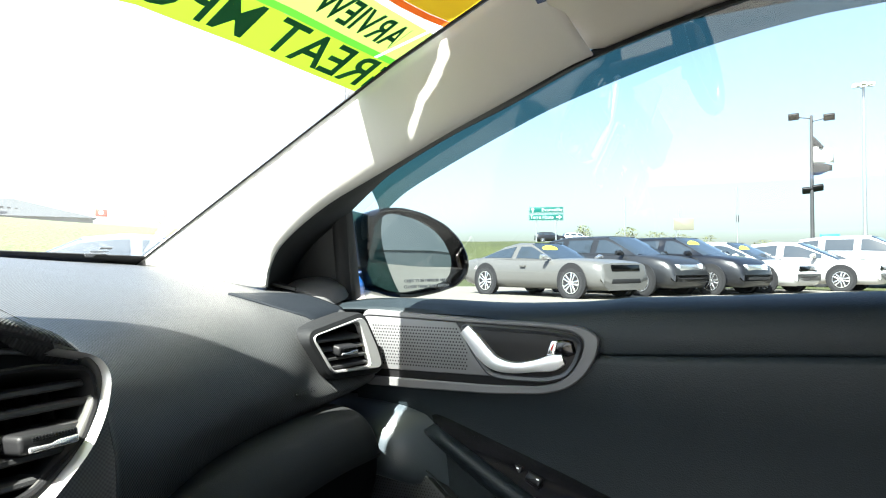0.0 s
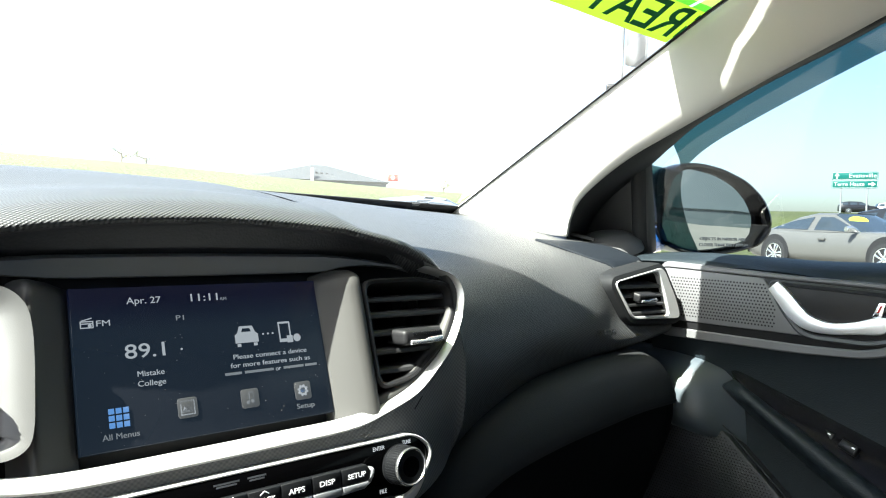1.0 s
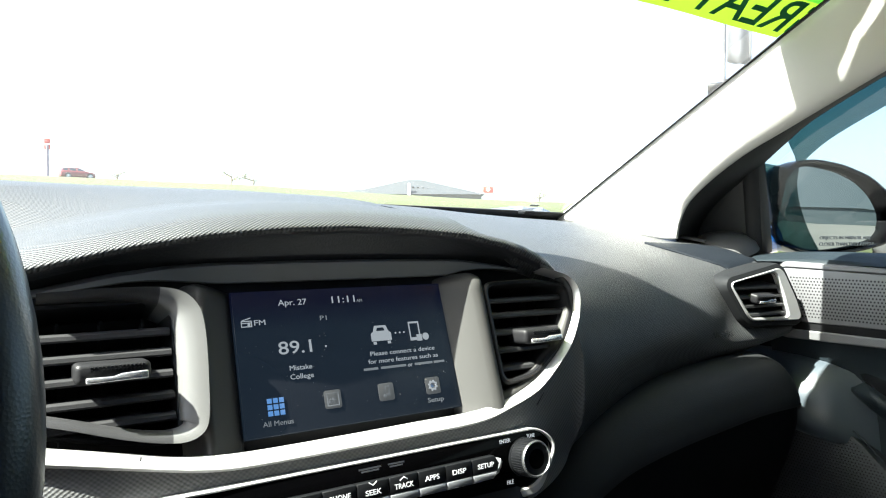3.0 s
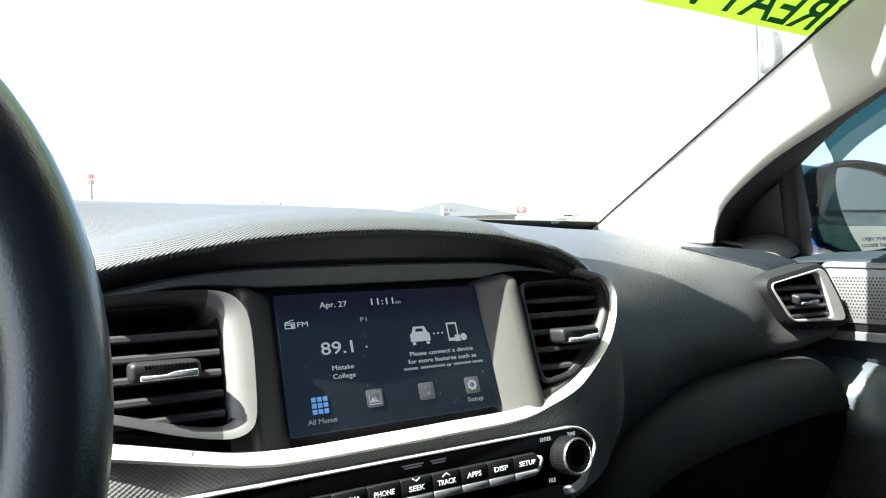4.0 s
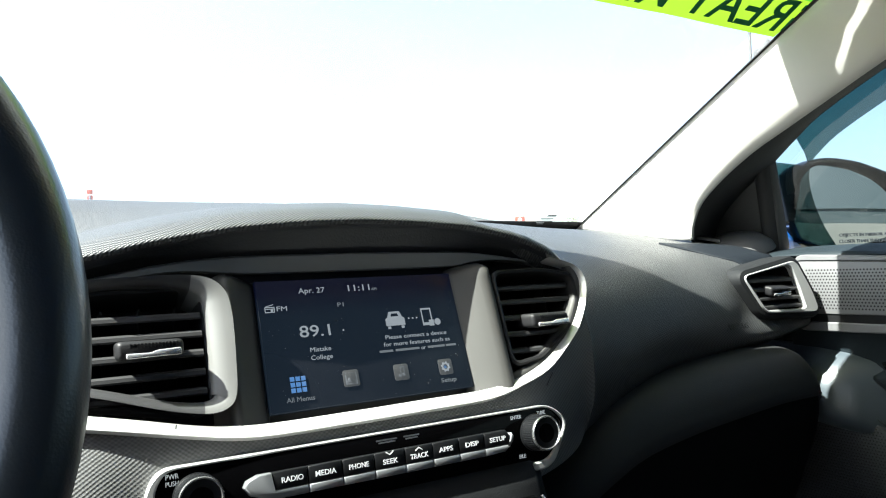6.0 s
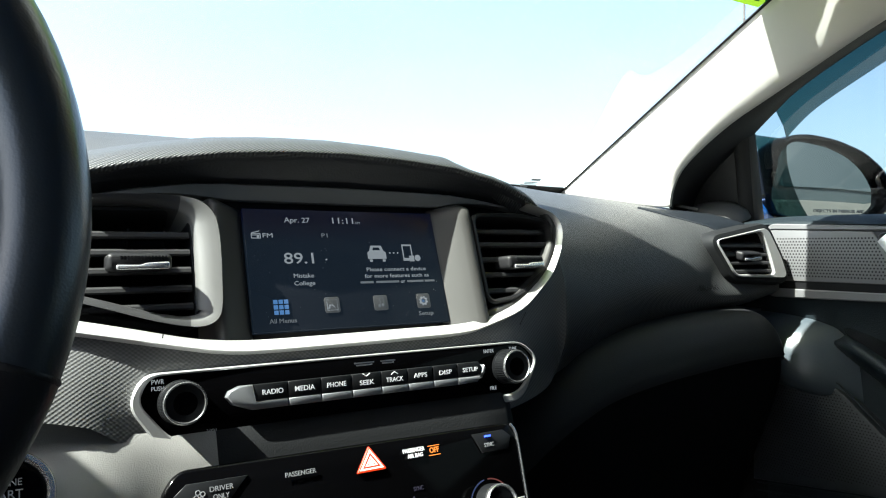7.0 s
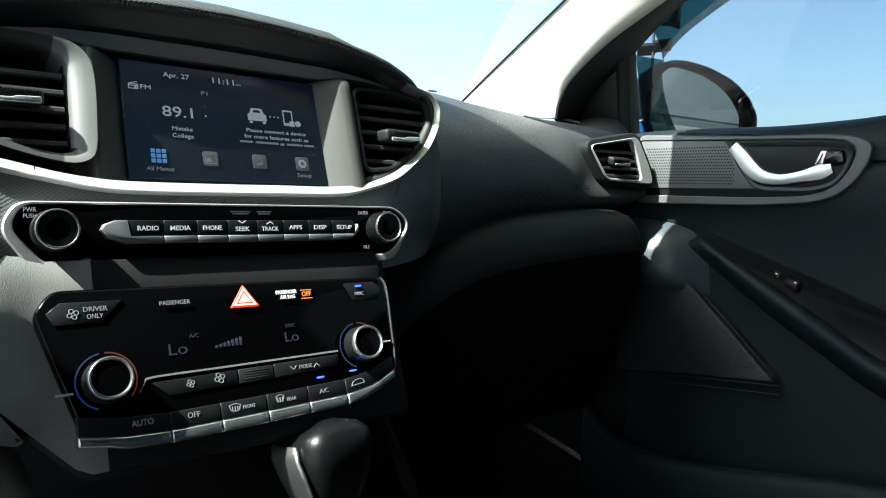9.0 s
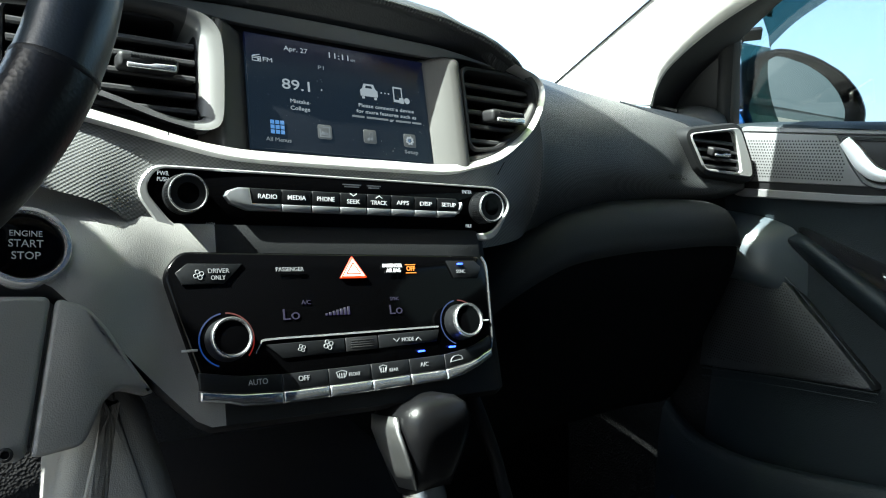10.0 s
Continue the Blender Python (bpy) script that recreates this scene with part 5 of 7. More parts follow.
thick(part("metal_inlay", bm, surface("satin_metal", (0.34, 0.34, 0.335), 0.34, metal=0.95), shift, "satin metal inlay", sharp=80), 0.002)
bm = B()
lathe(bm, [(0.016, 0.0), (0.0165, 0.012), (0.019, 0.014), (0.019, 0.017), (0.017, 0.019), (0.0175, 0.06), (0.015, 0.07)], G @ Matrix.Translation((0, 0, -0.10)), 28)
part("stalk", bm, surface("stalk_metal", (0.3, 0.3, 0.29), 0.35, metal=0.9), shift, "satin metal collar")
bm = B()
lathe(bm, [(0.06, 0.0), (0.05, 0.012), (0.035, 0.03), (0.022, 0.05), (0.018, 0.055)], pose(0.036, 0.40, 0.63), 24)
part("boot", bm, BLACK, shift, "black gaiter")

# ---- glovebox ----
glove = thing("glovebox", "black glovebox with a softly rounded top edge under the passenger dashboard", "glovebox", (0.4, 0.65, 0.7))
bm = B()
cols = []
# the glovebox stands a little further into the cabin than the pad above it
GLOVE = Matrix.Translation((-0.17, 0.085, 1.04)) @ Matrix.Scale(0.952, 4) @ Matrix.Translation((0.17, -0.085, -1.04))
GT = [(0.17, 0.60, 0.835), (0.22, 0.60, 0.868), (0.27, 0.60, 0.893), (0.32, 0.605, 0.907), (0.40, 0.61, 0.917), (0.48, 0.615, 0.922), (0.56, 0.62, 0.926), (0.62, 0.62, 0.927), (0.65, 0.624, 0.925), (0.672, 0.640, 0.915)]
for x, y, z in curve_through(GT, 36):
    y -= 0.010
    sec = [(y + 0.07, z + 0.010), (y + 0.03, z + 0.008), (y, z + 0.001), (y - 0.018, z - 0.014), (y - 0.028, z - 0.032), (y - 0.032, z - 0.052), (y - 0.026, z - 0.10), (y + 0.01, z - 0.2), (y + 0.05, z - 0.30), (y + 0.12, z - 0.34)]
    cols.append([GLOVE @ Vector((x, a, b)) for a, b in curve_through(sec, 46)])
sheet(bm, [c[:26] for c in cols])
part("ledge", bm, surface("ledge_plastic", (0.019, 0.020, 0.021), 0.6, grain=0.25, grain_size=0.0012, spec=0.2), glove, "rounded matt black ledge over the lid", sharp=80)
# below the ledge the plastic is blackened in place of footwell shade
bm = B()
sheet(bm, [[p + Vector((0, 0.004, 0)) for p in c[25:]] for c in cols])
part("lid", bm, surface("lid_shade_black", (0.004, 0.0042, 0.0046), 0.8, grain=0.3, grain_size=0.0012, spec=0.08), glove, "lid, blackened for the shade below the ledge", sharp=80)
bm = B()
sheet(bm, [[GLOVE @ Vector((x, y + 0.004 - 0.0475, z - 0.047)), GLOVE @ Vector((x, y + 0.004 - 0.0476, z - 0.0495))] for x, y, z in curve_through(GT[2:-1], 24)])
part("lid_seam", bm, DARK, glove)

# ---- steering wheel ----
wheel = thing("steering_wheel", "black leather-wrapped steering wheel with stitched grip and thumb rests", "steering wheel", (-0.388, 0.321, 1.037))
WT = 0.257
SW = facing((-0.388, 0.321, 1.037), (0, -math.cos(WT), math.sin(WT)))
WLEA = surface("wheel_leather", (0.022, 0.028, 0.034), 0.3, grain=0.12, grain_size=0.0011, spec=0.7)
for nm, a0, a1, rr in (("grip", -20, 200, 0.0165), ("lower_rim", 200, 340, 0.0168)):
    bm = B()
    n = 60
    path, rad = [], []
    for k in range(n + 1):
        a = radians(a0 + (a1 - a0) * k / n)
        path.append(SW @ Vector((0.171 * math.cos(a), 0.171 * math.sin(a), 0)))
        rad.append(rr * (1 + 0.10 * math.exp(-((a0 + (a1 - a0) * k / n - 30) / 18) ** 2)))
    tube(bm, path, rad, 20)
    part(nm, bm, WLEA if nm == "grip" else surface("rim_smooth", (0.012, 0.012, 0.013), 0.3, grain=0.1), wheel, "black leather rim", sharp=80)
for a in (-20, 200):
    bm = B()
    c = radians(a)
    p = SW @ Vector((0.171 * math.cos(c), 0.171 * math.sin(c), 0))
    t = SW.to_3x3() @ Vector((-math.sin(c), math.cos(c), 0))
    lathe(bm, [(0.0168, -0.0012), (0.0172, 0), (0.0168, 0.0012)], facing(p, t), 24)
    part("rim_joint", bm, BLACK, wheel)
bm = B()
lathe(bm, [(0.075, -0.03), (0.078, 0.0), (0.07, 0.015), (0.03, 0.022)], SW @ Matrix.Translation((0, -0.01, 0)), 36)
part("hub", bm, BLACK, wheel, "round black hub pad")
for a in (0, 180, 270):
    bm = B()
    c = radians(a)
    tube(bm, [SW @ Vector((r * math.cos(c), r * math.sin(c) - 0.012 * (a != 270), -0.012 + 0.01 * (r - 0.07))) for r in (0.06, 0.10, 0.14, 0.168)], [0.024, 0.019, 0.016, 0.014], 14)
    part("spoke", bm, BLACK, wheel)
bm = B()
lathe(bm, [(0.03, 0.0), (0.035, 0.1), (0.045, 0.2)], facing(SW @ Vector((0, 0, -0.03)), SW.to_3x3() @ Vector((0, 0, -1))), 24)
part("column", bm, BLACK, wheel, "black steering column shroud")

# ---- passenger door ----
door = thing("passenger_door", "closed front passenger door in dark grey plastic with a grey speaker and handle bezel", "car door", (0.74, 0.1, 0.35))
DX = 0.70
DP = facing((DX, 0, 1.0), (-1, 0, 0), (0, -1, 0))      # u = -y, v = z - 1


def dpt(y, z):
    return (-y, z - 1.0)


# belt trim: a rounded sill under the glass
bm = B()
rows = []
for y, top, seam in ((0.70, 1.062, 1.05), (0.645, 1.066, 1.052), (0.55, 1.066, 1.05), (0.45, 1.064, 1.047), (0.36, 1.067, 1.03), (0.31, 1.071, 1.013), (0.28, 1.0745, 1.012), (0.2, 1.078, 1.016), (0.1, 1.083, 1.022), (0.0, 1.088, 1.027), (-0.2, 1.092, 1.035), (-0.6, 1.10, 1.04)):
    rows.append([Vector((DX + dx, y, z)) for dx, z in ((0.098, top - 0.02), (0.095, top - 0.001), (0.075, top + 0.002), (0.05, top + 0.0015), (0.03, top - 0.002), (0.014, top - 0.008), (0.006, top - 0.016 if top - 0.016 > seam else (top + seam) / 2), (0.002, seam + 0.003), (0.004, seam), (0.01, seam - 0.001))])
rr = curve_through([[c for v in r for c in v] for r in rows], 50)
sheet(bm, [[Vector(r[3 * i:3 * i + 3]) for i in range(10)] for r in rr])
part("belt_trim", bm, DOORP, door, "dark textured padded sill", sharp=70)
# middle card
bm = B()
rows = []
for y, seam in ((0.66, 1.0), (0.6, 1.0), (0.45, 1.0), (0.36, 1.0), (0.31, 1.0105), (0.28, 1.0115), (0.2, 1.0155), (0.1, 1.0215), (0.0, 1.0265), (-0.2, 1.0345), (-0.6, 1.04)):
    rows.append([Vector((DX + dx, y, z)) for dx, z in ((0.008, seam), (0.002, seam - 0.002), (0.001, seam - 0.012), (0.004, seam - 0.04), (0.012, 0.94), (0.02, 0.91), (0.026, 0.86), (0.03, 0.80), (0.032, 0.70), (0.034, 0.50), (0.034, 0.32))])
rr = curve_through([[c for v in r for c in v] for r in rows], 40)
sheet(bm, [[Vector(r[3 * i:3 * i + 3]) for i in range(11)] for r in rr])
part("door_card", bm, DOORP, door, "dark grey door card", sharp=70)
# bezel with speaker grille and handle bowl
bz = [(0.64, 1.0565), (0.45, 1.048), (0.36, 1.0465), (0.325, 1.0435), (0.304, 1.033), (0.307, 1.012), (0.322, 0.985), (0.345, 0.967), (0.375, 0.959), (0.45, 0.9535), (0.64, 0.9505)]
bzi = [(0.64, 1.0475), (0.45, 1.0425), (0.36, 1.0405), (0.335, 1.0375), (0.322, 1.0285), (0.325, 1.01), (0.338, 0.988), (0.355, 0.9745), (0.38, 0.968), (0.45, 0.9645), (0.64, 0.9635)]
bm = B()
frame_ring(bm, rounded([dpt(*p) for p in bz], 0.016, 5), rounded([dpt(*p) for p in bzi], 0.013, 5), DP, -0.012, 0.006, 0.0015)
bzo = part("bezel", bm, BEZEL, door, "satin grey woven-look bezel")
bm = B()
slab(bm, rounded([dpt(*p) for p in bzi], 0.013, 5), DP, -0.012, 0.0025, 0.0004)
part("bezel_floor", bm, BLACK, bzo, "black gap inside the bezel")
gr = [(0.64, 1.0475), (0.475, 1.0425), (0.494, 1.037), (0.44, 0.9765), (0.64, 0.9765)]
gr = [(0.64, 1.0475), (0.494, 1.0425), (0.47, 1.01), (0.44, 0.976), (0.64, 0.974)]
bm = B()
slab(bm, [dpt(*p) for p in gr], DP, 0.0, 0.0045, 0.0012)
grille = part("speaker_grille", bm, surface("grille_grey", (0.115, 0.115, 0.119), 0.5, grain=0.15, grain_size=0.0008), bzo, "grey perforated speaker grille")
bm = B()
for j in range(13):
    z = 0.9825 + j * 0.0043
    for i in range(34):
        y = 0.622 - i * 0.0043 - (j % 2) * 0.00215
        if y < np.interp(z, [0.976, 1.01, 1.0425], [0.452, 0.478, 0.498]):
            continue
        u, v = dpt(y, z)
        slab(bm, circ(0.00125, u, v, 6), DP, 0.004, 0.0048, 0.0001)
ob = part("perforation", bm, DARK, grille, "rows of small round holes")
ob["kind"] = "stuff"
hb = [(0.487, 1.039), (0.36, 1.0355), (0.333, 1.031), (0.3265, 1.022), (0.333, 1.0), (0.345, 0.984), (0.37, 0.976), (0.43, 0.9755), (0.447, 0.98), (0.468, 1.005)]
hbo = rounded([dpt(*p) for p in hb], 0.012, 5)
bm = B()
rings = [[DP @ Vector((*p, w)) for p in q] for q, w in ((inset(hbo, -0.003), 0.002), (inset(hbo, -0.003), 0.006), (inset(hbo, -0.001), 0.0075), (inset(hbo, 0.003), 0.006), (inset(hbo, 0.006), -0.006), (inset(hbo, 0.012), -0.020), (inset(hbo, 0.022), -0.026))]
ring_faces(bm, rings, caps=(False, True))
part("handle_bowl", bm, surface("bowl_black", (0.028, 0.03, 0.033), 0.42, grain=0.1), bzo, "black moulded bowl behind the handle")
# J-shaped pull
path = curve_through([(0.4795, 1.0345), (0.466, 1.020), (0.452, 1.004), (0.436, 0.9930), (0.412, 0.9892), (0.385, 0.9930), (0.362, 0.9985), (0.3475, 1.0035)], 36)
wid = curve_through([(0.0080,), (0.0100,), (0.0105,), (0.0090,), (0.0068,), (0.0072,), (0.0098,), (0.0062,)], 36)
bm = B()
rows = []
for k, ((y, z), (w,)) in enumerate(zip(path, wid)):
    y0, z0 = path[max(0, k - 1)]
    y1, z1 = path[min(35, k + 1)]
    t = Vector((-(y1 - y0), z1 - z0)).normalized()
    n = Vector((-t.y, t.x))
    u, v = dpt(y, z)
    rows.append([DP @ Vector((u + n.x * a * w, v + n.y * a * w, h)) for a, h in ((-1, -0.004), (-1.0, 0.0075), (-0.9, 0.0092), (-0.3, 0.0104), (0.3, 0.0104), (0.9, 0.0092), (1.0, 0.0075), (1, -0.004))])
ring_faces(bm, rows)
part("pull_handle", bm, surface("satin_chrome", (0.92, 0.92, 0.92), 0.38, metal=0.85, vary=0.03), bzo, "satin chrome J-shaped inside handle", sharp=24)
bm = B()
slab(bm, rounded([dpt(*p) for p in ((0.368, 1.008), (0.362, 1.026), (0.349, 1.0275), (0.3365, 1.026), (0.333, 1.010), (0.346, 1.006))], 0.004, 4), DP, -0.006, 0.007, 0.003)
lk = part("lock_lever", bm, PIANO, bzo, "black lock lever with a red mark")
bm = B()
slab(bm, rounded([dpt(*p) for p in ((0.369, 1.008), (0.3625, 1.0255), (0.3545, 1.0258), (0.359, 1.008))], 0.002, 3), DP, 0.004, 0.0085, 0.001)
part("lever_face", bm, CHROME, lk, "chrome lever face")
bm = B()
slab(bm, [dpt(*p) for p in ((0.3635, 1.014), (0.3605, 1.022), (0.3585, 1.022), (0.3615, 1.014))], DP, 0.008, 0.0092, 0.0002)
part("red_mark", bm, surface("red_print", (0.6, 0.03, 0.02), 0.5), lk)

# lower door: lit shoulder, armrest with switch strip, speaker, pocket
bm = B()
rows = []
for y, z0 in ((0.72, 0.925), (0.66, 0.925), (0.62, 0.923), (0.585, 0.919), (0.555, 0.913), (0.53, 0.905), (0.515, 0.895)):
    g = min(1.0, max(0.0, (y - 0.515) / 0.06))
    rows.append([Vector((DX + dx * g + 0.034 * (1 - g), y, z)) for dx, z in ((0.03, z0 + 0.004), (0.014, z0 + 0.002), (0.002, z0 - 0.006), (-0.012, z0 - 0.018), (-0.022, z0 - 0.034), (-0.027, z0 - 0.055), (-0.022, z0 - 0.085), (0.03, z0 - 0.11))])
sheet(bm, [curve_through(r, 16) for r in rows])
part("front_shoulder", bm, SHOULDER_LIT, door, "smooth dark plastic shoulder, coloured paler as if lit", sharp=80)
def near(y, z, x):
    """Scales a place of the door's face plane to the depth x."""
    f = (x + 0.217) / (DX + 0.217)
    return Vector((x, -0.026 + f * (y + 0.026), 0.958 + f * (z - 0.958)))


ARM_T = curve_through([(0.528, 0.907), (0.51, 0.899), (0.46, 0.872), (0.40, 0.840), (0.34, 0.808), (0.277, 0.775), (0.15, 0.735), (0.0, 0.715), (-0.4, 0.71)], 44)
ARM_B = curve_through([(0.543, 0.897), (0.53, 0.886), (0.47, 0.846), (0.40, 0.803), (0.34, 0.770), (0.277, 0.737), (0.15, 0.70), (0.0, 0.68), (-0.4, 0.68)], 44)
bm = B()
rows = []
for i, (t, bt) in enumerate(zip(ARM_T, ARM_B)):
    g = min(1.0, (i + 0.5) / 6)
    m = ((t[0] + bt[0]) / 2, (t[1] + bt[1]) / 2)
    rows.append([near(*t, DX + 0.012), near(*t, DX - 0.020 * g), near(t[0] * 0.85 + bt[0] * 0.15, t[1] * 0.85 + bt[1] * 0.15, DX - 0.030 * g), near(t[0] * 0.6 + bt[0] * 0.4, t[1] * 0.6 + bt[1] * 0.4, DX - 0.036 * g),
                 near(t[0] * 0.3 + bt[0] * 0.7, t[1] * 0.3 + bt[1] * 0.7, DX - 0.034 * g), near(*bt, DX - 0.020 * g), near(bt[0], bt[1] - 0.004, DX - 0.004 * g), near(bt[0], bt[1] - 0.006, DX + 0.03)])
sheet(bm, rows)
part("armrest", bm, DOORP, door, "rounded dark armrest falling to the rear", sharp=80)
bm = B()
ST = curve_through([(0.530, 0.912), (0.516, 0.9125), (0.46, 0.894), (0.40, 0.8735), (0.34, 0.853), (0.277, 0.831), (0.15, 0.795), (0.0, 0.78), (-0.4, 0.775)], 44)
rows = []
for i, (t, bt) in enumerate(zip(ST, ARM_T)):
    g = min(1.0, i / 5)
    rows.append([near(t[0], t[1] + 0.004, DX + 0.03), near(*t, DX + 0.014), near(t[0] * 0.93 + bt[0] * 0.07, t[1] * 0.93 + bt[1] * 0.07, DX + 0.006), near(t[0] * 0.15 + bt[0] * 0.85, t[1] * 0.15 + bt[1] * 0.85, DX - 0.014 * g), near(*bt, DX - 0.017 * g), near(bt[0], bt[1] - 0.002, DX + 0.01)])
sheet(bm, rows)
strip = part("switch_strip", bm, PIANO, door, "gloss black switch strip", sharp=60)
SWM = facing((DX + 0.001, 0.408, 0.8595), (-0.86, 0.1, 0.5), (0, -1, -0.42))
for u0, u1, nm in ((-0.018, 0.006, "window_switch"), (0.014, 0.036, "lock_switch")):
    bm = B()
    slab(bm, rounded([(u0, -0.006), (u1, -0.006), (u1, 0.006), (u0, 0.006)], 0.002, 3), SWM, 0.0, 0.0065, 0.002)
    k = part(nm, bm, KEY, strip, "small black rocker switch")
    bm = B()
    for x in ((u0 + 0.005, u1 - 0.006) if nm == "window_switch" else ((u0 + u1) / 2 + 0.006,)):
        slab(bm, rect(0.0036, 0.0016, x, 0.0015), SWM, 0.0065, 0.0069, 0.0001)
    part("switch_mark", bm, INK, k)
# speaker field
SPEAK = curve_through([(0.665, 0.862), (0.633, 0.862), (0.605, 0.860), (0.576, 0.852), (0.538, 0.830), (0.51, 0.806), (0.473, 0.775), (0.439, 0.745), (0.409, 0.719)], 26)
sp = SPEAK + [(0.407, 0.714), (0.511, 0.700), (0.619, 0.683), (0.665, 0.676)]
bm = B()
slab(bm, [dpt(*p) for p in sp], DP, -0.034, -0.004, 0.002)
spk = part("speaker_cover", bm, surface("speaker_plastic", (0.024, 0.027, 0.031), 0.5, grain=0.35, grain_size=0.003), door, "dark perforated door speaker cover")
bm = B()
tube(bm, [DP @ Vector((*dpt(y - 0.004, z + 0.004), -0.006)) for y, z in SPEAK], 0.0011, 8)
part("cover_rim", bm, DOORP, spk)
for dz in (0.0, -0.012):
    bm = B()
    tube(bm, [DP @ Vector((*dpt(y, z + dz), -0.007)) for y, z in ((0.66, 0.672), (0.619, 0.679), (0.511, 0.696), (0.40, 0.711))], 0.0011, 8)
    part("lower_bead", bm, DOORP, spk)
bm = B()
for j in range(44):
    for i in range(58):
        y, z = 0.652 - i * 0.0042 - (j % 2) * 0.0021, 0.688 + j * 0.0040
        top = float(np.interp(-y, [-p[0] for p in SPEAK], [p[1] for p in SPEAK])) - 0.006
        if z > top or z < 0.696 + (0.619 - y) * 0.16 or y < 0.43:
            continue
        slab(bm, circ(0.0012, *dpt(y, z), 5), DP, -0.0042, -0.0036, 0.0001)
ob = part("perforation", bm, DARK, spk, "rows of small round holes")
ob["kind"] = "stuff"
# pocket rim and wall
rim = curve_through([(0.69, 0.607), (0.665, 0.585), (0.631, 0.5695), (0.59, 0.5645), (0.537, 0.566), (0.45, 0.581), (0.36, 0.602), (0.265, 0.623), (0.1, 0.64), (-0.3, 0.64)], 40)
bm = B()
rows = []
for y, z in rim:
    rows.append([Vector((DX - 0.03 + dx, y, z + dz)) for dx, dz in ((0.02, -0.01), (0.014, 0.003), (0.005, 0.0075), (-0.006, 0.004), (-0.012, -0.006), (-0.014, -0.05), (-0.008, -0.14), (0.02, -0.26))])
sheet(bm, rows)
part("pocket_wall", bm, DOORP, door, "dark door pocket with a rounded rim", sharp=70)
# sunlit blue sill by the footwell
bm = B()
slab(bm, rounded([(-0.70, -0.1), (-0.66, 0.0), (-0.64, 0.03), (-0.60, 0.02), (-0.62, -0.1)], 0.01), facing((0.66, 0, 0.47), (-1, 0, 0), (0, -1, 0)), -0.03, 0.0, 0.006)
sill = part("trim_sill", bm, BLUE)
tagged(sill, "blue painted door sill at the footwell", "door sill", kind="structure")

# ---- window, sail panel, seals ----
def wp(y, z, d=0.0):
    return Vector((0.80 - 0.3 * (z - 1.06) + d, y, z))


top_edge = [(0.704, 1.192), (0.66, 1.229), (0.613, 1.257), (0.516, 1.297), (0.429, 1.326), (0.313, 1.370), (0.213, 1.394), (0.154, 1.406), (0.0, 1.424), (-0.3, 1.43), (-0.55, 1.42)]
te = curve_through(top_edge, 50)
bm = B()
sheet(bm, [[wp(y, 1.055 + (z + 0.01 - 1.055) * k / 8) for k in range(9)] for y, z in te])
win = part("window_1", bm, glass("side_glass", (0.44, 0.49, 0.50)))
tagged(win, "clear tinted front passenger door window", "car window", kind="structure")
# tinted rain visor outside the glass
vis = curve_through([(0.668, 1.190), (0.662, 1.198), (0.617, 1.228), (0.535, 1.264), (0.444, 1.300), (0.362, 1.329), (0.219, 1.367), (0.099, 1.387), (0.014, 1.393), (-0.2, 1.40)], 50)
bm = B()
rows = []
for k, (y, z) in enumerate(vis):
    zt = float(np.interp(-y, [-p[0] for p in te], [p[1] for p in te])) + 0.012
    a, b = wp(y, z, 0.03), wp(y, max(zt, z + 0.002), 0.012)
    rows.append([a, a.lerp(b, 0.4) + Vector((0.004, 0, 0)), b])
sheet(bm, rows)
VF = [(0.668, 1.190), (0.674, 1.170), (0.675, 1.14), (0.668, 1.10), (0.655, 1.065)]
bm2 = B()
sheet(bm2, [[wp(y, z, 0.030), wp(0.715, z + 0.012, 0.02)] for y, z in curve_through(VF, 14)])
visor = thick(part("window_visor", bm, glass("visor_smoke", (0.24, 0.36, 0.36), gloss=0.5)), 0.002)
foot = thick(part("visor_foot", bm2, bpy.data.materials["visor_smoke"], visor, "smoked front foot of the visor"), 0.002)
tagged(visor, "smoked blue-grey rain visor along the top of the door window", "window visor")
# black seal round the opening
bm = B()
rows = []
low = curve_through(LOW, 50)
edge = [(0.842, 1.065), (0.838, 1.090), (0.815, 1.122), (0.775, 1.153), (0.735, 1.177), (0.704, 1.197), (0.66, 1.226), (0.613, 1.254), (0.516, 1.294), (0.429, 1.3235), (0.313, 1.3665), (0.213, 1.391), (0.12, 1.409)]
for (ly, lz), (ey, ez) in zip(low, curve_through(edge, 50)):
    a, b = low_edge(ly, lz) + Vector((0.004, 0, 0)), wp(ey, ez, -0.004)
    m = a.lerp(b, 0.5) + Vector((-0.004, 0, -0.004))
    rows.append([a + Vector((0.012, 0.014, 0.006)), a + Vector((0.004, 0.003, 0.0)), a.lerp(m, 0.5) + Vector((-0.003, 0, -0.003)), m, b, b + Vector((0.01, 0, 0.012))])
sheet(bm, rows)
seal = part("door_seal", bm, RUBBER, None, "", sharp=70)
tagged(thick(seal, 0.003), "black rubber door seal following the window opening", "door seal", kind="structure")
bm = B()
rear = [(y, z) for y, z in te if y < 0.13]
sheet(bm, [[wp(y, z - 0.004, -0.02), wp(y, z + 0.02, -0.03), wp(y, z + 0.05, -0.06)] for y, z in rear])
tagged(thick(part("trim_window_top", bm, RUBBER), 0.003), "black rubber channel along the top of the window", "window seal", kind="structure")
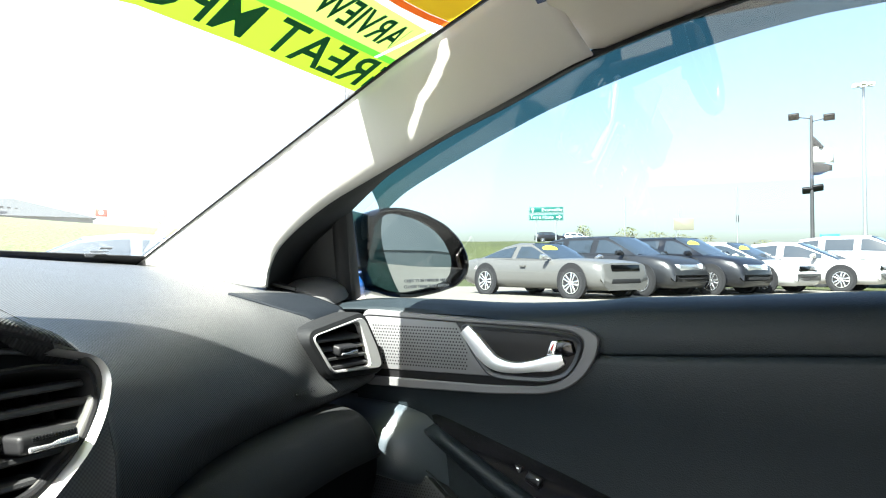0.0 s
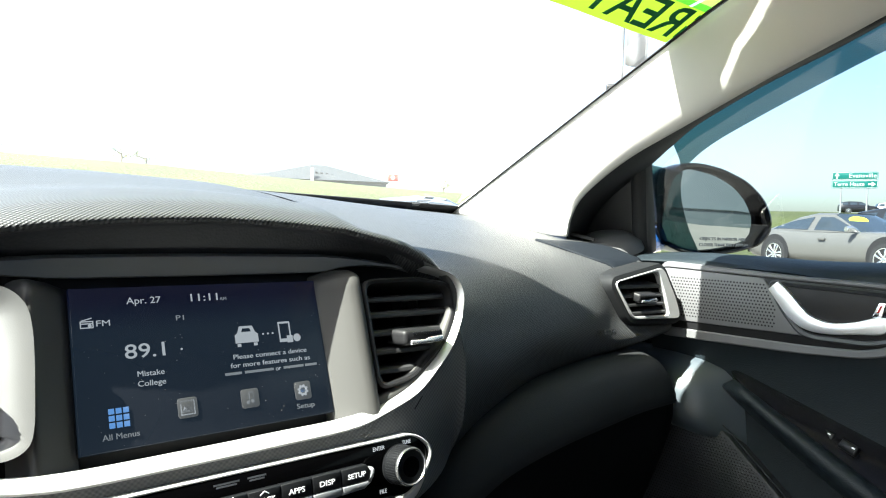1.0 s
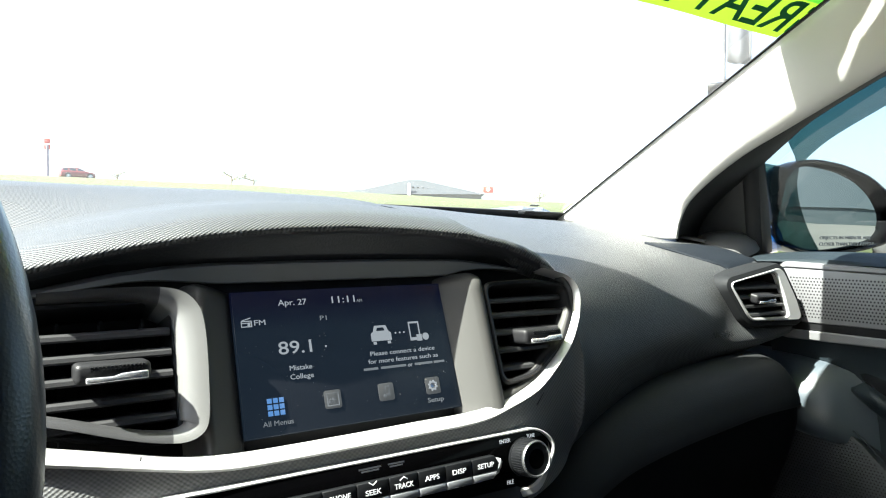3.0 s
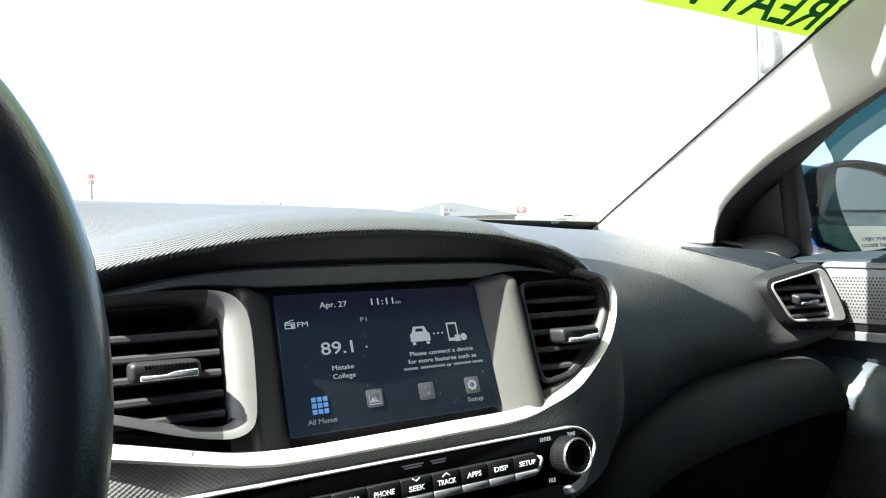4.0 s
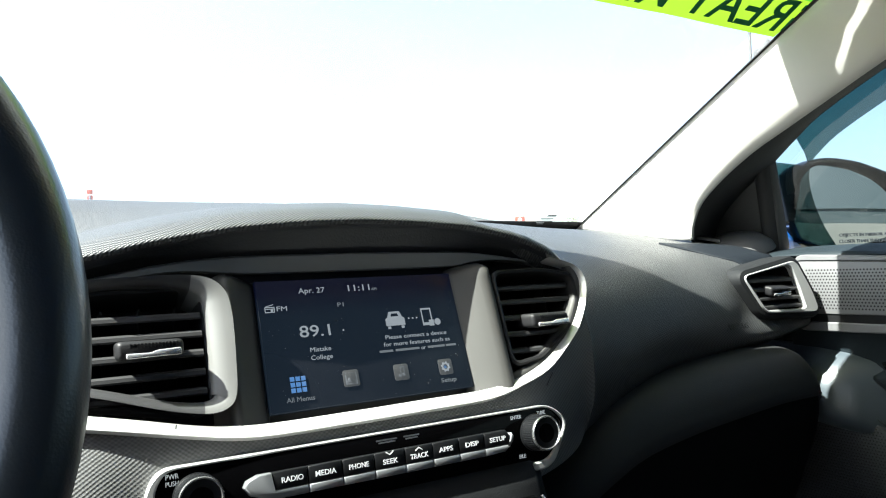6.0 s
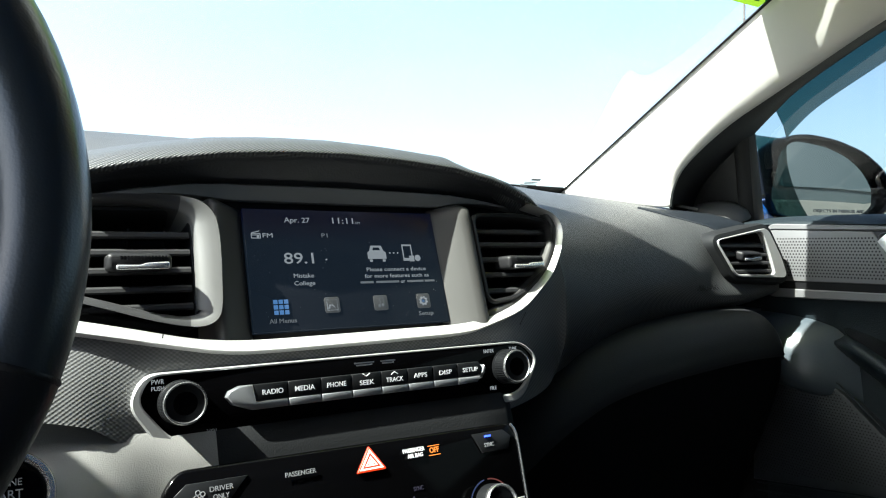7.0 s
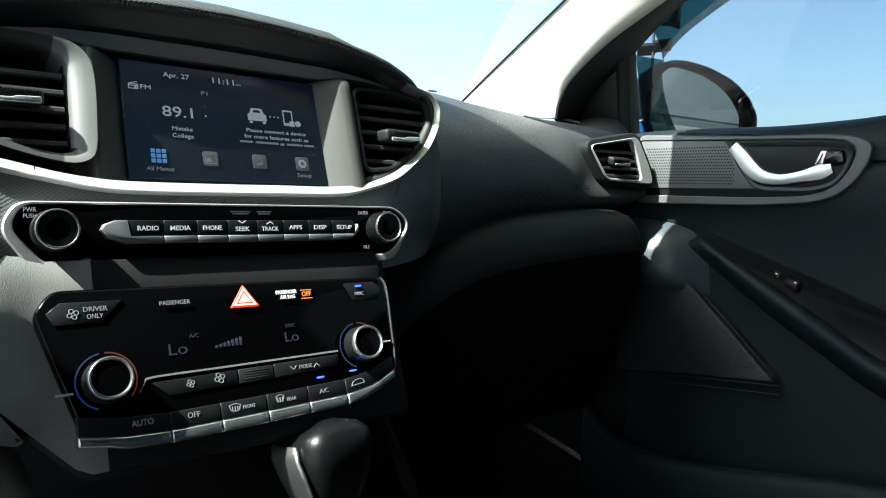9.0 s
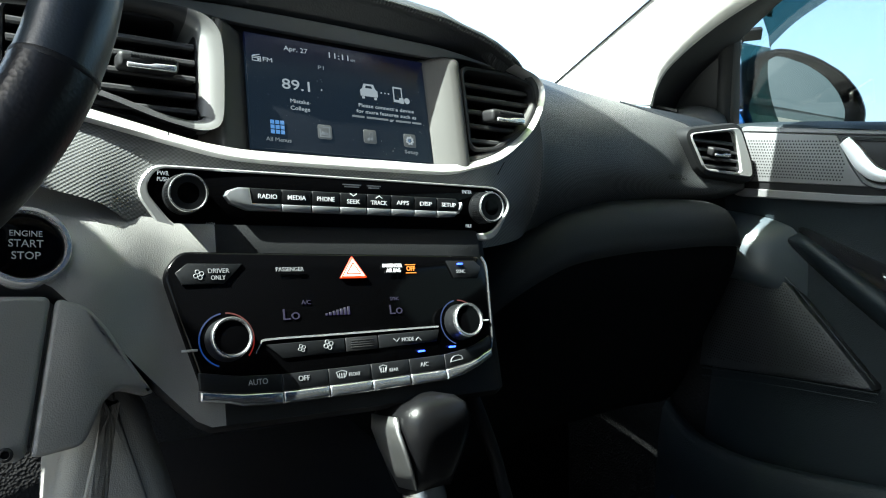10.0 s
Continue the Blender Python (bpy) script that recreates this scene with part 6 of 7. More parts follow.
# sail panel with the mirror foot
bm = B()
so = [(0.715, 1.060), (0.702, 1.215), (0.745, 1.200), (0.79, 1.172), (0.83, 1.138), (0.856, 1.10), (0.862, 1.060)]
SAIL = facing(wp(0.76, 1.12, -0.008), (-1, 0, -0.3), (0, -1, 0))
inv = SAIL.inverted()
oo = [tuple((inv @ wp(y, z, -0.008))[:2]) for y, z in so]
slab(bm, rounded(oo, 0.008, 4), SAIL, -0.012, 0.006, 0.004)
part("sail_panel", bm, surface("sail_plastic", (0.038, 0.039, 0.041), 0.55, grain=0.3), door, "dark grey triangular mirror sail panel")
bm = B()
tube(bm, [wp(0.734, 1.055, -0.012), wp(0.725, 1.13, -0.012), wp(0.714, 1.222, -0.012)], 0.013, 12)
part("divider_bar", bm, RUBBER, door, "black window divider bar")
bm = B()
lathe(bm, [(0.055, 0.0), (0.05, 0.012), (0.035, 0.022), (0.015, 0.027)], facing((0.745, 0.765, 1.068), (-0.25, -0.1, 1)), 28)
part("tweeter_dome", bm, surface("dome_grey", (0.075, 0.075, 0.077), 0.5, grain=0.2), door, "rounded grey foot of the sail panel")

# ---- outside mirror ----
mir = thing("side_mirror", "black door mirror with a blue painted back, seen through the window", "door mirror", (0.95, 0.78, 1.05))
MM = facing((0.96, 0.737, 1.09), (-0.25, -1, 0), (1, -0.25, 0))
shape = [(-0.085, 0.06), (-0.075, 0.105), (-0.045, 0.128), (0.0, 0.132), (0.06, 0.125), (0.125, 0.106), (0.172, 0.076), (0.196, 0.042), (0.196, 0.012), (0.165, -0.014), (0.10, -0.027), (0.03, -0.034), (-0.03, -0.030), (-0.085, -0.012), (-0.098, 0.02)]
so = rounded(shape, 0.02, 4)
bm = B()
cx, cy = 0.05, 0.045
rings = []
for sc, w in ((0.93, 0.0), (0.96, 0.006), (1.0, 0.004), (1.0, -0.02), (0.96, -0.05), (0.82, -0.085), (0.55, -0.105), (0.2, -0.112)):
    rings.append([MM @ Vector((cx + (x - cx) * sc, cy + (y - cy) * sc, w)) for x, y in so])
ring_faces(bm, rings, caps=(False, True))
part("shell", bm, GLOSS, mir, "black mirror shell")
bm = B()
go = [(cx + 0.004 + (x - cx) * 0.88, cy + (y - cy) * 0.90) for x, y in so]
slab(bm, go, MM, -0.012, -0.006, 0.001)
gm = bpy.data.materials.new("mirror_glass")
gm.use_nodes = True
gb = gm.node_tree.nodes["Principled BSDF"]
gb.inputs["Metallic"].default_value, gb.inputs["Roughness"].default_value, gb.inputs["Base Color"].default_value = 1.0, 0.02, (0.46, 0.5, 0.52, 1)
part("mirror_glass", bm, gm, mir, "convex mirror glass")
words("OBJECTS IN MIRROR ARE", 0.0058, MM @ Matrix.Translation((0.078, -0.003, -0.0055)), surface("etched", (0.11, 0.115, 0.12), 0.6), mir, width=0.118)
words("CLOSER THAN THEY APPEAR", 0.0058, MM @ Matrix.Translation((0.082, -0.014, -0.0055)), surface("etched_2", (0.11, 0.115, 0.12), 0.6), mir, width=0.128)
bm = B()
tube(bm, [(0.80, 0.80, 1.075), (0.85, 0.79, 1.08), (0.90, 0.78, 1.09)], [0.035, 0.032, 0.03], 14, 0.8)
part("arm", bm, BLUE, mir, "blue painted mirror arm")
# ---- stickers on the windshield ----
banner = thing("windshield_banner", "yellow-green sales banner with dark green letters stuck across the windshield", "banner", (0.3, 0.5, 1.35))


LIME = see_through("lime_film", (0.32, 0.56, 0.035), 0.995)
GREENINK = see_through("green_ink", (0.04, 0.21, 0.08), 0.995)
BANNER_FOOT = [(-0.1, 0.655), (0.1, 0.66), (0.2, 0.675), (0.3, 0.697), (0.427, 0.689), (0.508, 0.678), (0.601, 0.666)]
BANNER_END = -0.10


def foot_s(x):
    return lerp_table(BANNER_FOOT, x)[0]


LIFT = Vector((0, -0.3, -1)).normalized()


def film_row(a, b, ds, n, lift):
    return [ws_point(x, foot_s(x) + ds) + LIFT * lift for x in (a + (b - a) * k / n for k in range(n + 1))]


def strip_film(name, s0, s1, mat, label, split=True, lift=0.0015, steps=4):
    """A strip of film whose edges follow the banner's foot line; a narrow open joint runs up near its end."""
    bm = B()
    rows, ends = [], []
    edge = ws_half(0.75) - 0.003
    for i in range(steps):
        ds = s0 + (s1 - s0) * i / (steps - 1)
        joint = min(0.584, 0.557 + 0.209 * (foot_s(0.57) + ds - 0.74))
        rows.append(film_row(BANNER_END, joint - 0.0024 if split else edge, ds, 24, lift))
        ends.append(film_row(joint + 0.0024, edge, ds, 3, lift))
    sheet(bm, rows)
    if split:
        sheet(bm, ends)
    return part(name, bm, mat, banner, label)


strip_film("lower_strip", 0.0, 0.078, LIME, "lime film strip", False)
strip_film("divider_strip", 0.078, 0.090, see_through("green_line", (0.1, 0.42, 0.035), 0.995), "green line")
strip_film("upper_strip", 0.090, 0.163, see_through("pale_lime", (0.42, 0.6, 0.14), 0.995), "pale lime film strip")


def ws_words(text, x_right, x_left, ds, h, mat):
    """Writing that reads from outside, bent to the glass: from within it is seen mirrored."""
    ob = words(text, h, Matrix(), mat, banner, "lettering", width=abs(x_right - x_left), weight=0.0007, slant=0.12)
    for v in ob.data.vertices:
        x = min((x_right + x_left) / 2 - v.co.x, 0.6 if ds < 0.1 else 0.556)
        v.co = ws_point(min(x, ws_half(0.75) - 0.004), foot_s(min(x, 0.6)) + ds + v.co.y / 0.76) + LIFT * (0.003 + v.co.z)


ws_words("GREAT", 0.628, 0.430, 0.041, 0.048, GREENINK)
ws_words("MPG", 0.409, 0.288, 0.041, 0.048, GREENINK)
ws_words("REARVIEW", 0.598, 0.433, 0.126, 0.036, GREENINK)
# added film over the upper glass, keeps a sun patch off the door
strip_film("sun_block_film", 0.163, 0.45, see_through("sun_block_film", (0.9, 0.9, 0.88), 0.995), "added white film field that blocks the sun", True, 0.001, 7)
# yellow roundel above the strips
R_FILM, R_EDGE = see_through("yellow_film", (0.7, 0.5, 0.03), 0.995), see_through("red_film", (0.85, 0.2, 0.03), 0.995)


def roundel_point(r, a, lift):
    x, s_ = 0.553 + 0.27 * r * math.cos(a), 1.03 + 0.168 * r * math.sin(a)
    return ws_point(min(x, ws_half(0.9) - 0.003), s_) + LIFT * lift


bm = B()
sheet(bm, [[roundel_point(r, 2 * math.pi * k / 48, 0.0015) for k in range(49)] for r in (0.0, 0.5, 1.0)])
part("roundel", bm, R_FILM, banner, "yellow round sticker")
bm = B()
sheet(bm, [[roundel_point(r, 2 * math.pi * k / 48, 0.002) for k in range(49)] for r in (1.0, 1.07)])
part("roundel_edge", bm, R_EDGE, banner)
bm = B()
sheet(bm, [[ws_point(x, 1.0 - 0.06 * k / 2) + LIFT * 0.003 for x in (0.545 - 0.05 * (1 - k / 2), 0.545, 0.545 + 0.03 * (1 - k / 2))] for k in range(2)])
part("red_point", bm, R_EDGE, banner)
# small printed mark in the corner of the glass
mk = thing("glass_stamp", "small grey maker's stamp printed in the windshield corner", "glass marking", (0.55, 1.0, 1.14))
bm = B()
p0 = ws_point(0.553, 0.052)
STM = facing(p0 + Vector((0, -0.002, -0.002)), (0, -0.42, -0.9), (1, 0, 0))
for k, w in enumerate((0.03, 0.024, 0.036, 0.028, 0.02)):
    slab(bm, rect(w, 0.0022, 0, 0.006 - 0.0048 * k), STM, 0, 0.0005, 0.0001)
slab(bm, rect(0.02, 0.006, 0.004, 0.016), STM, 0, 0.0005, 0.0001)
part("print_bars", bm, DIMINK, mk)

# ---- ground ----
SKYLINE = [(-180, 0.0), (-120, 0.0), (-60, 3.2), (-10, 4.2), (9, 4.1), (17, 3.95), (27, 3.4), (36.6, 2.95), (47, 2.4), (65, 1.8), (70, 1.85), (74, 1.7), (88, 0.8), (92, 0.75), (120, 0.3), (140, 0.0), (180, 0.0)]


def lot_z(x, y):
    u = min(1.0, max(0.0, (math.hypot(x, y) - 5) / 10))
    return 0.28 * u * u * (3 - 2 * u)


def ground_z(x, y):
    d, a = math.hypot(x, y), math.degrees(math.atan2(x, y))
    th = float(np.interp(a, [p[0] for p in SKYLINE], [p[1] for p in SKYLINE]))
    if d < 26 or th <= 0:
        return lot_z(x, y)
    h = 1.1 + min(d, 320) * math.tan(radians(th))
    u = min(1.0, (d - 26) / 20)
    u = u * u * (3 - 2 * u)
    return lot_z(x, y) * (1 - u) + h * u * min(1, th / 0.5) + 0.12 * u * noise.noise(Vector((x * 0.12, y * 0.12, 0)))


bm = B()
rows = []
for d in (0.0, 3, 5, 6, 7, 8, 9, 10, 11, 12, 13, 15, 18, 24, 26, 28, 30, 33, 36, 39, 42, 46, 52, 60, 75, 100, 140, 200, 320, 600, 2500):
    rows.append([Vector((d * math.sin(radians(a)), d * math.cos(radians(a)), ground_z(d * math.sin(radians(a)), d * math.cos(radians(a))) - 0.02)) for a in range(-180, 181, 3)])
sheet(bm, rows)
GRASS = surface("spring_grass", (0.044, 0.054, 0.011), 0.9, grain=0.6, grain_size=0.25, vary=0.45, vary_size=2.5)
tagged(part("ground", bm, GRASS, sharp=180), "sunlit yellow-green grass bank rising to the skyline", "grass", kind="structure")
bm = B()
rows = []
for d in (0.0, 3, 5, 6, 7, 8, 9, 10, 11, 12, 13, 15, 18, 21, 24, 25.5):
    rows.append([Vector((p[0], p[1], lot_z(*p) + (0.03 if d < 25 else -0.1))) for p in ((d * math.sin(radians(a)), d * math.cos(radians(a))) for a in range(-180, 181, 6))])
sheet(bm, rows)
tagged(part("pavement", bm, surface("lot_concrete", (0.18, 0.165, 0.135), 0.85, grain=0.4, grain_size=0.02, vary=0.15, vary_size=1.2)), "pale sunlit concrete of the car lot", "pavement", kind="structure")

def polar(a, d):
    return d * math.sin(radians(a)), d * math.cos(radians(a))


# ---- parked cars ----
TYRE = surface("tyre", (0.02, 0.02, 0.021), 0.85)
ALLOY = surface("alloy", (0.7, 0.71, 0.72), 0.25, metal=0.9)
CGLASS = surface("car_glass", (0.03, 0.04, 0.05), 0.06, spec=0.8)
LAMPG = surface("lamp_glass", (0.7, 0.72, 0.75), 0.12, metal=0.3)
STICK = surface("lime_sticker", (0.75, 0.85, 0.05), 0.6)


def wheel_at(car, x, y, r, side):
    M = pose(x, y, r, 90 * side, 0, 0)
    bm = B()
    lathe(bm, [(r * 0.62, 0.10), (r * 0.93, 0.105), (r, 0.07), (r, -0.10), (r * 0.6, -0.11)], M, 28)
    w = part("wheel", bm, TYRE, car, "road wheel with black tyre")
    bm = B()
    lathe(bm, [(r * 0.66, 0.10), (r * 0.7, 0.112), (r * 0.64, 0.112), (r * 0.6, 0.06)], M, 28, (False, False))
    for k in range(5):
        R = M @ Matrix.Rotation(2 * math.pi * k / 5, 4, "Z")
        for s in (-1, 1):
            slab(bm, [(0.03, s * 0.02 - 0.018), (r * 0.64, s * 0.05 - 0.026), (r * 0.64, s * 0.05 + 0.026), (0.03, s * 0.02 + 0.018)], R, 0.06, 0.108, 0.008)
    lathe(bm, [(0.06, 0.06), (0.055, 0.112), (0.03, 0.116)], M, 14)
    part("rim", bm, ALLOY, w, "bright five-spoke alloy rim")
    bm = B()
    lathe(bm, [(r * 0.62, 0.03), (r * 0.62, 0.05)], M, 20)
    part("brake", bm, DARK, w)


def car_at(label, paint, where, heading, L=4.6, W=1.84, H=1.45, style="sedan", wr=0.34, wb=2.8, sticker=True, cat="car", z0=0.0, dark_trim=False, name="parked_car", group="cars parked on the lot"):
    """A car whose front looks along +x before it is turned to its heading (degrees clockwise from +y)."""
    car = thing(name, label, cat, (0, 0, 0), group)
    h = H / 1.45
    hw = W / 2
    if style == "coupe":
        prof = [(-0.50, 0.62, 0.88), (-0.495, 0.93, 0.92), (-0.40, 1.0, 0.995), (-0.30, 1.01, 1.0), (-0.20, 0.98, 0.99), (-0.10, 0.96, 0.98), (0.10, 0.96, 0.975), (0.20, 0.965, 0.985), (0.32, 0.94, 0.98), (0.40, 0.90, 0.94), (0.445, 0.84, 0.88), (0.46, 0.60, 0.84)]
        roof = [(-0.40, 0.985, 0.76), (-0.24, 1.29, 0.62), (-0.13, 1.40, 0.585), (-0.02, 1.39, 0.585), (0.145, 0.97, 0.76)]
    elif style == "suv":
        prof = [(-0.50, 0.65, 0.88), (-0.495, 0.95, 0.93), (-0.45, 1.0, 0.995), (-0.30, 1.0, 1.0), (-0.10, 0.99, 1.0), (0.10, 0.98, 0.99), (0.22, 0.97, 0.98), (0.34, 0.92, 0.995), (0.42, 0.84, 0.92), (0.46, 0.72, 0.86), (0.48, 0.55, 0.80)]
        roof = [(-0.49, 1.0, 0.76), (-0.44, 1.36, 0.67), (-0.28, 1.45, 0.65), (0.02, 1.44, 0.65), (0.235, 0.98, 0.77)]
    else:
        prof = [(-0.50, 0.65, 0.86), (-0.49, 0.88, 0.90), (-0.40, 0.96, 0.96), (-0.28, 0.96, 1.0), (-0.08, 0.95, 1.0), (0.10, 0.94, 0.99), (0.22, 0.92, 0.98), (0.34, 0.84, 0.96), (0.42, 0.76, 0.91), (0.46, 0.66, 0.84), (0.48, 0.54, 0.78)]
        roof = [(-0.43, 0.97, 0.72), (-0.25, 1.37, 0.62), (-0.10, 1.45, 0.61), (0.03, 1.42, 0.61), (0.26, 0.92, 0.75)]
    bm = B()
    rings = []
    for u, z, w in prof:
        z *= h
        w *= hw
        zb = 0.2 if abs(u) < 0.47 else 0.3
        pts = [(0, zb), (w * 0.8, zb), (w * 0.95, zb + 0.1), (w * 0.985, zb + 0.22), (w, z * 0.62), (w * 0.985, z * 0.80), (w * 0.93, z * 0.95), (w * 0.86, z), (w * 0.5, z + 0.025), (0, z + 0.035)]
        rings.append([Vector((u * L, y, zz)) for y, zz in pts] + [Vector((u * L, -y, zz)) for y, zz in pts[-2:0:-1]])
    ring_faces(bm, rings)
    body = part("body", bm, paint, car, sharp=50)
    for s in (1, -1):
        for ux in (-wb / 2, wb / 2):
            bm = B()
            lathe(bm, [(wr * 1.22, 0.0), (wr * 1.2, 0.012), (wr * 1.08, 0.014)], pose(ux, s * (hw - 0.012), wr + 0.03, -90 * s, 0, 0), 28)
            part("wheel_arch", bm, DARK if not dark_trim else BLACK, body)
            wheel_at(car, ux, s * (hw - 0.10), wr, -s)
    bm = B()
    g = [[Vector((u * L, y * hw, z * h - 0.01)) for y in (-w, -w * 0.9, 0, w * 0.9, w)] for u, z, w in roof]
    rings = []
    for u, z, w in roof:
        rings.append([Vector((u * L, w * hw * c, z * h + (0.02 if abs(c) < 0.9 else -0.02))) for c in (-1, -0.86, -0.4, 0, 0.4, 0.86, 1)])
    sheet(bm, rings[1:4])
    part("roof", bm, paint, car, sharp=60)
    for (i, j, nm) in ((3, 4, "windshield"), (0, 1, "rear_window")):
        bm = B()
        sheet(bm, [[rings[i][k].lerp(rings[j][k], t) + Vector((0, 0, -0.008)) for k in range(7)] for t in (0, 0.5, 1)])
        part(nm, bm, CGLASS, car, "dark car glass")
    for s in (1, -1):
        lines = []
        us = [roof[0][0] + (roof[-1][0] - roof[0][0]) * k / 16 for k in range(17)]
        for u in us:
            zt, wt = (float(np.interp(u, [r[0] for r in roof], [r[k] for r in roof])) for k in (1, 2))
            zb = float(np.interp(u, [p[0] for p in prof], [p[1] for p in prof]))
            lines.append((Vector((u * L, s * hw * 0.86, zb * h)), Vector((u * L, s * wt * hw, max(zb, zt) * h - 0.02))))
        bm = B()
        sheet(bm, [[a, a.lerp(b, 0.5) + Vector((0, s * 0.01, 0)), b] for a, b in lines])
        part("side_frame", bm, paint, car, sharp=60)
        cuts = ((2, 8), (9, 14)) if style != "suv" else ((1, 4), (5, 9), (10, 14))
        for a0, a1 in cuts:
            bm = B()
            rows = []
            for k in range(a0, a1 + 1):
                a, b = lines[k]
                d = b - a
                rows.append([a + d * 0.10 + Vector((0, s * 0.012, 0)), a + d * 0.5 + Vector((0, s * 0.022, 0)), a + d * 0.86 + Vector((0, s * 0.012, 0))])
            sheet(bm, rows)
            part("side_window", bm, CGLASS, car)
        bm = B()
        um, zm = (0.14 if style != "suv" else 0.16) * L, 1.0 * h
        tube(bm, [(um, s * hw * 0.9, zm), (um, s * hw * 1.05, zm + 0.03), (um - 0.02, s * hw * 1.16, zm + 0.03)], [0.05, 0.085, 0.06], 12, 0.8)
        part("door_mirror", bm, paint if style != "coupe" else ALLOY, car)
        bm = B()
        slab(bm, rounded([(-0.09, -0.03), (0.09, -0.03), (0.09, 0.03), (-0.09, 0.03)], 0.02), facing((-0.02 * L, s * hw * 1.0, 0.80 * h), (0, s, 0), (1, 0, 0)), -0.02, 0.012, 0.008)
        part("door_handle", bm, paint, car)
        bm = B()
        fx = (0.425 if style == 'coupe' else 0.45) * L
        slab(bm, rounded([(-0.2, -0.07), (0.16, -0.06), (0.12, 0.06), (-0.2, 0.07)], 0.03), facing((fx, s * hw * 0.62, 0.68 * h), (1, s * 0.55, 0.15), (0, 1, 0)), -0.06, 0.06, 0.03)
        part("headlight", bm, LAMPG if style != "coupe" else GLOSS, car, "clear headlight")
    bm = B()
    slab(bm, rounded([(-0.5, -0.07), (0.5, -0.07), (0.5, 0.08), (-0.5, 0.08)], 0.03), facing(((0.452 if style == 'coupe' else 0.468) * L, 0, (0.74 if style == 'coupe' else 0.66) * h), (1, 0, 0.12), (0, 1, 0)), -0.04, 0.03, 0.01)
    part("grille", bm, GLOSS if style != "suv" else ALLOY, car, "front grille")
    bm = B()
    slab(bm, rounded([(-0.55, -0.05), (0.55, -0.05), (0.5, 0.06), (-0.5, 0.06)], 0.03), facing(((0.452 if style == 'coupe' else 0.47) * L, 0, 0.40), (1, 0, -0.05), (0, 1, 0)), -0.04, 0.045, 0.01)
    part("air_intake", bm, DARK, car)
    if sticker:
        a, b = roof[3], roof[4]
        M = facing(((a[0] * 0.62 + b[0] * 0.38) * L, -hw * 0.30, (a[1] * 0.62 + b[1] * 0.38) * h + 0.02), (0.75, 0, 0.62), (0, 1, 0))
        bm = B()
        slab(bm, [(0.26 * math.cos(2 * math.pi * k / 20), 0.10 * math.sin(2 * math.pi * k / 20)) for k in range(20)], M, 0, 0.01, 0.003)
        slab(bm, [(-0.22, -0.19), (0.28, -0.19), (0.28, -0.08), (-0.22, -0.08)], M, 0, 0.009, 0.003)
        part("price_sticker", bm, STICK, car, "lime price sticker")
    car.matrix_basis = pose(where[0], where[1], z0, 0, 0, 90 - heading)
    return car


def paint(name, c, metal=0.5, rough=0.28):
    return surface(name, c, rough + 0.04, coat=0.12, vary=0.04)


def by_wheel(wx, wy, heading, wb=2.8, hw=0.9):
    """The middle of a car from the place of its near front wheel."""
    f, r = radians(heading), radians(heading + 90)
    wx, wy = 0.965 * wx, 0.965 * wy
    return wx - hw * math.sin(r) - wb / 2 * math.sin(f), wy - hw * math.cos(r) - wb / 2 * math.cos(f)


LOT = 0.31
car_at("silver two-door muscle coupe with black grille parked by the grass", paint("silver_paint", (0.1, 0.098, 0.092)), by_wheel(15.76, 4.76, 205.0, 2.95), 205.0, 5.0, 1.92, 1.36, "coupe", 0.36, 2.95, z0=LOT)
car_at("dark grey sport utility vehicle parked in the row", paint("graphite_paint", (0.017, 0.018, 0.02)), by_wheel(17.95, 3.58, 205.0, 2.7), 205.0, 4.6, 1.86, 1.53, "suv", 0.36, 2.7, sticker=False, z0=LOT)
car_at("black sport utility vehicle with a lime price sticker", paint("black_paint", (0.006, 0.007, 0.01)), by_wheel(19.4, 2.06, 205.0, 2.63), 205.0, 4.45, 1.82, 1.52, "suv", 0.35, 2.63, z0=LOT)
car_at("white sedan with a lime price sticker", paint("white_paint", (0.42, 0.42, 0.41), 0.0), by_wheel(21.2, 0.85, 205.0), 205.0, 4.65, 1.8, 1.43, "sedan", z0=LOT)
car_at("pearl white sedan parked side-on", paint("pearl_paint", (0.42, 0.41, 0.39), 0.0), by_wheel(23.6, -1.2, 196), 196, 4.9, 1.86, 1.46, "sedan", sticker=False, z0=LOT)
car_at("white sport utility vehicle behind the white sedan", paint("white_suv_paint", (0.4, 0.405, 0.41), 0.0), by_wheel(27.5, -3.6, 196), 196, 4.9, 1.9, 1.75, "suv", 0.37, 2.8, sticker=False, z0=LOT)
car_at("silver sedan parked in front of the hood, stickers in its glass", paint("pale_silver", (0.085, 0.105, 0.135), 0.2), polar(39.3, 13.5), 128, 4.5, 1.76, 1.36, "sedan", z0=0.26)
# cars out on the embankment road
for a, d, col, lab in ((4.4, 108, (0.16, 0.02, 0.02), "small red car on the far road"), (71.8, 102, (0.01, 0.01, 0.012), "black car on the far road"), (74.0, 104, (0.5, 0.5, 0.5), "white car on the far road")):
    x, y = polar(a, d)
    car_at(lab, paint("far_" + lab.split()[0] + lab.split()[1], col, 0.1), (x, y), a + 75, 4.5, 1.8, 1.5, "suv", sticker=False, z0=ground_z(x, y) - 0.1, name="road_car", group="cars on the embankment road")

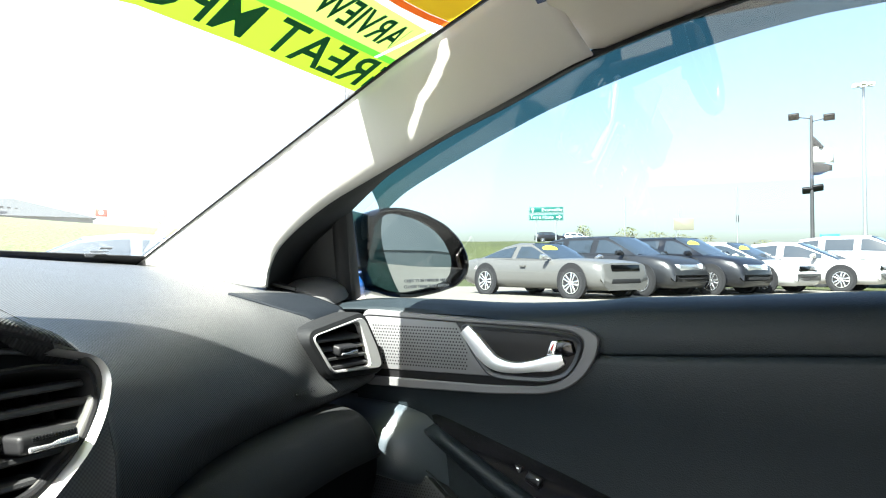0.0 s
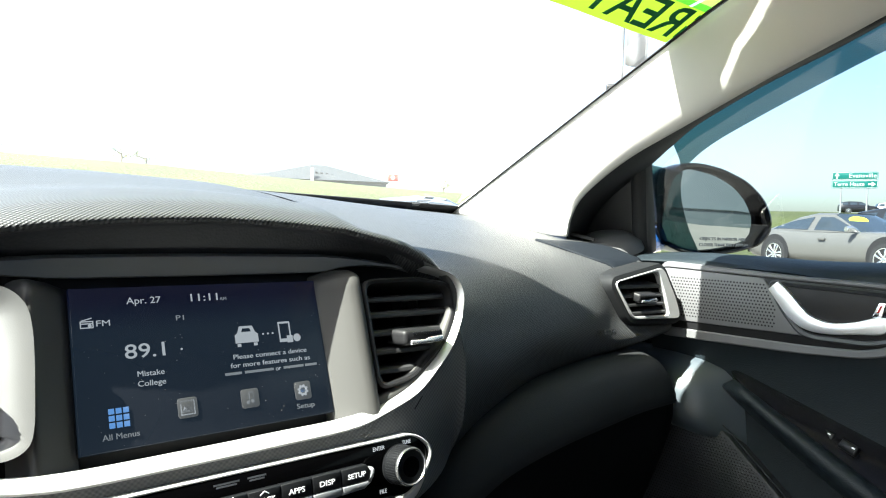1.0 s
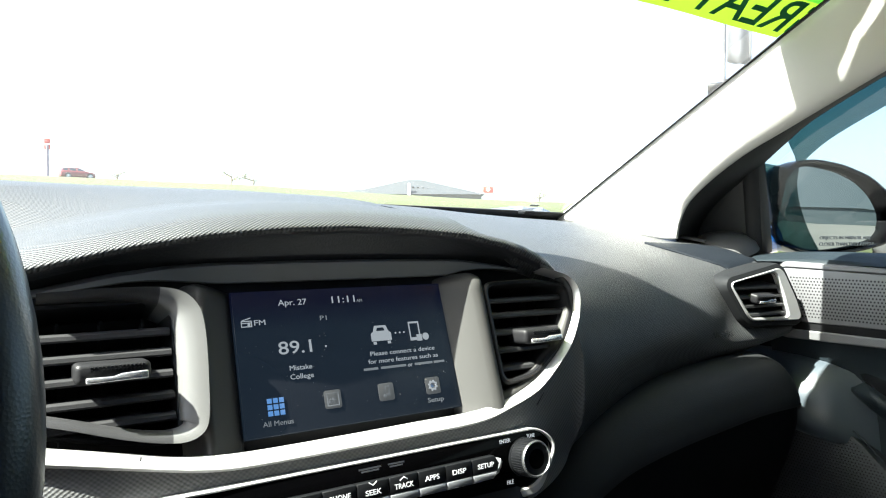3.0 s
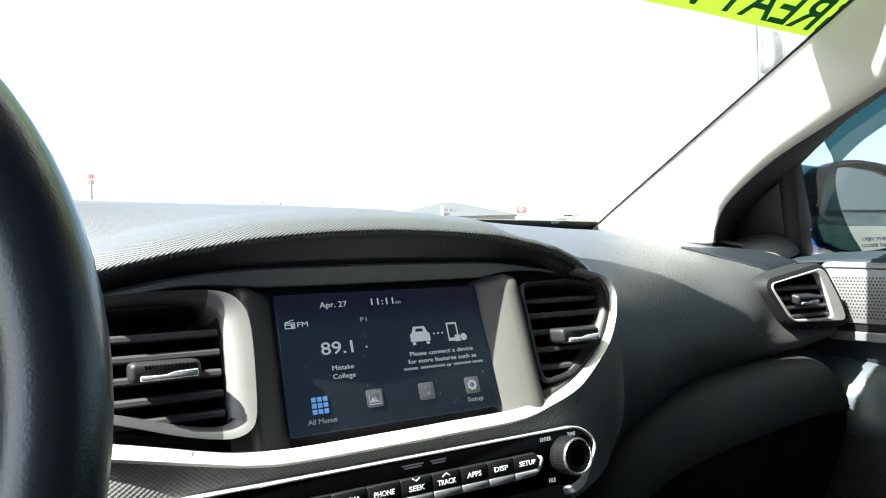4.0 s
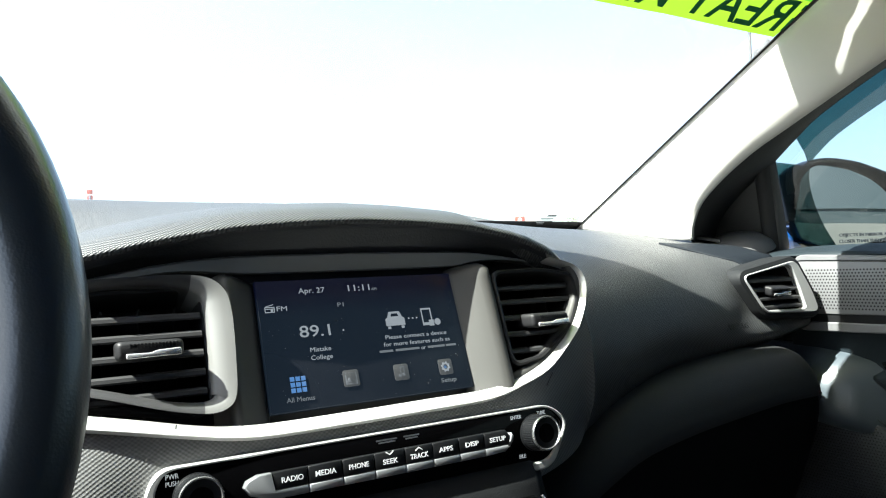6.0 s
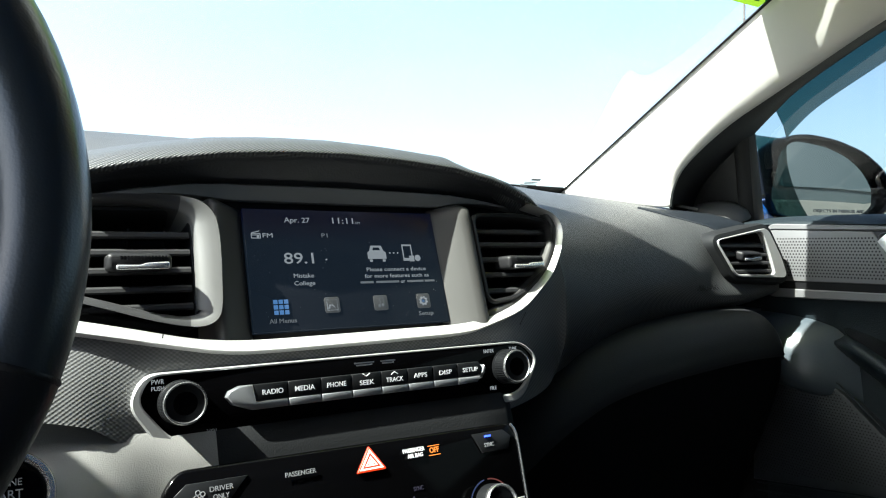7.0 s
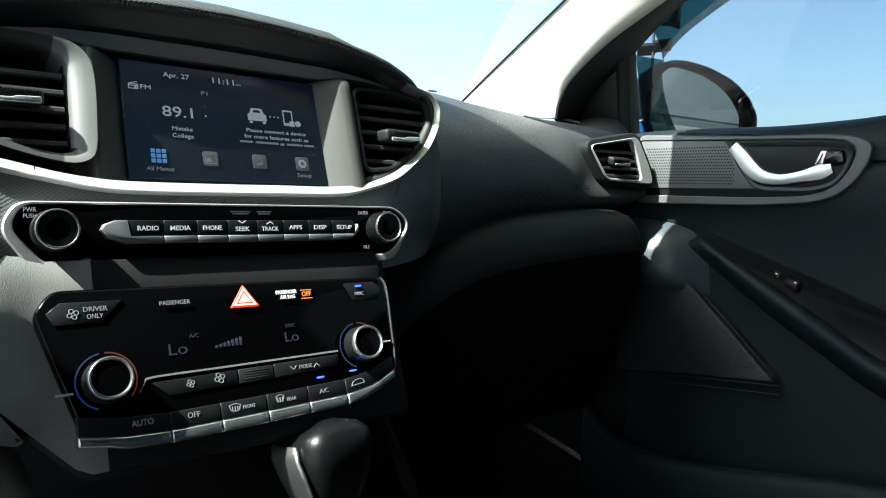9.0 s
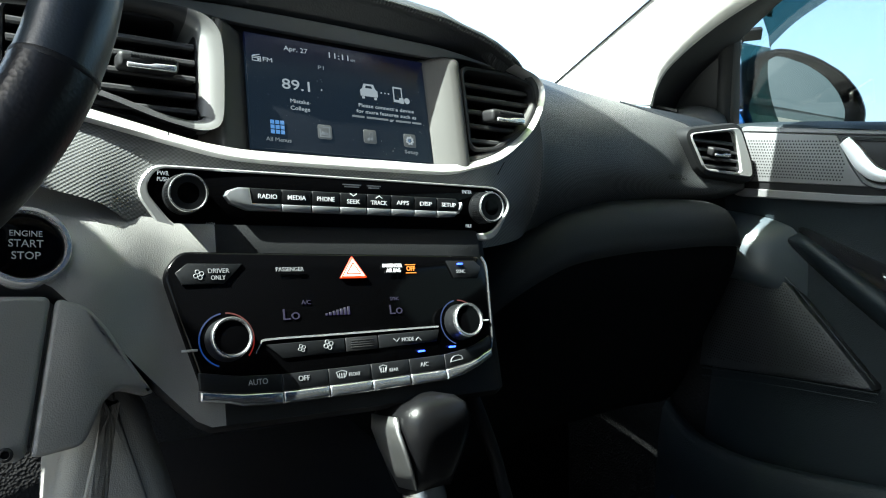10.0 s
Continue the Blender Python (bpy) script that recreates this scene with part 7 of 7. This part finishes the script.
# ---- road sign ----
SIGN_G = surface("sign_green", (0.0, 0.11, 0.092), 0.45, vary=0.05)
WHITE = surface("sign_white", (0.5, 0.5, 0.5), 0.6)
POST = surface("galvanised", (0.35, 0.36, 0.37), 0.5, metal=0.6)
a, d = 71.4, 60
x, y = polar(a, d)
gz = ground_z(x, y)
sg = thing("road_sign", "green highway direction sign with white lettering on two steel posts", "road sign", (x, y, gz))
SG = facing((x, y, 1.1 + d * math.tan(radians(4.15))), (-math.sin(radians(a)), -math.cos(radians(a)), 0), (math.cos(radians(a)), -math.sin(radians(a)), 0))
for k, z in ((0, 0.32), (1, -0.32)):
    bm = B()
    slab(bm, rounded(rect(3.0, 0.60, 0, z), 0.08), SG, -0.05, 0.0, 0.02)
    part("sign_board", bm, SIGN_G, sg, "green board")
    bm = B()
    o = rounded(rect(2.94, 0.54, 0, z), 0.06)
    frame_ring(bm, o, inset(o, 0.022), SG, 0.0, 0.006, 0.002)
    part("board_edge", bm, WHITE, sg)
words("Evansville", 0.3, SG @ Matrix.Translation((0.5, 0.32, 0.005)), WHITE, sg, width=1.75, weight=0.0, depth=0.004)
words("Terre Haute", 0.3, SG @ Matrix.Translation((-0.35, -0.32, 0.005)), WHITE, sg, width=2.0, weight=0.0, depth=0.004)
bm = B()
slab(bm, [(-1.22, 0.1), (-1.1, 0.1), (-1.1, 0.32), (-0.98, 0.32), (-1.16, 0.55), (-1.34, 0.32), (-1.22, 0.32)], SG, 0, 0.006, 0.002)
part("arrow_up", bm, WHITE, sg)
bm = B()
slab(bm, [(1.36, -0.32), (1.1, -0.14), (1.1, -0.26), (0.88, -0.26), (0.88, -0.38), (1.1, -0.38), (1.1, -0.5)], SG, 0, 0.006, 0.002)
part("arrow_right", bm, WHITE, sg)
for u in (-0.85, 0.85):
    bm = B()
    top = SG @ Vector((u, 0.5, -0.1))
    tube(bm, [(top.x, top.y, gz - 0.3), tuple(top)], 0.07, 8)
    part("post", bm, POST, sg, "steel post")


# ---- light poles and flags ----
FLAGB = surface("flag_black", (0.02, 0.02, 0.022), 0.9, vary=0.2)
FLAGW = surface("flag_white", (0.75, 0.74, 0.72), 0.9)


def flag_pole(a, d, height, flood_z, cloths, top_lamps=True, label="", turn=0, slim=1.0):
    x, y = polar(a, d)
    gz = ground_z(x, y)
    fp = thing("lamp_pole", label, "lamp pole", (x, y, gz), group="lot lamp poles")
    bm = B()
    tube(bm, [(x, y, gz - 0.2), (x, y, gz + height * 0.5), (x, y, gz + height)], [0.10 * slim, 0.085 * slim, 0.07 * slim], 12)
    part("pole", bm, surface("pole_grey", (0.07, 0.07, 0.073), 0.5, metal=0.4), fp, "grey steel pole")
    r = Vector((math.cos(radians(a)), -math.sin(radians(a)), 0))
    lamps = ([(height, -0.75, 0.12), (height - 0.15, 0.75, 0.1)] if top_lamps else []) + [(flood_z, -0.18, 0.1), (flood_z + 0.1, 0.25, 0.35)]
    for z, off, tilt in lamps:
        bm = B()
        c = Vector((x, y, gz + z)) + r * off
        box(bm, (-0.24, -0.16, -0.07), (0.24, 0.16, 0.07), facing(c, (-math.sin(radians(a)) + r.x * tilt, -math.cos(radians(a)) + r.y * tilt, -0.7), tuple(r)), 0.03)
        lamp = part("flood_lamp", bm, BLACK, fp, "dark flood lamp head")
        bm = B()
        tube(bm, [tuple(c), (x, y, gz + z - 0.15)], 0.03, 8)
        part("bracket", bm, BLACK, lamp)
    for m, width, top0, foot0, top1, foot1 in cloths:
        bm = B()
        rows = []
        for i in range(11):
            u = i / 10
            base = Vector((x, y, 0)) + r * (0.06 + width * u)
            wob = Vector((math.sin(radians(a)), math.cos(radians(a)), 0)) * 0.10 * math.sin(u * 7 + turn) * u
            top, foot = top0 + (top1 - top0) * u, foot0 + (foot1 - foot0) * u
            rows.append([base + wob * (1 + 0.4 * k) + Vector((0, 0, top + (foot - top) * k / 3 + 0.03 * math.sin(u * 5 + k))) for k in range(4)])
        sheet(bm, rows)
        thick(part("flag", bm, m, fp, "cloth flag"), 0.006)
    return fp


flag_pole(91.2, 37, 7.2, 3.6, ((FLAGB, 0.52, 7.22, 6.70, 6.62, 6.58), (FLAGW, 0.87, 6.68, 5.93, 6.55, 5.86), (FLAGB, 0.80, 5.92, 5.32, 5.81, 5.49)), label="grey lot lamp pole with a black and white flag")
flag_pole(54.3, 20, 9.5, 4.8, ((surface("flag_grey", (0.07, 0.073, 0.08), 0.9), 0.62, ground_z(*polar(54.3, 20)) + 6.7, ground_z(*polar(54.3, 20)) + 5.5, ground_z(*polar(54.3, 20)) + 6.45, ground_z(*polar(54.3, 20)) + 5.35),), False, "slim lot lamp pole with a small grey flag", 1.5, 0.45)
x, y = polar(94.6, 80)
hm = thing("high_mast", "tall thin highway light mast with a ring of white lamps", "lamp pole", (x, y, ground_z(x, y)))
bm = B()
tube(bm, [(x, y, 0), (x, y, 10), (x, y, 19.0)], [0.22, 0.17, 0.11], 10)
part("mast", bm, POST, hm)
for k in range(6):
    bm = B()
    ang = k * math.pi / 3
    box(bm, (-0.35, -0.2, -0.12), (0.35, 0.2, 0.12), pose(x + 0.7 * math.cos(ang), y + 0.7 * math.sin(ang), 19.0, 0, 0, math.degrees(ang)), 0.05)
    part("mast_lamp", bm, WHITE, hm)
for a, d, h, lab in ((77.8, 130, 9, "thin grey utility pole far off"), (86.2, 110, 9.5, "thin grey traffic signal pole far off"), (82.0, 140, 8, "slim grey sign post far off")):
    x, y = polar(a, d)
    up = thing("utility_pole", lab, "utility pole", (x, y, ground_z(x, y)), group="far poles")
    bm = B()
    tube(bm, [(x, y, ground_z(x, y) - 0.5), (x, y, ground_z(x, y) + h)], 0.11, 8)
    part("pole", bm, POST, up)
    if d == 110:
        bm = B()
        box(bm, (-0.25, -0.2, -0.5), (0.25, 0.2, 0.5), pose(x + 0.3, y, ground_z(x, y) + h - 4.6), 0.05)
        part("signal_head", bm, BLACK, up)


def board(name, a, d, el, w, h, mat, label, cat, post_mat=POST, posts=(0.0,)):
    x, y = polar(a, d)
    gz = ground_z(x, y)
    bd = thing(name, label, cat, (x, y, gz))
    M = facing((x, y, 1.1 + d * math.tan(radians(el))), (-math.sin(radians(a)), -math.cos(radians(a)), 0), (math.cos(radians(a)), -math.sin(radians(a)), 0))
    bm = B()
    slab(bm, rounded(rect(w, h), 0.06), M, -0.12, 0.0, 0.03)
    part("board", bm, mat, bd)
    for u in posts:
        p = M @ Vector((u, 0, -0.14))
        bm = B()
        tube(bm, [(p.x, p.y, gz - 0.3), tuple(p)], 0.09, 8)
        part("post", bm, post_mat, bd)
    return bd, M


board("tan_sign", 82.3, 120, 3.1, 3.2, 1.9, surface("tan_board", (0.2, 0.19, 0.14), 0.7), "pale tan board sign over the far road", "sign", posts=(-1.2,))
board("blue_sign", 92.4, 90, 1.85, 2.0, 1.0, surface("sign_blue", (0.02, 0.2, 0.42), 0.5), "small blue-green roadside sign", "road sign", posts=(-0.6, 0.6))
RED = surface("sign_red", (0.5, 0.05, 0.03), 0.5)
bd, M = board("roadside_sign", 36.7, 118, 3.8, 3.6, 1.3, WHITE, "red and white roadside business sign", "sign")
bm = B()
slab(bm, rounded(rect(1.7, 1.15, -0.9, 0), 0.05), M, 0.0, 0.02, 0.005)
part("red_field", bm, RED, bd)
bm = B()
slab(bm, circ(0.35, -0.9, 0), M, 0.02, 0.03, 0.005)
for k in range(2):
    slab(bm, rect(1.4, 0.25, 0.9, 0.28 - 0.5 * k), M, 0.0, 0.02, 0.005)
part("sign_shapes", bm, surface("sign_shape", (0.65, 0.5, 0.45), 0.6), bd)
# red pylon sign
x, y = polar(2.5, 130)
py = thing("pylon_sign", "tall thin pylon with a small red sign at its top", "pylon sign", (x, y, ground_z(x, y)))
bm = B()
tube(bm, [(x, y, ground_z(x, y) - 1), (x, y, ground_z(x, y) + 5.2)], 0.25, 10)
part("pylon", bm, surface("violet_grey", (0.2, 0.16, 0.22), 0.6), py)
for k, (z, m) in enumerate(((5.9, RED), (4.9, RED))):
    bm = B()
    box(bm, (-0.45, -0.15, -0.4), (0.45, 0.15, 0.4), pose(x, y, ground_z(x, y) + z), 0.08)
    part("sign_box", bm, m, py)

# ---- building beyond the bank ----
a, d = 30.3, 118
x, y = polar(a, d)
bz_ = 1.1 + d * math.tan(radians(3.15))
HM = facing((x, y, bz_), (-math.sin(radians(a)), -math.cos(radians(a)), 0), (math.cos(radians(a)), -math.sin(radians(a)), 0))
hall = thing("hall_building", "low pale hall with wide grey hipped roofs beyond the grass", "building", (x, y, bz_))
ROOFG = surface("grey_shingle", (0.026, 0.031, 0.034), 0.85, grain=0.5, grain_size=0.3, vary=0.15, vary_size=1.5)
PALE = surface("pale_wall", (0.12, 0.118, 0.11), 0.8)
for u0, u1, ridge, deep, wall_h in ((-12.5, 11.8, 3.3, 12.0, 0.5), (-12.2, -8.0, 1.5, -3.0, 0.5)):
    bm = B()
    box(bm, (u0 + 0.6, 0.0 - 2, -abs(deep)), (u1 - 0.6, wall_h, 0.0 if deep > 0 else 3.0), HM)
    part("wall", bm, PALE, hall, "pale wall")
    bm = B()
    e = 0.5
    base = [(u0, wall_h, 0.6 if deep > 0 else 3.4), (u1, wall_h, 0.6 if deep > 0 else 3.4), (u1, wall_h, -abs(deep)), (u0, wall_h, -abs(deep))]
    mid = (u0 + u1) / 2
    top = [(mid - 1.2, ridge, -4.0), (mid + 1.2, ridge, -4.0), (mid + 1.2, ridge, -6), (mid - 1.2, ridge, -6)]
    ring_faces(bm, [[HM @ Vector(p) for p in base], [HM @ Vector(p) for p in top]])
    part("roof", bm, ROOFG, hall, "grey hipped roof", sharp=20)
bm = B()
box(bm, (-1.6, -1, 0.0), (-1.1, 2.4, 0.6), HM)
part("white_mast", bm, WHITE, hall, "white corner post")
for k in range(4):
    bm = B()
    box(bm, (-0.9 + k * 0.9, 1.75 - 0.1 * k, -1.9), (-0.5 + k * 0.9, 1.95 - 0.1 * k, -1.2), HM)
    part("roof_vent", bm, DARK, hall)

# ---- showroom wall behind, seen in the door mirror ----
x, y = polar(150, 24)
SHOW = facing((x, y, 0.2), (-math.sin(radians(150)), -math.cos(radians(150)), 0), (math.cos(radians(150)), -math.sin(radians(150)), 0))
show = thing("showroom", "long pale grey showroom building with a white band", "building", (x, y, 0))
bm = B()
box(bm, (-20, 0, -12), (20, 3.1, 0), SHOW)
part("wall", bm, surface("showroom_wall", (0.09, 0.11, 0.11), 0.6, vary=0.1, vary_size=2.0), show, "grey panelled wall")
bm = B()
box(bm, (-20.2, 3.1, -12.2), (20.2, 3.35, 0.25), SHOW)
# added screen far above the eaves, keeps bright sky out of the mirror
box(bm, (-20.1, 3.35, -12.1), (20.1, 16.0, 0.1), SHOW)
part("fascia", bm, surface("showroom_band", (0.13, 0.155, 0.16), 0.5), show, "pale band along the eaves with an added tall screen above")

# ---- trees on the skyline ----
LEAFM = surface("spring_leaves", (0.13, 0.135, 0.05), 0.9, vary=0.5, vary_size=0.6)
BARK = surface("bark", (0.14, 0.12, 0.09), 0.95, grain=0.6, grain_size=0.05)


def tree(a, d, h, w, seed):
    x, y = polar(a, d)
    gz = ground_z(x, y)
    rng = random.Random(seed)
    t = thing("tree", "small spring tree with thin pale green leaves on the skyline", "tree", (x, y, gz), "skyline trees")
    bm = B()
    tube(bm, [(x, y, gz - 0.3), (x + 0.1, y, gz + h * 0.3), (x, y, gz + h * 0.6)], [0.16, 0.12, 0.05], 8)
    for _ in range(7):
        ang, z0_ = rng.uniform(0, 6.28), rng.uniform(0.2, 0.5) * h
        tube(bm, [(x, y, gz + z0_), (x + math.cos(ang) * w * 0.25, y + math.sin(ang) * w * 0.25, gz + z0_ + h * 0.2), (x + math.cos(ang) * w * 0.42, y + math.sin(ang) * w * 0.42, gz + z0_ + h * 0.34)], [0.06, 0.04, 0.015], 6)
    part("trunk", bm, BARK, t, "branching trunk")
    bm = B()
    for _ in range(420):
        ang, rr, zz = rng.uniform(0, 6.28), rng.random() ** 0.5 * w / 2, rng.uniform(0.22, 1.0)
        rr *= math.sqrt(max(0.05, 1 - ((zz - 0.55) / 0.5) ** 2)) * rng.uniform(0.7, 1.15)
        c = Vector((x + rr * math.cos(ang), y + rr * math.sin(ang), gz + zz * h))
        s = rng.uniform(0.10, 0.26) * h / 5
        n1, n2 = Vector((rng.uniform(-1, 1), rng.uniform(-1, 1), rng.uniform(-1, 1))), Vector((rng.uniform(-1, 1), rng.uniform(-1, 1), rng.uniform(-1, 1)))
        v = [bm.verts.new(c + n1 * s), bm.verts.new(c + n2 * s), bm.verts.new(c - n1 * s), bm.verts.new(c - n2 * s)]
        bm.faces.new(v)
    ob = part("crown", bm, LEAFM, t, "loose leafy crown", recalc=False)


for i, (a, d, h, w) in enumerate(((74.5, 130, 5.5, 5), (78.0, 135, 5.8, 7), (80.2, 140, 5.0, 8), (82.0, 140, 4.6, 7), (84.0, 140, 4.6, 6), (88.0, 140, 4.0, 6), (15.3, 110, 4.2, 8), (17.0, 112, 3.4, 6), (40.5, 120, 3.6, 5), (7.0, 100, 2.6, 5))):
    tree(a, d, h * 0.6, w * 0.75, 40 + i)
